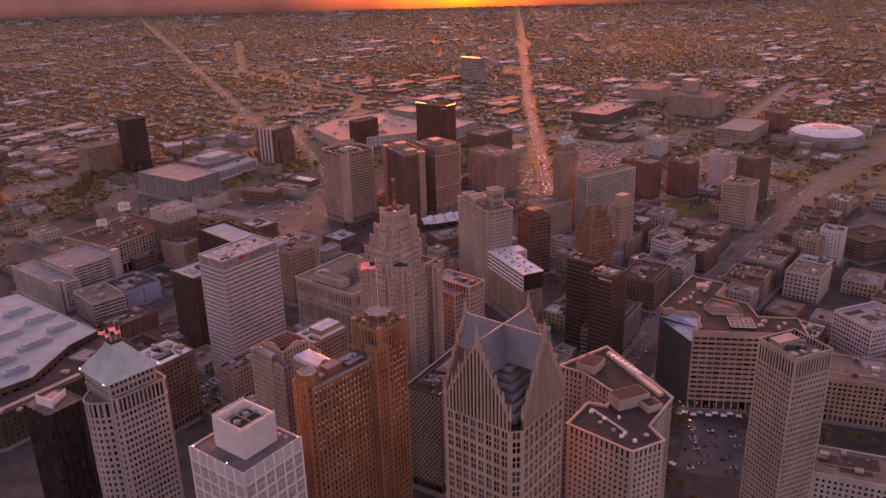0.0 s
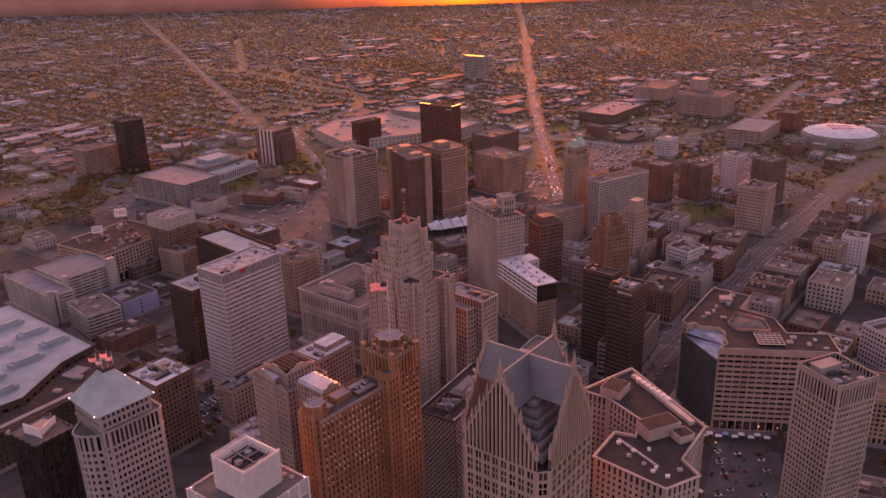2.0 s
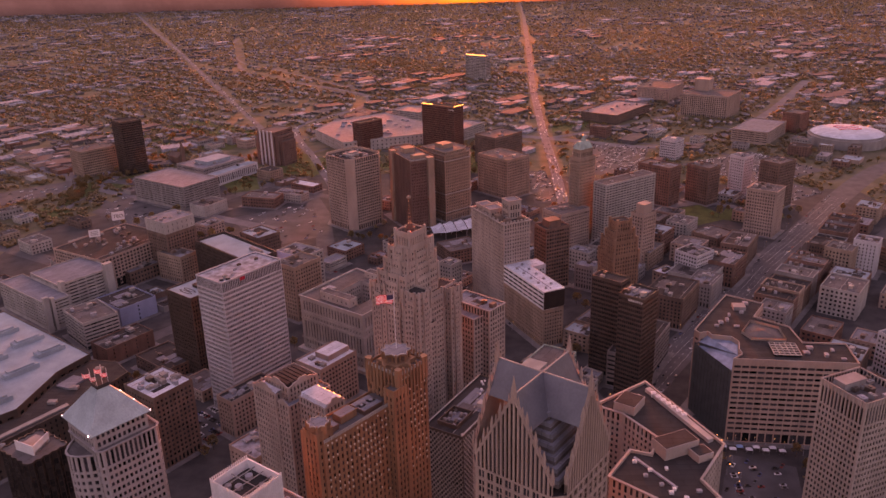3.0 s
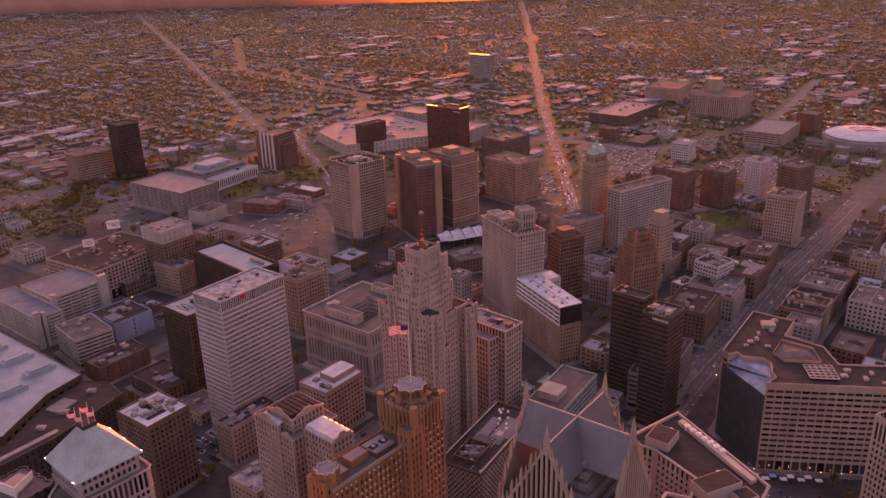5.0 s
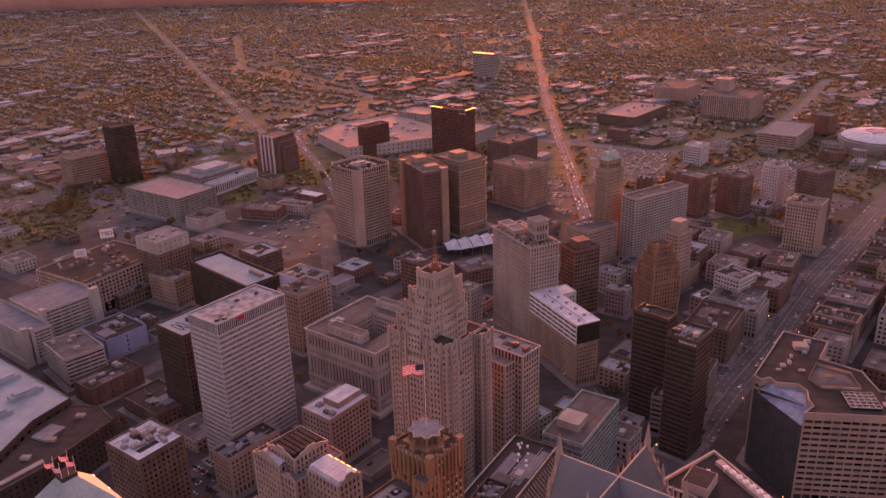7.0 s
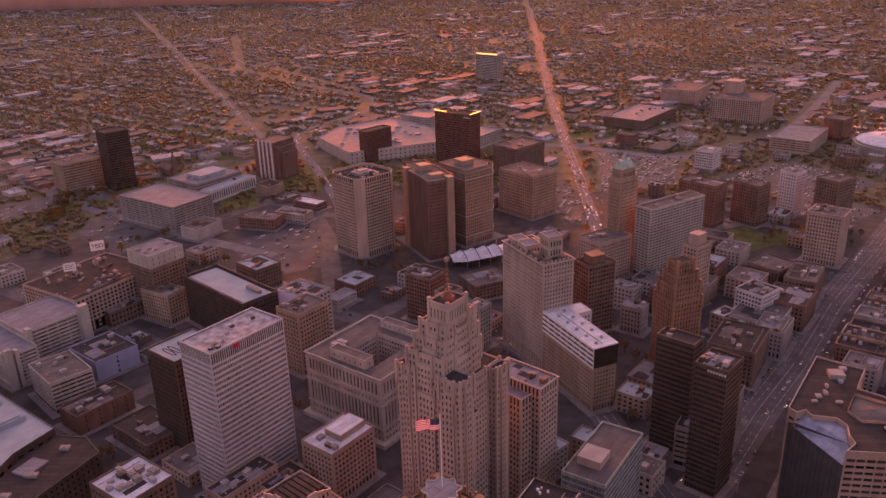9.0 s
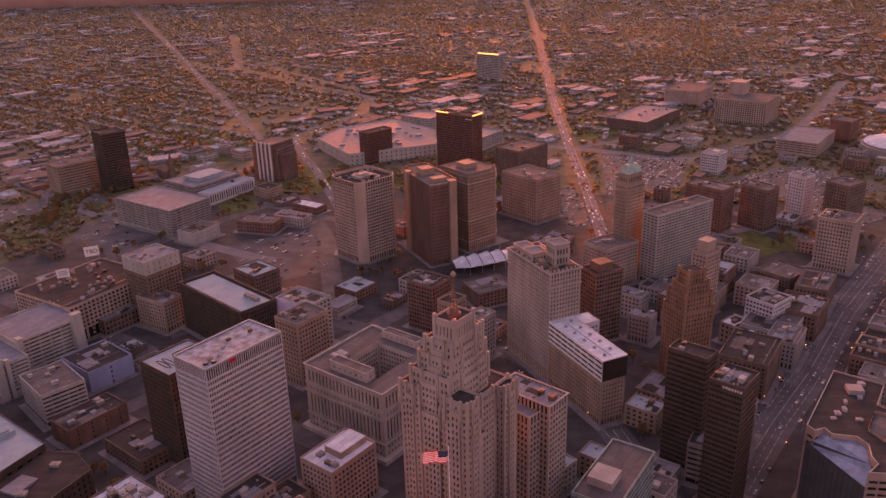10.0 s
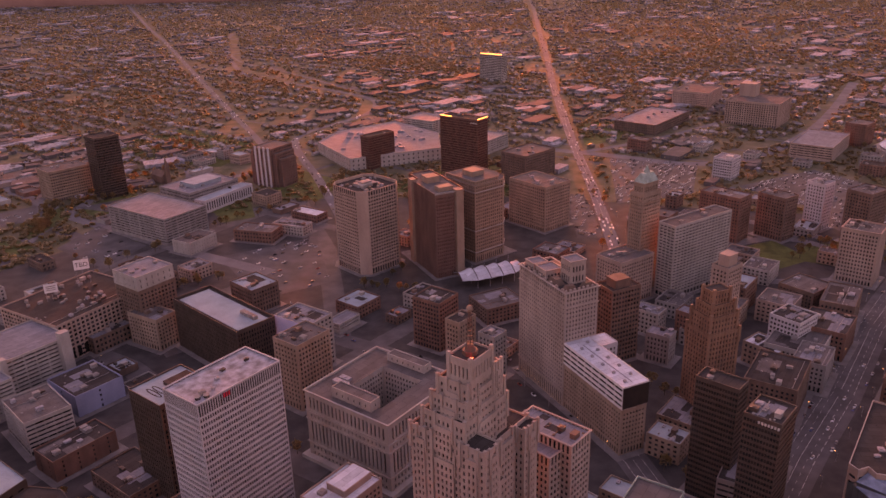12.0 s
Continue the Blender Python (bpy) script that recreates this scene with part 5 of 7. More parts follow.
def angular_office(x, y, turn):
    outer = [(-2, 1.5), (78, 1.5), (78, 30), (49.5, 30), (46.8, 54), (25.6, 69), (37.8, 93), (12.5, 108), (-21, 43.5), (-18, 38), (-12, 41), (-10, 35.5), (3, 34), (6.5, 27), (4.5, 16), (5.4, 9.7)]
    ob = site("angular_office", x, y, turn, "broad angular stone and glass office building with banded windows", foot=outer)
    s = dict(bay=5.4, floor=4.1, ww=0.86, wh=0.5, deep=0.6, edge=0.8, base=9, top=4.0)
    block(ob, outer, 0, 65, s, TAN, GLASS, DARKROOF, 1.0, singles=150)
    infill = Shape()  # the glass hall in the notch, with a sloped top
    ring = [(-1.6, 2.2), (5, 10), (4.2, 16), (6.2, 27), (2.6, 33.6), (-10.2, 35), (-12, 40.6), (-18.2, 37.6), (-20.4, 42)]
    infill.prism(ring, 0.2, 55, top=False)
    z = [54, 58, 60, 62, 62, 62, 62, 58, 54]
    infill.face(*[(*p, h) for p, h in zip(ring, z)])
    hall = part("glass_hall", infill, HALLGLASS, ob, "dark glass hall")
    slope = Shape()
    slope.face(*[(*p, h + 0.15) for p, h in zip(ring, z)])
    part("glass_hall_roof", slope, BLUEGLASS, hall, "sloped bluish glass roof")
    bars = Shape()
    for f in range(1, 12):
        t = f / 12
        px, py = -1.6 + (-20.4 + 1.6) * t, 2.2 + (42 - 2.2) * t
        bars.box(px - 0.08, py - 0.1, 0.2, px + 0.08, py + 0.1, 54.5)
    part("mullion", bars, BLACK, ob)
    light = Shape()
    at = [(20.9, 60.1), (11.1, 41.6), (16.1, 31.3), (39, 30.6), (38.4, 50.1)]
    cx, cy = sum(p[0] for p in at) / 5, sum(p[1] for p in at) / 5
    for i in range(5):
        p, q = at[i], at[(i + 1) % 5]
        light.face((*p, 64.2), (*q, 64.2), (*q, 66.4), (*p, 66.4))
        light.face((*q, 64.2), (*p, 64.2), (*p, 66.4), (*q, 66.4))
    curb = part("atrium_curb", light, PALE, ob)
    dome = Shape()
    inner = [(cx + (px - cx) * 0.95, cy + (py - cy) * 0.95) for px, py in at]
    for i in range(5):
        p, q = inner[(i + 1) % 5], inner[i]
        dome.face((*p, 64.4), (*q, 64.4), (cx, cy, 66.6))
    part("atrium_roof", dome, GRAVEL, curb)
    grid = Shape()
    sk = rect(17.5, 17.5, 26, 9)
    for k in range(6):
        f = 17.5 * k / 5
        grid.box(26 + f - 0.2, 9, 65.2, 26 + f + 0.2, 26.5, 65.8, True)
        grid.box(26, 9 + f - 0.2, 65.2, 43.5, 9 + f + 0.2, 65.8, True)
    part("skylight_frame", grid, PALE, ob)
    pane = Shape()
    pane.prism(sk, 64, 65.3)
    part("skylight", pane, GLASS, ob)
    edge = Shape()
    ins = inset(outer, 0.45)
    for i in range(len(outer)):
        j = (i + 1) % len(outer)
        edge.face((*outer[i], 65.15), (*outer[j], 65.15), (*ins[j], 65.15), (*ins[i], 65.15))
        edge.face((*outer[i], 64.8), (*outer[j], 64.8), (*outer[j], 65.15), (*outer[i], 65.15))
    part("coping", edge, PALE, ob)
    rng = random.Random(5)
    for px, py in ((15, 85), (24, 92), (8, 70), (0, 58), (18, 76), (-4, 52), (60, 12), (66, 20), (70, 8), (10, 52), (48, 15), (52, 22), (5, 62)):
        roof_unit(ob, px, py, 64, rng.uniform(1.5, 4), rng.uniform(1.5, 4), rng.uniform(1, 2))
    hut = Shape()
    hut.box(13, 80, 64, 22, 88, 67)
    part("roof_house", hut, GREY, ob)


angular_office(168.5, 533.5, -6.5)


def chamfered_tower(x, y, turn):
    n, c = 54.0, 8.0
    ring = [(c, 0), (n - c, 0), (n, c), (n, n - c), (n - c, n), (c, n), (0, n - c), (0, c)]
    ob = site("chamfered_office_tower", x, y, turn, "tan concrete office tower with chamfered blank corners", foot=ring)
    s = dict(bay=3.4, floor=3.7, ww=0.68, wh=0.55, deep=0.7, edge=0.8, base=8, top=6, attic=True)
    wall, panes, glass = Shape(), [], Shape()
    for i in range(8):
        facade(wall, panes, ring[i], ring[(i + 1) % 8], 0, 90, dict(s, edge=30) if i % 2 else s)
    ins = inset(ring, 0.8)
    for i in range(8):
        j = (i + 1) % 8
        wall.face((*ring[i], 90), (*ring[j], 90), (*ins[j], 90), (*ins[i], 90))
        wall.face((*ins[i], 90), (*ins[j], 90), (*ins[j], 87), (*ins[i], 87))
    part("wall", wall, TAN, ob)
    for a, u, nn, w, h in panes:
        b, z3 = a + u * w, Vector((0, 0, h))
        glass.face(a, b, b + z3, a + z3)
    part("glazing", glass, GLASS, ob, kind="stuff")
    roof = Shape()
    roof.prism(inset(ring, 0.82), 86, 87)
    part("roof", roof, DARKROOF, ob)
    hut = Shape()
    hut.box(17, 19, 87, 37, 35, 90.0)
    hut.box(21, 23, 90.0, 33, 31, 91.5)
    part("penthouse", hut, GREY, ob)
    roof_clutter(ob, ring, 87, 22, random.Random(8), 1.5, 4)


chamfered_tower(-148.0, 984.0, 45.0)


def grand_hotel(x, y, turn):
    ob = site("grand_hotel", x, y, turn, "tall limestone hotel with small windows and corner roof pavilions", foot=rect(28, 62))
    s = dict(bay=2.7, floor=3.4, ww=0.42, wh=0.55, deep=0.4, edge=1.0, base=12, top=5, attic=True)
    block(ob, rect(28, 62), 0, 92, s, LIMESTONE, GLASS, DARKROOF, 1.6, singles=90)
    for z, o in ((80, 0.7), (14, 0.6), (91.8, 1.1)):
        part("cornice", cornice(rect(28, 62), z, o, 1.4), LIMESTONE, ob)
    for bx, by, ba, bb, z in ((13, 13, 13, 13, 108), (3, 30, 14, 14, 97), (4, 48, 12, 12, 96)):
        block(ob, rect(ba, bb, bx, by), 90, z, dict(OLD, base=0.4, top=3, bay=3, floor=7, wh=0.6), LIMESTONE, GLASS, PALEROOF, 0.9, ledge=0.5)
    for bx, by, ba, bb, z in ((2, 1.5, 9, 6, 95), (17, 1.5, 9, 6, 94.5), (2, 15, 8, 12, 94.5), (19, 30, 7, 26, 94)):  # low brown roofs between the pavilions
        part("low_roof", solid("taper", rect(ba, bb, bx, by), 90.4, rect(ba * 0.6, bb * 0.6, bx + ba * 0.2, by + bb * 0.2), z), BROWN, ob)
    for k in range(16):
        part("merlon", solid("box", -0.2 + 3.75 * (k % 8) * 0.98, -0.15, 91.9, 1.4 + 3.75 * (k % 8) * 0.98, 0.9, 93.6) if k < 8 else solid("box", -0.15, 3 + 7.5 * (k - 8), 91.9, 0.9, 5.2 + 7.5 * (k - 8), 93.6), LIMESTONE, ob)
    for i in range(12):  # small lamps in a row along the foot
        part("wall_lamp", solid("prism", circle(0.1, 6, -0.3, 2 + 5 * i), 4.2, 4.4), LAMPWARM, ob, "small warm lamp")


grand_hotel(23.5, 738.0, 27.0)


def orange_stepped(x, y, turn):
    ob = site("orange_brick_tower", x, y, turn, "stepped orange brick art deco tower with upright ribs", foot=rect(27, 24))
    s = dict(bay=2.6, floor=3.6, ww=0.45, wh=0.6, deep=0.5, edge=1.2, base=7, top=2, spandrel=0.3)
    for bx, by, ba, bb, z0, z1 in ((0, 0, 27, 24, 0, 68), (1.5, 1.5, 24, 21, 67, 80), (3.5, 3.5, 20, 17, 79, 88), (6, 6, 15, 12, 87, 97)):
        block(ob, rect(ba, bb, bx, by), z0, z1, dict(s, base=7 if z0 == 0 else 0.4), TERRACOTTA, GLASS, DARKROOF, 0.8)
    for bx, by, z in ((0, 0, 70), (26, 0, 70), (0, 23, 70), (1.5, 1.5, 82), (24.5, 1.5, 82), (1.5, 21.5, 82), (3.5, 3.5, 90), (22.5, 3.5, 90), (6, 6, 98.5), (20, 6, 98.5), (6, 17, 98.5)):
        part("buttress", solid("box", bx - 0.5, by - 0.5, z - 12, bx + 1.5, by + 1.5, z + 0.4), TERRACOTTA, ob)


orange_stepped(119.0, 716.0, 25.0)


def twin_brown(x, y, turn):
    ob = site("brown_ribbed_tower", x, y, turn, "dark brown ribbed office tower in stepped slabs", foot=rect(34, 82))
    s = dict(bay=2.2, floor=3.8, ww=0.5, wh=0.6, deep=0.6, edge=1.0, base=7, top=4, pier=0.5, pierw=0.6)
    block(ob, [(0, 0), (26, 0), (26, 6), (34, 6), (34, 82), (8, 82), (8, 60), (0, 60)], 0, 90, s, REDBROWN, REDGLASS, GRAVEL, 1.5)
    for bx, by, ba, bb in ((21.5, -3.5, 8.0, 9.0), (-2.5, 52, 6, 9)):
        part("stair_shaft", solid("box", bx, by, 0, bx + ba, by + bb, 91.5), TANBRICK, ob, "flat tan brick shaft")
    for bx, by, ba, bb, h in ((8, 8, 16, 10, 4), (10, 40, 14, 14, 6)):
        sh = Shape()
        sh.box(bx, by, 88, bx + ba, by + bb, 88 + h + 1)
        part("penthouse", sh, TANBRICK, ob)
    edge = Shape()
    edge.prism([(-0.3, -0.3), (26.3, -0.3), (26.3, 0.2), (-0.3, 0.2)], 88.6, 90.3)
    part("coping", edge, PALE, ob)


twin_brown(-74.5, 977.0, 27.0)


def banded_tower(x, y, turn):
    ob = site("brown_stone_tower", x, y, turn, "brown stone tower with arched top windows and a pale crown", foot=rect(52, 58))
    s = dict(bay=3.0, floor=3.8, ww=0.45, wh=0.6, deep=0.5, edge=1.2, base=8, top=4, attic=True)
    block(ob, [(0, 0), (40, 0), (52, 12), (52, 58), (0, 58)], 0, 85, s, TANBRICK, GLASS, GRAVEL, 1.2)
    for z in (78, 36, 12):
        part("cornice", cornice([(0, 0), (40, 0), (52, 12), (52, 58), (0, 58)], z, 0.8, 1.4), PALE, ob)
    block(ob, [(4, 4), (36, 4), (46, 14), (46, 52), (4, 52)], 84, 88, dict(s, base=0.3, top=0.5, attic=False), TANBRICK, GLASS, GRAVEL, 0.6)
    sh = Shape()
    sh.box(14, 20, 87, 30, 36, 93)
    part("penthouse", sh, TANBRICK, ob)


banded_tower(-35.0, 1017.0, 40.0)


def gothic_tower(x, y, turn):
    ob = site("slim_gothic_tower", x, y, turn, "tall slim stone tower with a green copper cap", foot=rect(25, 15))
    s = dict(bay=2.4, floor=3.5, ww=0.45, wh=0.55, deep=0.5, edge=1.0, base=8, top=3)
    block(ob, rect(25, 16), 0, 100, s, BUFF, GLASS, GRAVEL, 0.8)
    part("cornice", cornice(rect(25, 16), 92, 1.0, 1.5), BUFF, ob)
    block(ob, rect(20, 12, 2.5, 2), 99, 109, dict(s, base=0.4, floor=8, wh=0.7), BUFF, GLASS, GRAVEL, 0.5, ledge=0.7)
    cap = Shape()
    cap.taper(rect(20, 12, 2.5, 2), 109, rect(13, 5, 6, 5.5), 117)
    cap.taper(rect(5, 4, 10, 6), 117, rect(0.4, 0.4, 12.3, 7.8), 124)
    part("roof", cap, COPPER, ob, "green copper roof")


gothic_tower(118.0, 933.0, 38.0)

# ---- further buildings of the centre ----
# two closed rows of shop buildings along the broad street, wall to wall
row_rng = random.Random(21)
row_kinds = ((RED, "red brick"), (BUFF, "buff brick"), (BROWN, "brown brick"), (GREY, "grey stone"), (RED, "red brick"), (REDBROWN, "red brown brick"))
for (ax, ay), (bx, by), deep, first_kind in (((251, 732), (341, 853), 34, 0), ((354, 869), (409, 943), 30, 2)):
    length = math.hypot(bx - ax, by - ay)
    turn, at_u, k = math.degrees(math.atan2(by - ay, bx - ax)), 0.0, first_kind
    while at_u < length - 12:
        wide = row_rng.uniform(15, 27)
        mat, word = row_kinds[k % 6]
        px, py = ax + (bx - ax) * at_u / length, ay + (by - ay) * at_u / length
        m = pose(px, py, 0, 0, 0, turn) @ pose(0, -deep, 0)
        tower("shop_building", m.translation.x, m.translation.y, turn, wide, deep, row_rng.uniform(15, 29), dict(OLD, bay=2.8), mat, row_rng.choice((GRAVEL, DARKROOF, DARKROOF)), word + " shop building in a closed street row", units=3, lo=1.2, hi=2.8, ledge=0.5, group="shop rows on the broad street")
        at_u, k = at_u + wide + 0.06, k + 1

tower("stone_club_building", -118.8, 575, 53.5, 38, 27, 38, dict(OLD, bay=3.2, ww=0.55), TAN, BRIGHTROOF, "tan stone club building with a pale roof on two levels", units=4, penthouse=(14, 6, 22, 14, 4, TAN), singles=60)
part("penthouse_roof", solid("box", 14.4, 6.4, 41.1, 35.6, 19.6, 41.25), BRIGHTROOF, bpy.data.objects["stone_club_building"])
tower("white_shop_row", 220, 769, 54, 48, 40, 22, OLD, PALE, GRAVEL, "pale commercial block on a broad street", units=4)
tower("red_shop_row", 253, 797, 54, 40, 36, 25, OLD, RED, DARKROOF, "red brick commercial block with a flat roof", units=4)
tower("brown_shop_row", 282, 846, 58, 48, 28, 25, OLD, BROWN, GRAVEL, "brown brick commercial block with a water tank", units=3)
tower("white_hotel_slab", 400.5, 816.5, 54, 20, 23, 38, dict(OLD, ww=0.3), WHITE, PALEROOF, "plain white slab block with few windows", units=1)
tower("grey_stone_block", 372, 810, 50, 26, 26, 32, OLD, BUFF, GRAVEL, "buff stone block with tall windows", units=2)
tower("brick_car_park", 428, 818, 26, 56, 40, 25, GARAGE, BROWN, DARKROOF, "brown brick car park with a dark roof", units=2)
tower("white_panel_block", 328, 595, 22, 45, 40, 35, OFFICE, WHITE, PALEROOF, "white panelled office block with small windows", units=3)
tower("long_stone_market", 259.5, 518.5, -17, 80, 40, 35, dict(OLD, bay=3.4, ww=0.6), BUFF, GRAVEL, "long buff stone office block with even windows", units=4)
tower("white_side_block", 199, 394.5, -21, 40, 30, 45, OLD, PALE, GRAVEL, "pale stone block with a grey roof", units=3)
tower("brown_corner_block", 180, 707, 58, 49, 36, 30, OLD, BROWN, DARKROOF, "brown brick commercial block with large windows", units=5)
tower("grey_shop_block", 218, 750, 56, 34, 24, 24, OLD, GREY, GRAVEL, "grey commercial block with roof units", units=4)
tower("white_roof_shop", 194, 779, 40, 22, 30, 19, LOW, BUFF, BRIGHTROOF, "low buff block with a bright white roof", units=4)
tower("grey_annex", 114.5, 796, 55, 15, 20, 25, OLD, GREY, PALEROOF, "small grey block with large windows", units=3)
tower("pale_annex", 116.5, 843.5, 50, 16, 24, 22, LOW, PALE, PALEROOF, "small pale block with a light roof", units=2)
tower("brick_annex", 145, 827, 48, 14, 20, 28, OLD, RED, PALEROOF, "small red brick block", group="", units=2)
tower("car_park_building", -98.5, 1594, 55, 55, 66, 25, GARAGE, PALE, PALEROOF, "pale casino car park with open decks", units=0)
tower("car_park_building", -13.5, 1452, 55, 70, 50, 22, GARAGE, PALE, PALEROOF, "pale casino car park with open decks", units=0)
tower("stone_school", 420, 1764, 58, 95, 70, 30, OLD, TAN, GRAVEL, "long stone school building among trees", units=3)
tower("stone_temple", 487, 1590, 55, 80, 90, 42, dict(PIERS, bay=4), TAN, GRAVEL, "massive stone temple with upright ribs", units=0, penthouse=(50, 55, 26, 28, 22, TAN))
tower("long_exhibition_hall", 274.5, 1559.5, 52, 138, 76, 18, LOW, BROWN, PALEROOF, "long low brick hall with a pale roof", units=6)
tower("arena_garage", 489, 1376, 54, 106, 60, 22, GARAGE, TAN, PALEROOF, "tan car park beside an arena", units=0)
tower("brick_apartments", 572.5, 1457, 45, 36, 32, 35, OLD, RED, GRAVEL, "red brick apartment block", units=1)
tower("white_office_cube", 319, 1295, 51, 29, 27, 30, OFFICE, WHITE, PALEROOF, "white office cube with two roof huts", units=0, penthouse=(4, 4, 8, 8, 4, WHITE))
tower("red_works", -266.5, 1084, 75, 27, 49, 14, LOW, RED, GRAVEL, "low red brick works beside a parking lot", units=3)
tower("pale_shed", -235, 1106, 66, 20, 43, 12, LOW, PALE, PALEROOF, "low pale shed beside a lot", units=1)
tower("white_roof_hall", -226.5, 1152, 58, 20, 42, 10, LOW, RED, BRIGHTROOF, "low brick hall with a bright white roof", units=2)
tower("blank_wall_hall", -350.5, 1051, 60, 40, 28, 15, dict(LOW, ww=0.15), PALE, GRAVEL, "low hall with a pale blank wall", units=1)
tower("skylight_block", -243.5, 899, 48, 30, 36, 25, OLD, BROWN, WHITEROOF, "brown brick block with a pale roof light", units=3)
tower("ramp_garage", -157.5, 857, 55, 27, 16, 10, GARAGE, PALE, PALEROOF, "small open car park deck", units=0)
tower("foot_building", -178, 545, 53, 41, 17, 30, OLD, TAN, DARKROOF, "small stone block at the foot of a white tower", units=3)
tower("shallow_stone_block", -150, 556, 53, 28, 20, 24, OLD, BUFF, DARKROOF, "buff stone block with a dark roof", units=2)
tower("white_roof_block", -143, 472, 53, 22, 26, 34, OLD, TAN, MOTTLED, "low stone block with a patched white roof", units=5)
tower("green_glass_pavilion", 38, 530, 58, 58, 26, 48, CURTAIN, COPPER, GRAVEL, "green glass fronted office block with a plain roof", units=0, glassmat=BLUEGLASS, penthouse=(12, 8, 14, 14, 5, PALE))
tower("white_low_roof", 14, 598, 45, 22, 18, 18, LOW, PALE, WHITEROOF, "low pale block with a white roof", units=1)
tower("plaza_building", 84, 602, 55, 22, 16, 8, LOW, PALE, PALEROOF, "small pale plaza building", units=0)
tower("deck_building", -420, 590, 55, 60, 40, 20, GARAGE, GREY, DARKROOF, "grey low deck building", units=0)

# ---- convention and casino roofs, tent and arena ----
def casino():
    ring = [(-280, 1491), (-214, 1382), (-81, 1438), (-87, 1540), (-165, 1632), (-256, 1567)]
    ob = site("casino_hall", 0, 0, 0, "sprawling casino hall with a pale flat roof", "hall", foot=ring)
    block(ob, ring, 0, 19, dict(LOW, bay=8, ww=0.25, floor=7, wh=0.4), PALE, GLASS, PALEROOF, 1.0)
    rng = random.Random(3)
    for _ in range(36):
        roof_unit(ob, rng.uniform(-240, -110), rng.uniform(1440, 1560), 18, rng.uniform(3, 8), rng.uniform(3, 8), rng.uniform(1.5, 3))


casino()


def arena(x, y):
    ob = site("round_arena", x, y, 0, "round sports arena with a white domed roof", "arena", foot=circle(60, 24))
    wall = Shape()
    wall.prism(circle(60, 48), 0, 15)
    wall.prism(circle(56, 48), 15, 18)
    part("wall", wall, GREY, ob)
    roof = Shape()
    rings = [(56, 18), (52, 20), (42, 22.5), (26, 24.5), (12, 25.2)]
    for (r0, z0), (r1, z1) in zip(rings, rings[1:]):
        roof.taper(circle(r0, 48), z0, circle(r1, 48), z1, top=r1 == 12)
    part("roof", roof, BRIGHTROOF, ob, "white domed roof")
    mark = Shape()  # a red emblem on the roof, as plain strokes
    for a, b, w in ((-0.5, 0.4, 3.0), (0.0, 0.7, 2.4), (0.5, 0.9, 2.0)):
        for k in range(8):
            mark.box(-18 + 4.6 * k, 6 * a * 4 + 2 * math.sin(k), 22.0, -14 + 4.6 * k, 6 * a * 4 + w + 2 * math.sin(k), 25.6)
    part("roof_mark", mark, FLAGRED, ob, "plain red roof strokes")


arena(622.0, 1385.0)


def tent():
    """A row of white tensile peaks over a station."""
    ob = thing("tensile_canopy", pose(-21, 972, 0, 0, 0, 25), "white tensile fabric canopy with a row of masts", "canopy")
    cloth, bays, L, Wd = Shape(), 5, 68.0, 32.0
    nx, ny = bays * 8, 10

    def at(u, v):
        """Cloth sags between arched ribs; both long edges are cut in shallow scallops, and the ends sweep out low."""
        f = u * bays % 1.0
        sag = math.sin(math.pi * f)
        end = (2 * u - 1) ** 4
        half = Wd / 2 * (1 - 0.3 * end) - 1.8 * sag
        y = (2 * v - 1) * half
        return ((u - 0.5) * L, y + 5 * end, 5.0 + 11.5 * math.sin(math.pi * (0.12 + 0.76 * v)) * (1 - 0.35 * end) - 2.2 * sag * math.sin(math.pi * v))

    for i in range(nx):
        for j in range(ny):
            cloth.face(at(i / nx, j / ny), at((i + 1) / nx, j / ny), at((i + 1) / nx, (j + 1) / ny), at(i / nx, (j + 1) / ny))
    part("fabric", cloth, BRIGHTROOF, ob, "white tensioned fabric")
    for k in range(bays + 1):
        u, rib = k / bays - (0.0005 if k == bays else 0.0), Shape()
        pts = [Vector(at(min(u, 0.9999), j / 12)) + Vector((0, 0, 0.35)) for j in range(13)]
        for p0, p1 in zip(pts, pts[1:]):
            for ex, ez, fx2, fz in ((-0.3, 0, 0.3, 0), (0.3, 0, 0.3, 0.5), (0.3, 0.5, -0.3, 0.5), (-0.3, 0.5, -0.3, 0)):
                rib.face(p0 + Vector((ex, 0, ez)), p1 + Vector((ex, 0, ez)), p1 + Vector((fx2, 0, fz)), p0 + Vector((fx2, 0, fz)))
        part("rib", rib, BROWNMETAL, ob, "dark arched rib")
        if 0 < k < bays:
            px = (u - 0.5) * L
            mast = Shape()
            mast.taper(circle(0.4, 8, px, 2), 0, circle(0.2, 8, px + 2.5, 5), 21)
            for sy in (-1, 1):
                mast.taper(circle(0.35, 6, px, sy * 13), 0, circle(0.25, 6, px, sy * 13), 7)
            part("mast", mast, STEEL, ob)


tent()

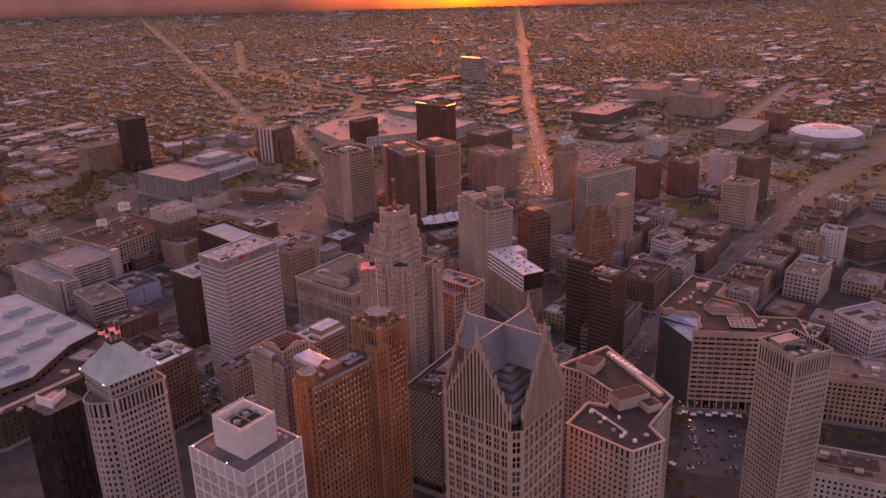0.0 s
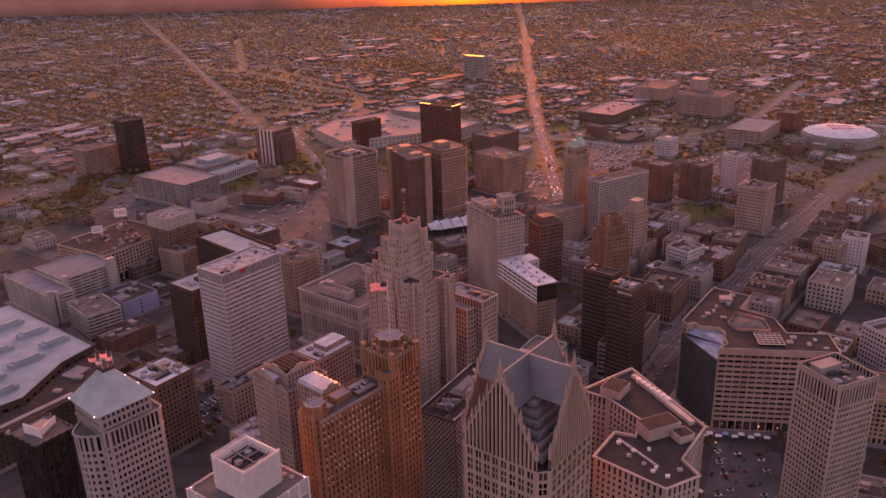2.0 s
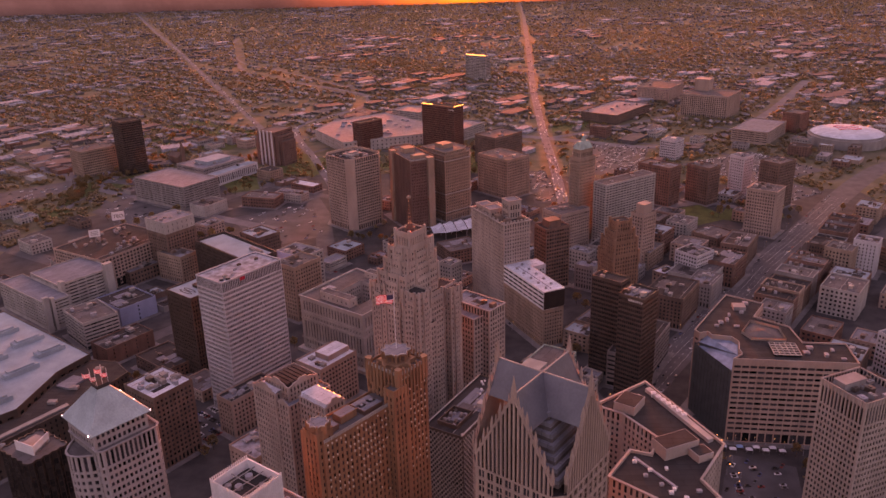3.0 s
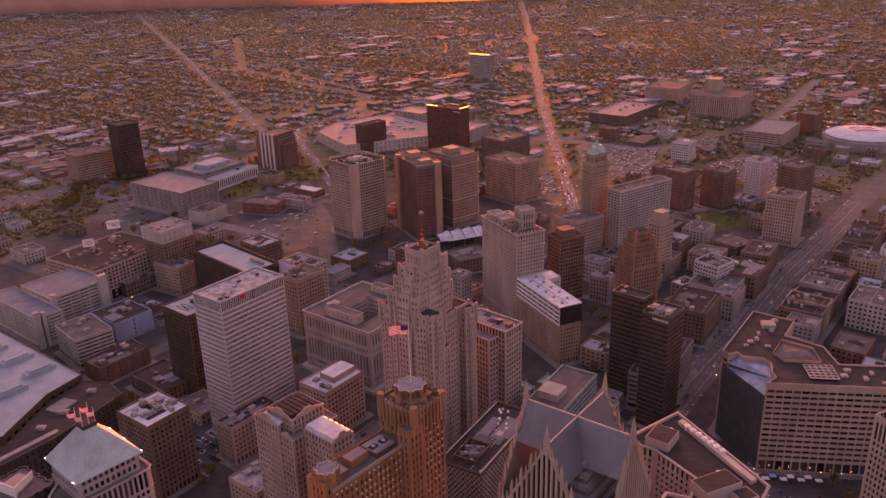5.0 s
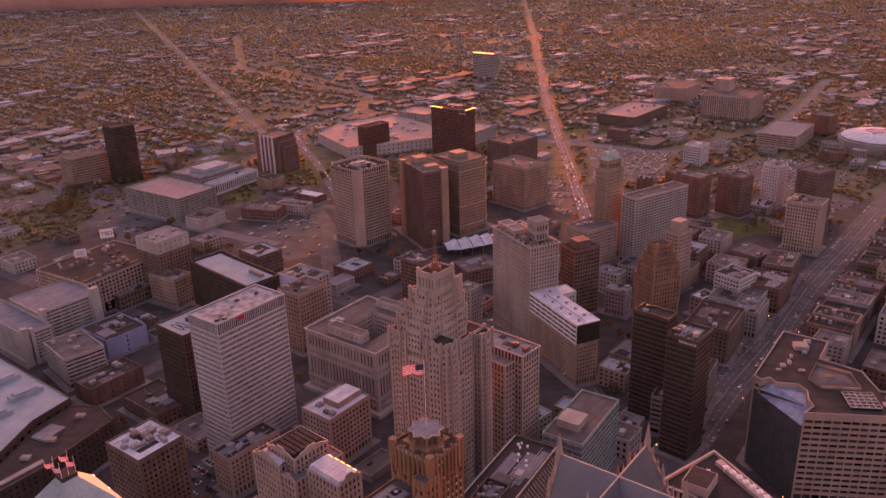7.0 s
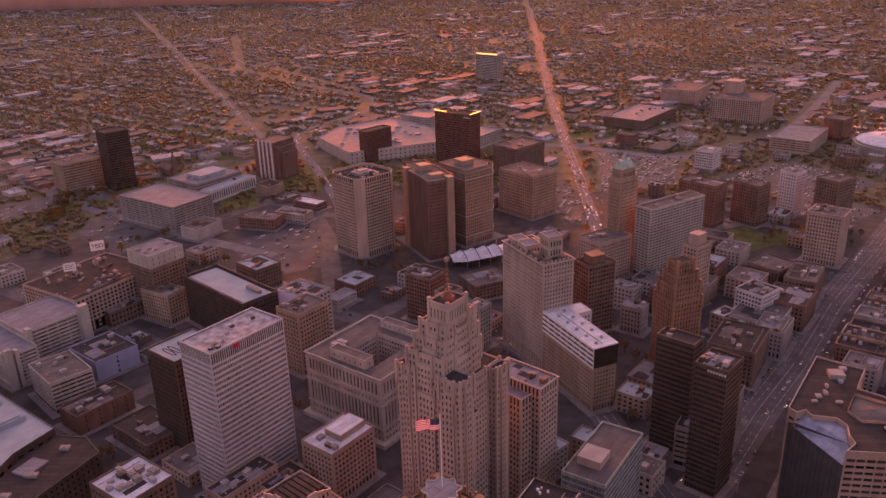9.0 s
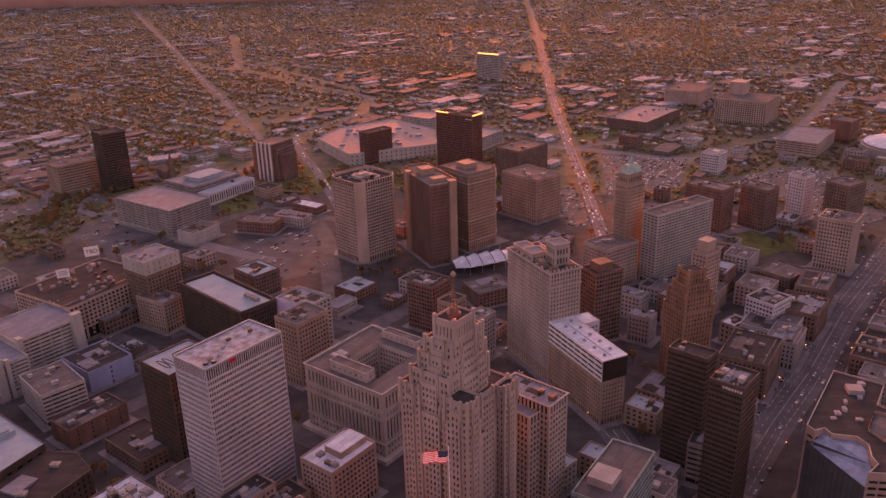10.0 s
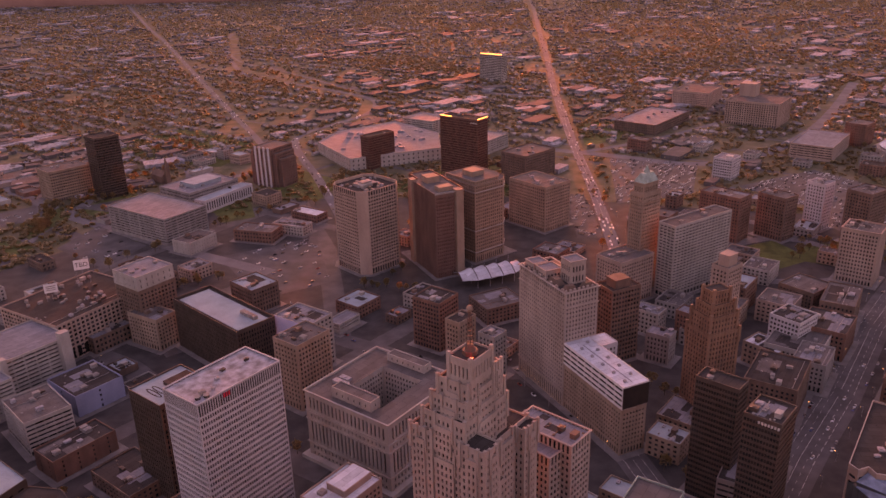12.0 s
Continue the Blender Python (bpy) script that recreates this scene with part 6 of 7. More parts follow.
church = site("brick_church", -478, 1330, 50, "brown brick church with a pointed steeple", "church", foot=rect(14, 30))
nave = Shape()
nave.prism(rect(14, 30), 0, 11)
nave.v += [(0, 0, 11), (14, 0, 11), (7, 0, 18), (0, 30, 11), (14, 30, 11), (7, 30, 18)]
k = len(nave.v) - 6
nave.f += [(k, k + 1, k + 2), (k + 1, k + 4, k + 5, k + 2), (k + 4, k + 3, k + 5), (k + 3, k, k + 2, k + 5)]
part("nave", nave, BROWN, church)
steeple = Shape()
steeple.prism(rect(6, 6, 4, -6), 0, 20)
steeple.taper(rect(6.6, 6.6, 3.7, -6.3), 20, rect(0.3, 0.3, 6.9, -3.1), 40)
part("steeple", steeple, BROWN, church)

# signs on roofs and walls
def sign_board(x, y, z, turn, w, h, text, label):
    ob = thing("roof_sign", pose(x, y, 0, 0, 0, turn), label, "sign")
    s = Shape()
    s.box(-w / 2, 0, z, w / 2, 0.4, z + h, True)
    part("panel", s, WHITEPAINT, ob)
    legs = Shape()
    for a in (-0.4, 0.0, 0.4):
        legs.box(a * w - 0.12, 0.1, z - 14, a * w + 0.12, 0.35, z)
    part("post", legs, STEEL, ob)
    if text:
        cu = bpy.data.curves.new("lettering", "FONT")
        cu.body, cu.size, cu.extrude, cu.align_x = text, h * 0.62, 0.03, "CENTER"
        let = new("lettering", cu)
        let.parent = ob
        let.matrix_local = pose(0, -0.04, z + h * 0.28, 90, 0, 0)
        let.data.materials.append(DARKROOF)
    else:
        bars = Shape()
        for k in range(3):
            bars.box(-w * 0.35, -0.05, z + h * (0.25 + 0.22 * k), w * 0.35, 0, z + h * (0.34 + 0.22 * k), True)
        part("print_bar", bars, GREY, ob)
    return ob


sign_board(-396, 897, 50, 25, 13, 9.5, "TBD", "white rooftop sign board with black lettering TBD")
sign_board(-409, 862, 43, 25, 11, 8, "", "blank white rooftop billboard")
bars211 = thing("wall_sign", pose(-178.0, 575.2, 0, 0, 0, 54), "dark red figure bars on a white parapet", "sign")
plate = Shape()
for k in range(3):
    plate.box(9 + 1.6 * k, -0.62, 107.2, 10.1 + 1.6 * k, -0.5, 109.8, True)
part("figure_bar", plate, FLAGRED, bars211)
for px, py in ((5, 6), (9, 4)):
    wx, wy = world_point(-182, 569.5, 54, px, py)
    tank = thing("roof_tank", pose(wx, wy, 109.8), "round dark roof tank on a white tower", "tank", "roof tanks")
    part("drum", solid("prism", circle(1.5, 14), 0, 1.4), DARKROOF, tank)
    part("rim", solid("prism", circle(1.65, 14), 1.4, 1.6), GREY, tank)
for x, y, z, turn, w, mat, lab in ((-26, 1325, 79, -37, 0, LAMPWHITE, "lit white name strip at the top of a dark tower"), (115, 579, 85, -40, 0, LAMPWHITE, "lit white name strip on a dark tower")):
    nm = thing("name_strip", pose(x, y, 0, 0, 0, turn), lab, "sign")
    st = Shape()
    for k in range(7):
        st.box(-12 + 1.7 * k, -0.4, z, -10.9 + 1.7 * k, -0.15, z + (1.6 if "dark tower" in lab else 1.2), True)
    part("letter_bar", st, PAINTLINE, nm)
EDGEGLOW = glowing("roof_edge_glow", (1.0, 0.5, 0.15), 0.35)
# sun glint on the tower's roof edge, added as an emissive strip
edge = thing("roof_edge_light", pose(-26, 1325, 0, 0, 0, 53), "yellow sun glint along a tower's roof edge, as a glowing strip", "light")
st = Shape()
st.box(0, -0.4, 85.05, 24, 0.3, 86.0, True)
st.box(-0.4, 44, 85.05, 0.3, 66, 86.0, True)
part("light_strip", st, EDGEGLOW, edge)
edge = thing("roof_edge_light", pose(45, 2110, 0, 0, 0, 53), "glowing strip along a far hotel roof edge", "light")
st = Shape()
st.box(-0.4, 0, 60.05, 0.4, 60, 61.6, True)
part("light_strip", st, EDGEGLOW, edge)

# ---- streets, lots and lawns ----
CENTRE = [(-520, 180), (420, 180), (560, 700), (520, 1120), (250, 1180), (60, 1240), (-240, 1250), (-420, 1180), (-560, 1000)]
sheet("road", CENTRE, -0.15, ASPHALT, "dark asphalt streets of the city centre", "road")
ribbon("avenue_left", [(-2042, 5167), (-1356, 3657), (-1062, 3038), (-762, 2377), (-602, 2027), (-471, 1741), (-407, 1602), (-330, 1420)], 12, 0.05, ROADPALE, "long straight avenue running to the horizon")
ribbon("avenue_right", [(320, 5100), (291, 4277), (217, 3024), (186, 2488), (157, 2041), (142, 1731), (132, 1467), (128, 1274), (123, 1161), (118, 1030)], 15, 0.05, ROADPALE, "broad straight avenue running to the horizon")
ribbon("freeway", [(-180, 1090), (-202, 1179), (-237, 1284), (-262, 1360), (-295, 1446), (-322, 1524), (-335, 1578), (-324, 1639), (-286, 1698), (-240, 1771), (-223, 1848), (-241, 1937), (-322, 2028), (-415, 2114), (-572, 2258), (-642, 2389), (-735, 2640), (-821, 2918), (-874, 3216)], 13, 0.1, ROADPALE, "curving pale concrete freeway")
ribbon("slip_road", [(-240, 1771), (-176, 1820), (-108, 1859), (-49, 1915), (-3, 1830), (12, 1745)], 7, 0.15, ROADPALE, "curved freeway slip road")
ribbon("slip_road", [(-1030, 3145), (-885, 2930), (-785, 2774), (-666, 2516), (-559, 2396), (-401, 2192), (-269, 2022), (-192, 2027), (-113, 2003)], 8, 0.2, ROADPALE, "long freeway slip road")
ribbon("slip_road", [(6, 1719), (44, 1619), (88, 1549), (132, 1505)], 7, 0.15, ROADPALE, "short freeway slip road")
for k, pts in enumerate(([(-760, 2620), (-700, 2760), (-760, 2900), (-860, 2860), (-880, 2760), (-800, 2680)], [(-900, 3000), (-800, 3080), (-780, 3200), (-860, 3260), (-950, 3180)], [(-300, 2060), (-240, 2120), (-120, 2120), (0, 2060), (120, 2040)], [(-260, 1980), (-150, 1940), (-60, 2000), (40, 1960), (160, 1900)])):
    ribbon("slip_road", pts, 12, 0.22 + 0.03 * k, ROADPALE, "looping freeway slip road")
ribbon("cross_street", [(131, 1459), (206, 1499), (292, 1552), (391, 1632), (560, 1760)], 13, 0.06, ROADPALE, "cross street with a bridge over a freeway")
ribbon("sunken_freeway", [(60, 1500), (180, 1440), (289, 1384), (383, 1410), (523, 1552), (644, 1731), (800, 2000)], 20, 0.08, ROADPALE, "sunken freeway round the centre")
ribbon("broad_street", [(900, 1560), (685, 1301), (580, 1202), (484, 1088), (394, 970), (303, 855), (229, 747), (173, 674), (125, 605), (60, 500)], 30, -0.05, ROADMID, "broad main street with parked cars")
ribbon("side_street", [(-330, 1420), (-200, 1060), (-157, 850), (-60, 790), (0, 787), (27, 745), (46, 708), (63, 672), (90, 560)], 22, -0.06, ROADMID, "side street between office towers", smooth=False)
ribbon("side_street", [(-620, 985), (-488, 905), (-391, 846), (-325, 805), (-235, 720), (-140, 660)], 20, -0.07, ROADMID, "side street beside a stone hall", smooth=False)
for k, (a, b, w) in enumerate((((-560, 1160), (-380, 1010), 18), ((-440, 1010), (-300, 1200), 18), ((-300, 1200), (-180, 1120), 16), ((-620, 1330), (-300, 1200), 18), ((-560, 1100), (-640, 1300), 16), ((-290, 960), (-160, 860), 18), ((-230, 700), (-60, 920), 18), ((-350, 640), (-210, 820), 16), ((140, 940), (330, 830), 16), ((-120, 1130), (110, 1020), 22))):
    ribbon("side_street", [a, b], w, -0.08 - 0.008 * k, ROADMID, "plain side street", smooth=False)
sheet("lawn", [(-388, 1235), (-341, 1274), (-309, 1179), (-344, 1160)], 0.1, GRASS, "triangular green lawn", "lawn")
sheet("lawn", [(236, 1042), (295, 1067), (317, 1012), (247, 973)], 0.1, GRASS, "half round park lawn", "lawn")
sheet("lawn", [(160, 1654), (296, 1715), (278, 1575), (150, 1503)], 0.04, GRASS, "rough green field beside an avenue", "lawn")
sheet("lawn", [(-552, 1214), (-537, 1268), (-514, 1311), (-496, 1283), (-508, 1189)], 0.06, GRASS, "green strip beside a road", "lawn")
sheet("lawn", [(-599, 1152), (-583, 1239), (-550, 1191), (-564, 1111)], 0.07, GRASS, "green verge with bushes", "lawn")
sheet("lawn", [(-620, 1100), (-578, 1112), (-543, 1083), (-559, 1049)], 0.08, GRASS, "green verge beside a street", "lawn")
sheet("lawn", [(-505, 1110), (-480, 1180), (-418, 1120), (-440, 1085)], 0.0, GRASS, "grass round a parking lot", "lawn")
sheet("lawn", [(-700, 1500), (-420, 1420), (-380, 1560), (-560, 1700)], -0.1, GRASS, "wooded green ground", "lawn")
sheet("lawn", [(-160, 1290), (-60, 1230), (60, 1260), (60, 1420), (-100, 1360)], -0.1, GRASS, "green ground round office towers", "lawn")
sheet("lawn", [(330, 1060), (300, 1010), (345, 985), (385, 1010), (375, 1050)], 0.05, GRASS, "small green park", "lawn")
ribbon("side_street", [(-720, 1337), (-635, 1266), (-546, 1191), (-419, 1104), (-360, 1065), (-250, 1000)], 17, 0.03, ROADPALE, "pale street past a car park", smooth=False)
ribbon("side_street", [(-625, 1331), (-560, 1274), (-559, 1203), (-562, 1120), (-556, 1032)], 14, 0.04, ROADPALE, "pale street between verges")
ribbon("side_street", [(-470, 1420), (-440, 1330), (-300, 1420)], 14, 0.045, ROADPALE, "pale street past offices", smooth=False)
ribbon("side_street", [(215, 1040), (300, 1075), (350, 1030), (320, 960), (230, 960)], 13, 0.11, ROADPALE, "curved street round a park")
ribbon("side_street", [(150, 1150), (270, 1150), (350, 1075)], 14, 0.05, ROADPALE, "pale street beside towers", smooth=False)
sheet("lawn", [(-330, 1280), (-240, 1240), (-215, 1330), (-300, 1400)], 0.02, GRASS, "green freeway verge", "lawn")
LOTS = [[(-317, 1047), (-219, 1104), (-183, 972), (-227, 946), (-283, 991)], [(-517, 1082), (-499, 1157), (-413, 1086), (-438, 1020)], [(176, 1427), (298, 1383), (253, 1239), (148, 1207)],
        [(86, 1249), (112, 1249), (112, 1085), (82, 1088)], [(320, 1270), (450, 1340), (520, 1220), (400, 1150)], [(-330, 870), (-270, 930), (-250, 860), (-300, 820)], [(-560, 1230), (-420, 1330), (-380, 1290), (-480, 1200)],
        [(-290, 760), (-262, 790), (-232, 700), (-262, 668)], [(140, 458), (165, 520), (205, 505), (190, 445)], [(-230, 560), (-205, 590), (-185, 545), (-205, 520)], [(360, 1130), (440, 1180), (470, 1110), (400, 1060)],
        [(420, 900), (520, 1000), (560, 900), (470, 830)], [(-700, 1180), (-620, 1240), (-600, 1180), (-660, 1120)]]
for k, ring in enumerate(LOTS):
    sheet("parking_lot", ring, 0.0263 + 0.01 * k, LOT, "grey asphalt parking lot with rows of cars", "parking lot")

# pavements: a raised slab with kerbs round each building
for k, ring in enumerate(FOOTPRINTS):
    if max(p[1] for p in ring) < 1260 and len(ring) < 20:
        s = Shape()
        s.prism(inset(ring, -4.5), -0.3, 0.12 + 0.002 * k)
        tagged(new("pavement", s.mesh("pavement", PAVING)), "raised concrete pavement with kerbs", "pavement", kind="structure")


# ---- painted lane marks ----
def lane_marks(name, pts, offsets, z):
    s = Shape()
    for (ax, ay), (bx, by) in zip(pts, pts[1:]):
        L = math.hypot(bx - ax, by - ay)
        dx, dy = (bx - ax) / L, (by - ay) / L
        for o, dash, gap in offsets:
            t = 0.0
            while t + dash < L:
                p, q = (ax + dx * t - dy * o, ay + dy * t + dx * o), (ax + dx * (t + dash) - dy * o, ay + dy * (t + dash) + dx * o)
                s.face((p[0] + dy * 0.12, p[1] - dx * 0.12, z), (q[0] + dy * 0.12, q[1] - dx * 0.12, z), (q[0] - dy * 0.12, q[1] + dx * 0.12, z), (p[0] - dy * 0.12, p[1] + dx * 0.12, z))
                t += dash + gap
    tagged(new(name, s.mesh(name, PAINTLINE)), "white painted lane marks on asphalt", "road marks", kind="stuff")


lane_marks("lane_marks", [(484, 1088), (394, 970), (303, 855), (229, 747), (173, 674), (125, 605)], ((-9, 6, 3), (-4.5, 3, 6), (0, 14, 1), (4.5, 3, 6), (9, 6, 3)), -0.03)
lane_marks("lane_marks", [(0, 787), (27, 745), (46, 708), (63, 672), (90, 560)], ((-6, 8, 2), (0, 12, 2), (6, 8, 2)), -0.04)
lane_marks("lane_marks", [(157, 2041), (142, 1731), (132, 1467), (128, 1274), (123, 1161)], ((-6, 10, 6), (0, 20, 3), (6, 10, 6)), 0.09)

# ---- the low city round the centre ----
def inside(x, y, ring):
    hit = False
    for i in range(len(ring)):
        (ax, ay), (bx, by) = ring[i - 1], ring[i]
        if (ay > y) != (by > y) and x < (bx - ax) * (y - ay) / (by - ay) + ax:
            hit = not hit
    return hit


LINES = [([(-2042, 5167), (-762, 2377), (-407, 1602), (-330, 1420)], 14), ([(320, 5100), (217, 3024), (157, 2041), (132, 1467), (118, 1030)], 14),
         ([(-202, 1179), (-262, 1360), (-335, 1578), (-240, 1771), (-241, 1937), (-415, 2114), (-642, 2389), (-874, 3216)], 15), ([(-559, 2396), (-269, 2022), (-113, 2003), (160, 1900)], 13),
         ([(131, 1459), (391, 1632)], 13), ([(60, 1500), (289, 1384), (523, 1552), (800, 2000)], 15), ([(900, 1560), (484, 1088), (229, 747), (125, 605)], 24)]


def near_line(x, y, more=0.0):
    for pts, w in LINES:
        for (ax, ay), (bx, by) in zip(pts, pts[1:]):
            dx, dy = bx - ax, by - ay
            t = max(0, min(1, ((x - ax) * dx + (y - ay) * dy) / (dx * dx + dy * dy)))
            if math.hypot(x - ax - dx * t, y - ay - dy * t) < w + more:
                return True
    return False


BOXES = [(min(p[0] for p in r), max(p[0] for p in r), min(p[1] for p in r), max(p[1] for p in r), r) for r in FOOTPRINTS + LOTS]


def taken(x, y, margin):
    for x0, x1, y0, y1, r in BOXES:
        if x0 - margin < x < x1 + margin and y0 - margin < y < y1 + margin:
            for ox, oy in ((0, 0), (margin, 0), (-margin, 0), (0, margin), (0, -margin)):
                if inside(x + ox, y + oy, r):
                    return True
    return False


rng = random.Random(11)
fill_mats = [BUFF, BROWN, RED, GREY, PALE, TAN]
fill_words = {BUFF.name: "buff brick", BROWN.name: "brown brick", RED.name: "red brick", GREY.name: "grey concrete", PALE.name: "pale concrete", TAN.name: "tan stone"}
roof_mats = [GRAVEL, GRAVEL, DARKROOF, PALEROOF, WHITEROOF]
count = 0
c53, s53 = math.cos(radians(53)), math.sin(radians(53))
for i in range(-40, 60):
    for j in range(-40, 60):
        u, v = i * 40 + rng.uniform(-6, 6), j * 40 + rng.uniform(-6, 6)
        x, y = c53 * u - s53 * v, 900 + s53 * u + c53 * v
        keep, hgt, a, b = rng.random(), rng.random(), rng.uniform(14, 32), rng.uniform(14, 32)
        wm, rm = rng.choice(fill_mats), rng.choice(roof_mats)
        if not (560 < y < 1500 and abs(x) < 0.62 * y + 60) or count > 230:
            continue
        dense = 0.75 if x > 140 and y < 1000 else (0.5 if x > 0 else 0.3)
        built_up = x > 140 and y < 1000
        if built_up:
            a, b = a + 8, b + 8
        if keep > dense or taken(x, y, 17 if built_up else 22) or near_line(x, y, 14 if built_up else 16):
            continue
        count += 1
        h = 6 + 14 * hgt ** 2 + (8 if x > 140 and y < 1000 else 0)
        m = pose(x, y, 0, 0, 0, 53) @ pose(-a / 2, -b / 2, 0)
        FOOTPRINTS.append([tuple((m @ Vector((*p, 0))).xy) for p in rect(a, b)])
        tower("low_building", m.translation.x, m.translation.y, 53, a, b, h, LOW, wm, rm, "low " + fill_words[wm.name] + " building with a flat roof", units=rng.choice((1, 2, 3)), lo=1.5, hi=3.5, group="low buildings round the centre")
        FOOTPRINTS.pop()
BOXES = [(min(p[0] for p in r), max(p[0] for p in r), min(p[1] for p in r), max(p[1] for p in r), r) for r in FOOTPRINTS + LOTS]

# ---- far suburbs: roofs, houses and trees too many to count ----
def joined(name, verts, faces, mat, label, category):
    me = bpy.data.meshes.new(name)
    me.from_pydata(verts, [], faces)
    me.materials.append(mat)
    return tagged(new(name, me), label, category, kind="stuff")


nr = np.random.RandomState(7)
ico = bmesh.new()
bmesh.ops.create_icosphere(ico, subdivisions=1, radius=1.0)
ICO_V = np.array([v.co[:] for v in ico.verts])
ICO_F = np.array([[v.index for v in f.verts] for f in ico.faces])
ico.free()


def crowns(spots, sizes, seed):
    """Uneven small crowns at the spots, three lobes each."""
    r = np.random.RandomState(seed)
    verts, faces, k = [], [], 0
    for (x, y), s in zip(spots, sizes):
        for lobe in range(3 if y < 1900 else 2 if y < 2500 else 1):
            v = ICO_V * r.uniform(0.5, 1.3, (len(ICO_V), 1)) * np.array([s, s, s * r.uniform(0.5, 0.85)]) * (0.75 if y < 1900 else 1.0)
            v = v + np.array([x + r.uniform(-0.6, 0.6) * s, y + r.uniform(-0.6, 0.6) * s, s * r.uniform(0.45, 0.75)])
            verts.append(v)
            faces.append(ICO_F + k)
            k += len(v)
    return np.concatenate(verts).tolist(), np.concatenate(faces).tolist()


def patch(x, y, scale, off):
    return noise.noise(Vector((x / scale, y / scale, off)))


spots, sizes = [], []
while len(spots) < 56000:
    y = 850 + 3950 * nr.rand() ** 1.1
    x = (nr.rand() * 2 - 1) * (0.62 * y + 120)
    if patch(x, y, 260, 1.0) + 0.6 * patch(x, y, 70, 5.0) < -0.42 + 0.15 * nr.rand() or near_line(x, y) or (y < 1700 and taken(x, y, 8)) or (y < 1260 and inside(x, y, CENTRE)):
        continue
    spots.append((x, y))
    sizes.append(nr.uniform(1.9, 4.3) * (1 + max(0, y - 2500) / 7000))
v, f = crowns(spots, sizes, 3)
joined("far_trees", v, f, LEAF, "dark green tree crowns over the suburbs", "trees")

houses = {"a": ([], []), "b": ([], []), "c": ([], [])}
flat = {"w": ([], []), "g": ([], []), "d": ([], [])}


def add_house(store, x, y, a, b, h, r, turn):
    V, F = store
    k = len(V)
    c, s = math.cos(turn), math.sin(turn)
    for px, py, pz in ((-a, -b, 0), (a, -b, 0), (a, b, 0), (-a, b, 0), (-a, -b, h), (a, -b, h), (a, b, h), (-a, b, h), (-a, 0, h + r), (a, 0, h + r)):
        V.append((x + c * px - s * py, y + s * px + c * py, pz))
    F.extend([(k, k + 1, k + 5, k + 4), (k + 2, k + 3, k + 7, k + 6), (k + 1, k + 2, k + 6, k + 9, k + 5), (k + 3, k, k + 4, k + 8, k + 7), (k + 4, k + 5, k + 9, k + 8), (k + 6, k + 7, k + 8, k + 9)])


def add_flat(store, x, y, a, b, h, turn):
    V, F = store
    k = len(V)
    c, s = math.cos(turn), math.sin(turn)
    for pz in (0, h):
        for px, py in ((-a, -b), (a, -b), (a, b), (-a, b)):
            V.append((x + c * px - s * py, y + s * px + c * py, pz))
    F.extend([(k, k + 1, k + 5, k + 4), (k + 1, k + 2, k + 6, k + 5), (k + 2, k + 3, k + 7, k + 6), (k + 3, k, k + 4, k + 7), (k + 4, k + 5, k + 6, k + 7)])


n = 0
while n < 8000:
    y = 1450 + 3350 * nr.rand() ** 1.1
    x = (nr.rand() * 2 - 1) * (0.62 * y + 120)
    u, w = c53 * x + s53 * y, -s53 * x + c53 * y
    u = round(u / 46) * 46 + nr.uniform(-4, 4)
    x, y = c53 * u - s53 * w, s53 * u + c53 * w
    if near_line(x, y) or (y < 1800 and taken(x, y, 8)) or patch(x, y, 260, 1.0) > 0.35:
        continue
    n += 1
    add_house(houses["abc"[nr.randint(3)]], x, y, nr.uniform(3.6, 6.2), nr.uniform(3.2, 4.5), nr.uniform(2.6, 4.2), nr.uniform(1.3, 2.6), radians(53 if nr.rand() < 0.7 else 143))
n = 0
while n < 2600:
    y = 1250 + 3540 * nr.rand()
    x = (nr.rand() * 2 - 1) * (0.62 * y + 120)
    if near_line(x, y, 14) or (y < 1800 and taken(x, y, 20)) or patch(x, y, 420, 9.0) < 0.02:
        continue
    n += 1
    big = nr.rand() ** 3
    add_flat(flat["wgd"[nr.randint(3)]], x, y, 4 + 30 * big, 3 + 14 * big, nr.uniform(3, 7), radians(53 if nr.rand() < 0.8 else 26))
SHINGLE = [material("shingle_" + w, c, 0.6, 0.25, 8, 1.0, bump=0.1, gloss=0.7, each=0.4) for w, c in (("grey", (0.26, 0.225, 0.215)), ("brown", (0.22, 0.15, 0.12)), ("dark", (0.17, 0.135, 0.13)))]
for key, mat, lab in (("a", SHINGLE[0], "small houses with grey roofs"), ("b", SHINGLE[1], "small houses with brown roofs"), ("c", SHINGLE[2], "small houses with weathered dark roofs")):
    joined("far_houses", *houses[key], mat, lab + " in long rows", "houses")
for key, mat, lab in (("w", MOTTLED, "low white roofed sheds and works"), ("g", GRAVEL, "low pale roofed sheds and shops"), ("d", GRAVEL, "low grey roofed sheds and shops")):
    joined("far_sheds", *flat[key], mat, lab + " in the suburbs", "sheds")

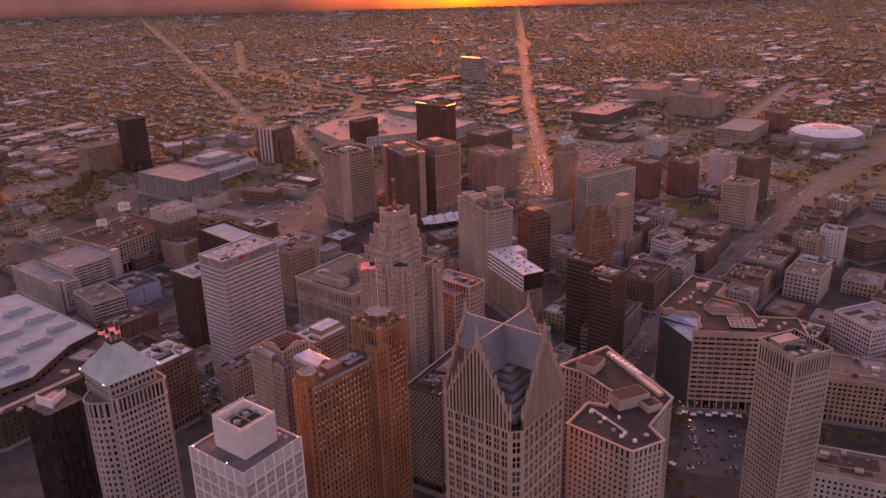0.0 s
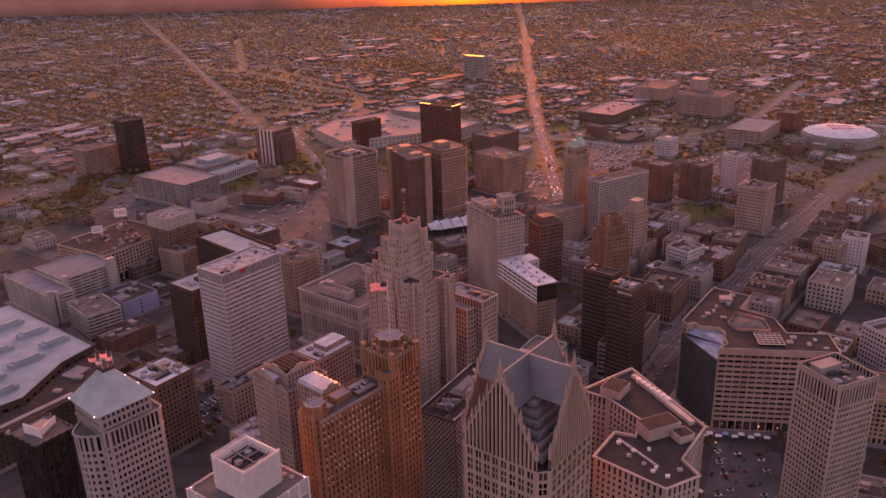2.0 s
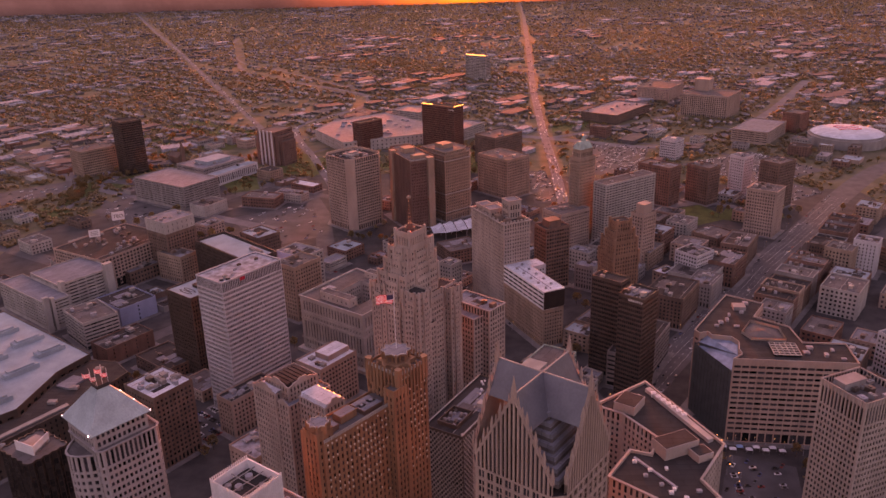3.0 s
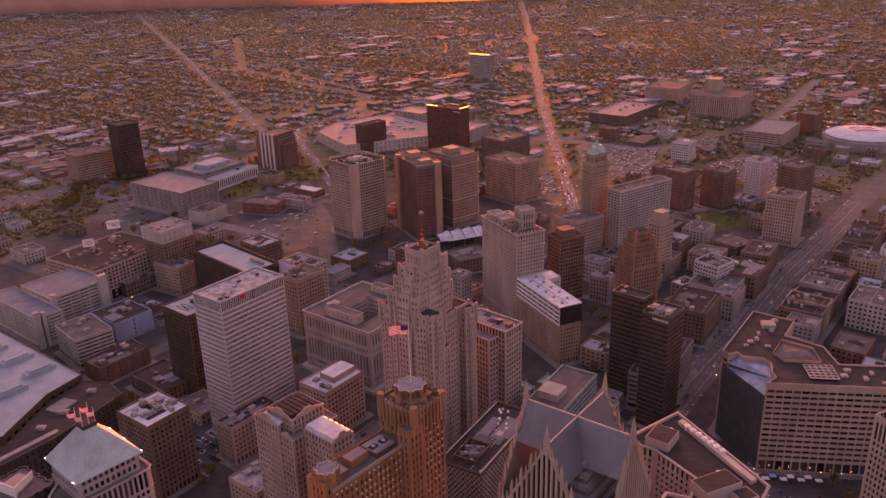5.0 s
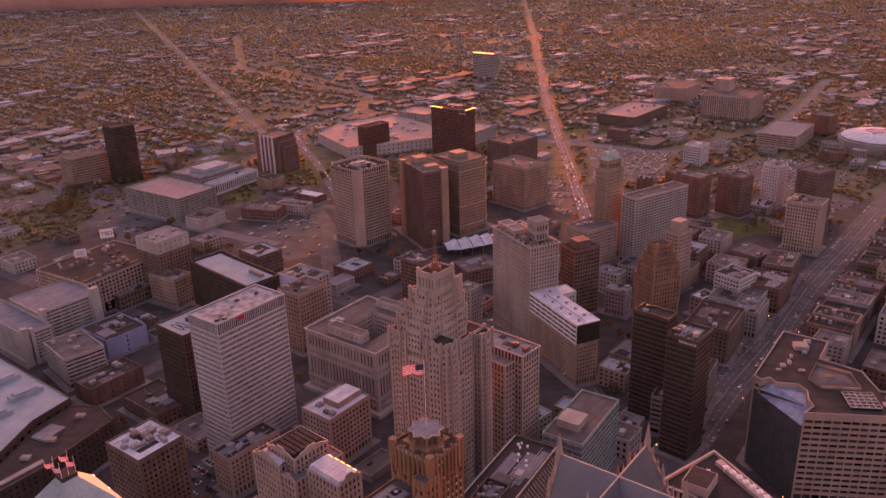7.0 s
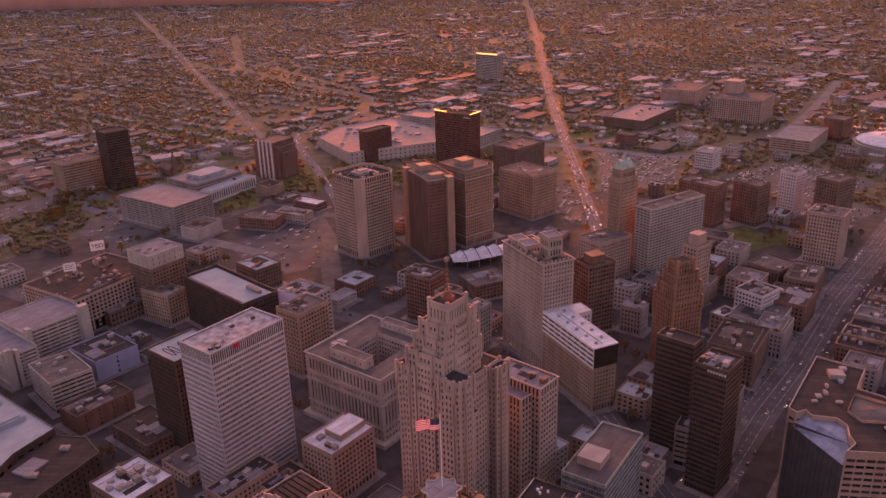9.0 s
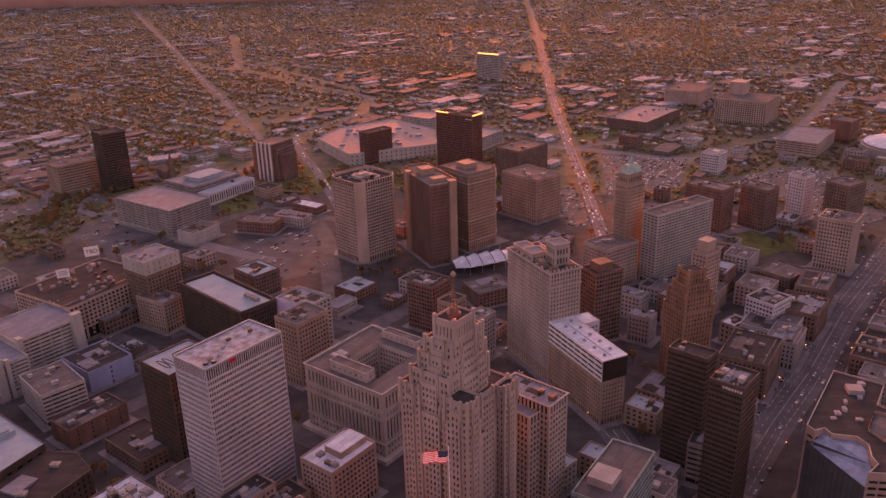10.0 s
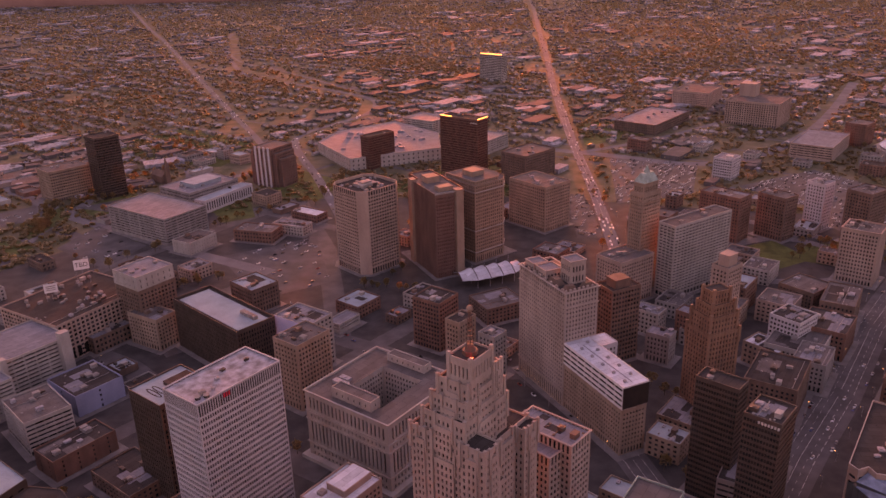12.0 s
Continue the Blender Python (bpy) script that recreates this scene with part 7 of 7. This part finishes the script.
# the suburbs' street grid: thin straight streets, too many to count
street = Shape()
for k in range(-60, 90):
    for along, u0 in ((0, k * 92.0), (1, k * 210.0)):
        for seg in range(0, 60):
            w0 = -2600 + seg * 130
            pts = []
            for w in (w0, w0 + 130):
                uu, vv = (u0, w) if along == 0 else (w, u0)
                pts.append((c53 * uu - s53 * vv, 1400 + s53 * uu + c53 * vv))
            mx, my = (pts[0][0] + pts[1][0]) / 2, (pts[0][1] + pts[1][1]) / 2
            if not (1350 < my < 5150 and abs(mx) < 0.62 * my + 150) or patch(mx, my, 500, 3.0) < -0.25 or (my < 1800 and taken(mx, my, 20)):
                continue
            d = Vector((pts[1][0] - pts[0][0], pts[1][1] - pts[0][1])).normalized() * 4.5
            street.face((pts[0][0] + d.y, pts[0][1] - d.x, 0.0), (pts[1][0] + d.y, pts[1][1] - d.x, 0.0), (pts[1][0] - d.y, pts[1][1] + d.x, 0.0), (pts[0][0] - d.y, pts[0][1] + d.x, 0.0))
tagged(new("suburb_streets", street.mesh("suburb_streets", ROADMID)), "grid of worn suburban streets", "streets", kind="stuff")

# far rim of the land, with evening haze glow painted on below the sun
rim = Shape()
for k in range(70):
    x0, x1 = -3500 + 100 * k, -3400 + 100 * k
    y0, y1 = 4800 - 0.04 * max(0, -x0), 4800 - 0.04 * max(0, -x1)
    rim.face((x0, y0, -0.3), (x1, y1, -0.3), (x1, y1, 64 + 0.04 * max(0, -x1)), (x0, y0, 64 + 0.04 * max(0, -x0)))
tagged(new("backdrop", rim.mesh("backdrop", DISTANCE)), "far land with evening haze glow painted on at the horizon", "backdrop", kind="structure")

# ---- trees in the centre ----
def tree_model(seed, h):
    r = random.Random(seed)
    ob = thing("street_tree", pose(0, 0, -50), "round crowned green street tree", "tree", "street trees")
    trunk = Shape()
    trunk.taper(circle(0.28, 7), -0.2, circle(0.16, 7, 0.1, 0.05), h * 0.45)
    for k in range(5):
        a = k * 1.3 + r.random()
        x, y = math.cos(a) * h * 0.22, math.sin(a) * h * 0.22
        trunk.taper(circle(0.12, 5, 0.1, 0.05), h * 0.38, circle(0.04, 5, x, y), h * r.uniform(0.6, 0.75))
    part("trunk", trunk, BARK, ob)
    crown = Shape()
    for k in range(150):
        a, e, d = r.uniform(0, 6.28), r.uniform(-0.9, 1.5), r.random() ** 0.4
        lump = 1 + 0.25 * math.sin(3 * a + seed) * math.cos(2 * e)
        cx, cy, cz = math.cos(a) * math.cos(e) * h * 0.33 * d * lump, math.sin(a) * math.cos(e) * h * 0.33 * d * lump, h * 0.66 + math.sin(e) * h * 0.3 * d
        q = h * r.uniform(0.05, 0.09)
        p = [Vector((r.uniform(-1, 1), r.uniform(-1, 1), r.uniform(-1, 1))).normalized() * q + Vector((cx, cy, cz)) for _ in range(4)]
        crown.face(p[0], p[1], p[2])
        crown.face(p[0], p[2], p[3])
        crown.face(p[0], p[3], p[1])
        crown.face(p[1], p[3], p[2])
    part("crown", crown, LEAF, ob)
    return ob


models = [tree_model(k, h) for k, h in ((1, 11), (2, 9), (3, 13))]
rows = [((-585, 1133), (-555, 1291), 10), ((-555, 1291), (-482, 1426), 10), ((-460, 1060), (-360, 1000), 9), ((-400, 1180), (-330, 1290), 10), ((-330, 1170), (-240, 1230), 10), ((343, 1055), (341, 1002), 8), ((341, 1002), (376, 1000), 5),
        ((300, 1010), (330, 1060), 6), ((-150, 960), (-100, 945), 8), ((90, 1250), (75, 1330), 8), ((-200, 640), (-150, 700), 5), ((20, 850), (80, 780), 6), ((-280, 1000), (-330, 960), 7), ((100, 760), (112, 745), 4), ((150, 470), (152, 520), 8), ((196, 455), (206, 515), 9), ((128, 470), (140, 520), 8), ((70, 690), (95, 650), 4), ((112, 490), (140, 425), 9), ((205, 430), (240, 490), 10), ((212, 500), (300, 470), 12), ((-215, 560), (-190, 520), 6), ((-300, 640), (-255, 600), 5)]
spot = []
for (ax, ay), (bx, by), n in rows:
    for k in range(n):
        t = (k + rng.uniform(-0.3, 0.3)) / max(1, n - 1)
        spot.append((ax + (bx - ax) * t + rng.uniform(-5, 5), ay + (by - ay) * t + rng.uniform(-5, 5)))
for (ax, ay), (bx, by), n, wide in (((436, 989), (464, 968), 18, 9), ((398, 1022), (356, 1036), 10, 6), ((-552, 1214), (-514, 1300), 14, 8), ((-505, 1195), (-500, 1280), 12, 8), ((-590, 1230), (-556, 1120), 26, 9), ((-420, 1175), (-390, 1060), 14, 5), ((-480, 1050), (-420, 1010), 8, 5),
                                (( -380, 1330), (-300, 1400), 14, 12), ((-240, 1250), (-215, 1340), 12, 8), ((-150, 1260), (60, 1240), 30, 18), ((60, 1260), (80, 1420), 14, 10), ((-440, 1440), (-560, 1560), 24, 30), ((345, 1045), (375, 1005), 12, 10)):
    for k in range(n):
        t = rng.random()
        spot.append((ax + (bx - ax) * t + rng.uniform(-wide, wide), ay + (by - ay) * t + rng.uniform(-wide, wide)))
for k in range(50):
    spot.append((rng.uniform(-650, 650), rng.uniform(900, 1500)))
for x, y in spot:
    if not taken(x, y, 4):
        s = rng.uniform(0.8, 1.25)
        copy_thing(models[rng.randrange(3)], pose(x, y, 0, 0, 0, rng.uniform(0, 360)))
for mdl, (x, y) in zip(models, ((-345, 1150), (-350, 1145), (-338, 1152))):
    mdl.matrix_world = pose(x, y, 0)

# ---- cars ----
CARPAINT = [material("car_paint_" + n, c, 0.5, 0.1, 2, 0.5, bump=0.0, metal=0.0, gloss=0.3) for n, c in (("white", (0.7, 0.7, 0.7)), ("silver", (0.4, 0.4, 0.42)), ("black", (0.03, 0.03, 0.03)), ("red", (0.35, 0.04, 0.03)), ("blue", (0.06, 0.09, 0.2)), ("grey", (0.15, 0.15, 0.16)))]
RUBBER = material("tyre_rubber", (0.03, 0.03, 0.03), 0.9, 0.2, 1, 0.2)
words = ("white", "silver", "black", "red", "blue", "grey")


def car_model(k):
    ob = thing("car", pose(0, 0, 0), words[k] + " saloon car on the asphalt", "car", "cars in the streets")
    body, cabin = Shape(), Shape()
    body.taper(rect(4.4, 1.76, -2.2, -0.88), 0.3, rect(4.5, 1.8, -2.25, -0.9), 0.62, top=False)
    body.taper(rect(4.5, 1.8, -2.25, -0.9), 0.62, rect(4.3, 1.66, -2.15, -0.83), 0.92)
    cabin.taper(rect(2.6, 1.6, -1.45, -0.8), 0.92, rect(1.6, 1.3, -1.0, -0.65), 1.42)
    part("body", body, CARPAINT[k], ob)
    part("cabin", cabin, DARKGLASS, ob)
    wheel = Shape()
    for s in range(10):
        a0, a1 = 2 * math.pi * s / 10, 2 * math.pi * (s + 1) / 10
        p = [(0.32 * math.cos(a), t, 0.32 * math.sin(a)) for a, t in ((a0, -0.1), (a1, -0.1), (a1, 0.1), (a0, 0.1))]
        wheel.face(*p)
        wheel.face((0, -0.1, 0), p[1], p[0])
        wheel.face((0, 0.1, 0), p[3], p[2])
    me = wheel.mesh("wheel", RUBBER)
    for wx in (-1.35, 1.35):
        for wy in (-0.82, 0.82):
            w = new("wheel", me)
            w.parent = ob
            w.matrix_local = pose(wx, wy, 0.32)
    return ob


cars = [car_model(k) for k in range(6)]
places = []
for _ in range(60):  # the near lot between the towers
    u, v = rng.choice((0, 9, 15, 24, 30, 39)), 2.9 * rng.randrange(0, 20)
    p = (150 + u * 0.94 + 0.34 * v * 0.2, 452 + v - 0.1 * u, 5)
    if rng.random() < 0.6 and p not in places:
        places.append(p)
for (ax, ay), (bx, by), n, w in (((484, 1088), (229, 747), 42, 13), ((229, 747), (125, 605), 26, 13), ((-30, 825), (63, 672), 14, 8), ((-488, 905), (-325, 805), 8, 8), ((-157, 850), (-60, 790), 6, 8), ((128, 1200), (120, 1060), 8, 10), ((-250, 960), (-180, 870), 4, 6)):
    turn = math.degrees(math.atan2(by - ay, bx - ax))
    for k in range(n):
        t = (k + rng.uniform(-0.3, 0.3)) / n
        o = rng.choice((-1, -1, 1, 1, -0.35, 0.35)) * w
        dx, dy = -(by - ay), bx - ax
        L = math.hypot(dx, dy)
        places.append((ax + (bx - ax) * t + dx / L * o, ay + (by - ay) * t + dy / L * o, turn))
for ring in (LOTS[9], LOTS[0], LOTS[8], LOTS[7], LOTS[5]):
    xs, ys = [p[0] for p in ring], [p[1] for p in ring]
    for _ in range(400):
        x, y = rng.uniform(min(xs), max(xs)), rng.uniform(min(ys), max(ys))
        u, v = c53 * x + s53 * y, -s53 * x + c53 * y
        u, v = round(u / 9) * 9, round(v / 2.9) * 2.9
        x, y = c53 * u - s53 * v, s53 * u + c53 * v
        if inside(x, y, ring) and rng.random() < (0.4 if ring is LOTS[9] else 0.12) and not any(abs(x - p[0]) < 2 and abs(y - p[1]) < 2 for p in places):
            places.append((x, y, 53))
for x, y, turn in places[6:215]:
    copy_thing(cars[rng.choice((0, 0, 1, 1, 2, 3, 4, 5))], pose(x, y, -0.05, 0, 0, turn))
for c, (x, y, turn) in zip(cars, places[:6]):
    c.matrix_world = pose(x, y, -0.05, 0, 0, turn)
V, F = [], []
paint = {k: ([], []) for k in range(3)}
for ring in LOTS:
    xs, ys = [p[0] for p in ring], [p[1] for p in ring]
    for u in np.arange(-1500, 2500, 8.5):
        for v in np.arange(-900, 1500, 2.9):
            x, y = c53 * u - s53 * v, s53 * u + c53 * v
            if min(xs) < x < max(xs) and min(ys) < y < max(ys) and y > 1050 and inside(x, y, ring) and nr.rand() < (0.3 if x > 0 else 0.1):
                add_flat(paint[nr.randint(3)], x, y, 2.2, 0.9, 0.85, radians(53))
                add_flat(paint[2], x - 0.2, y, 1.1, 0.72, 1.4, radians(53))
for pts, n, lanes in (([(118, 1040), (123, 1161), (132, 1467), (157, 2041), (217, 3024)], 130, (-6.0, -2.5, 2.5, 6.0)), ([(-407, 1602), (-602, 2027), (-1062, 3038)], 90, (-3.5, 3.5)),
                      ([(-202, 1179), (-262, 1360), (-335, 1578), (-240, 1771)], 60, (-4.0, 4.0))):  # traffic standing on the far avenues
    for _ in range(n):
        i = nr.randint(len(pts) - 1)
        t, o = nr.rand(), lanes[nr.randint(len(lanes))]
        d = (Vector(pts[i + 1]) - Vector(pts[i])).normalized()
        q = Vector(pts[i]).lerp(Vector(pts[i + 1]), t) + Vector((-d.y, d.x)) * o
        add_flat(paint[(1, 2, 2, 2, 0)[nr.randint(5)]], q.x, q.y, 2.2, 0.9, 1.25, math.atan2(d.y, d.x))
for k, (mat, w) in enumerate(((CARPAINT[0], "white"), (CARPAINT[1], "silver"), (CARPAINT[2], "black"))):
    joined("parked_cars", *paint[k], mat, "rows of " + w + " parked cars on far lots", "cars")

# ---- street lamps ----
def lamp_model():
    ob = thing("street_lamp", pose(0, 0, 0), "tall street lamp with a warm glowing head", "lamp", "street lamps")
    pole = Shape()
    pole.taper(circle(0.12, 8), 0, circle(0.07, 8), 8.5)
    pole.box(-0.05, -0.05, 8.4, 1.6, 0.05, 8.55, True)
    pole_ob = part("pole", pole, STEEL, ob)
    head = Shape()
    head.box(1.3, -0.14, 8.25, 1.8, 0.14, 8.42, True)
    part("lamp_head", head, LAMPWARM, pole_ob, "small warm lamp head")
    return ob


lamp = lamp_model()
first = True
for (ax, ay), (bx, by), n, w in (((160, 530), (245, 515), 14, 3), ((160, 525), (160, 470), 6, 3), ((150, 640), (290, 820), 14, 17), ((394, 970), (303, 855), 8, 17), ((0, 787), (63, 672), 8, 11), ((-488, 905), (-325, 805), 8, 10), ((128, 1274), (118, 1030), 8, 16), ((60, 500), (125, 605), 8, 16)):
    for k in range(n):
        t = k / n
        L = math.hypot(bx - ax, by - ay)
        m = pose(ax + (bx - ax) * t - (by - ay) / L * w * (-1) ** k, ay + (by - ay) * t + (bx - ax) / L * w * (-1) ** k, 0, 0, 0, math.degrees(math.atan2(by - ay, bx - ax)) + 90 * (1 if k % 2 else -1))
        if first:
            lamp.matrix_world, first = m, False
        else:
            copy_thing(lamp, m)


# ---- market tents on the near square ----
CANVAS = material("tent_canvas", (0.6, 0.6, 0.63), 0.8, 0.1, 2, 0.3)
CANVASBLUE = material("blue_tent_canvas", (0.1, 0.3, 0.5), 0.8, 0.1, 2, 0.3)


def market_tent(x, y, turn, a, b, mat, word):
    ob = thing("market_tent", pose(x, y, 0, 0, 0, turn), word + " market tent with a pitched canopy on poles", "tent", "market tents")
    part("canopy", solid("taper", rect(a, b, -a / 2, -b / 2), 2.6, rect(a * 0.3, 0.1, -a * 0.15, -0.05), 4.0), mat, ob)
    for sx in (-1, 1):
        for sy in (-1, 1):
            part("pole", solid("prism", circle(0.05, 6, sx * (a / 2 - 0.1), sy * (b / 2 - 0.1)), 0, 2.7), STEEL, ob)


for k in range(9):
    market_tent(158 + 5.4 * k, 524 - 0.5 * k + 3 * (k % 2), -6, 4.4, 3.4, CANVASBLUE if k == 3 else CANVAS, "blue" if k == 3 else "white")
for k in range(6):
    market_tent(118 + 4.2 * k, 494 - 6.2 * k, -56, 5.0, 3.4, CANVAS, "white")
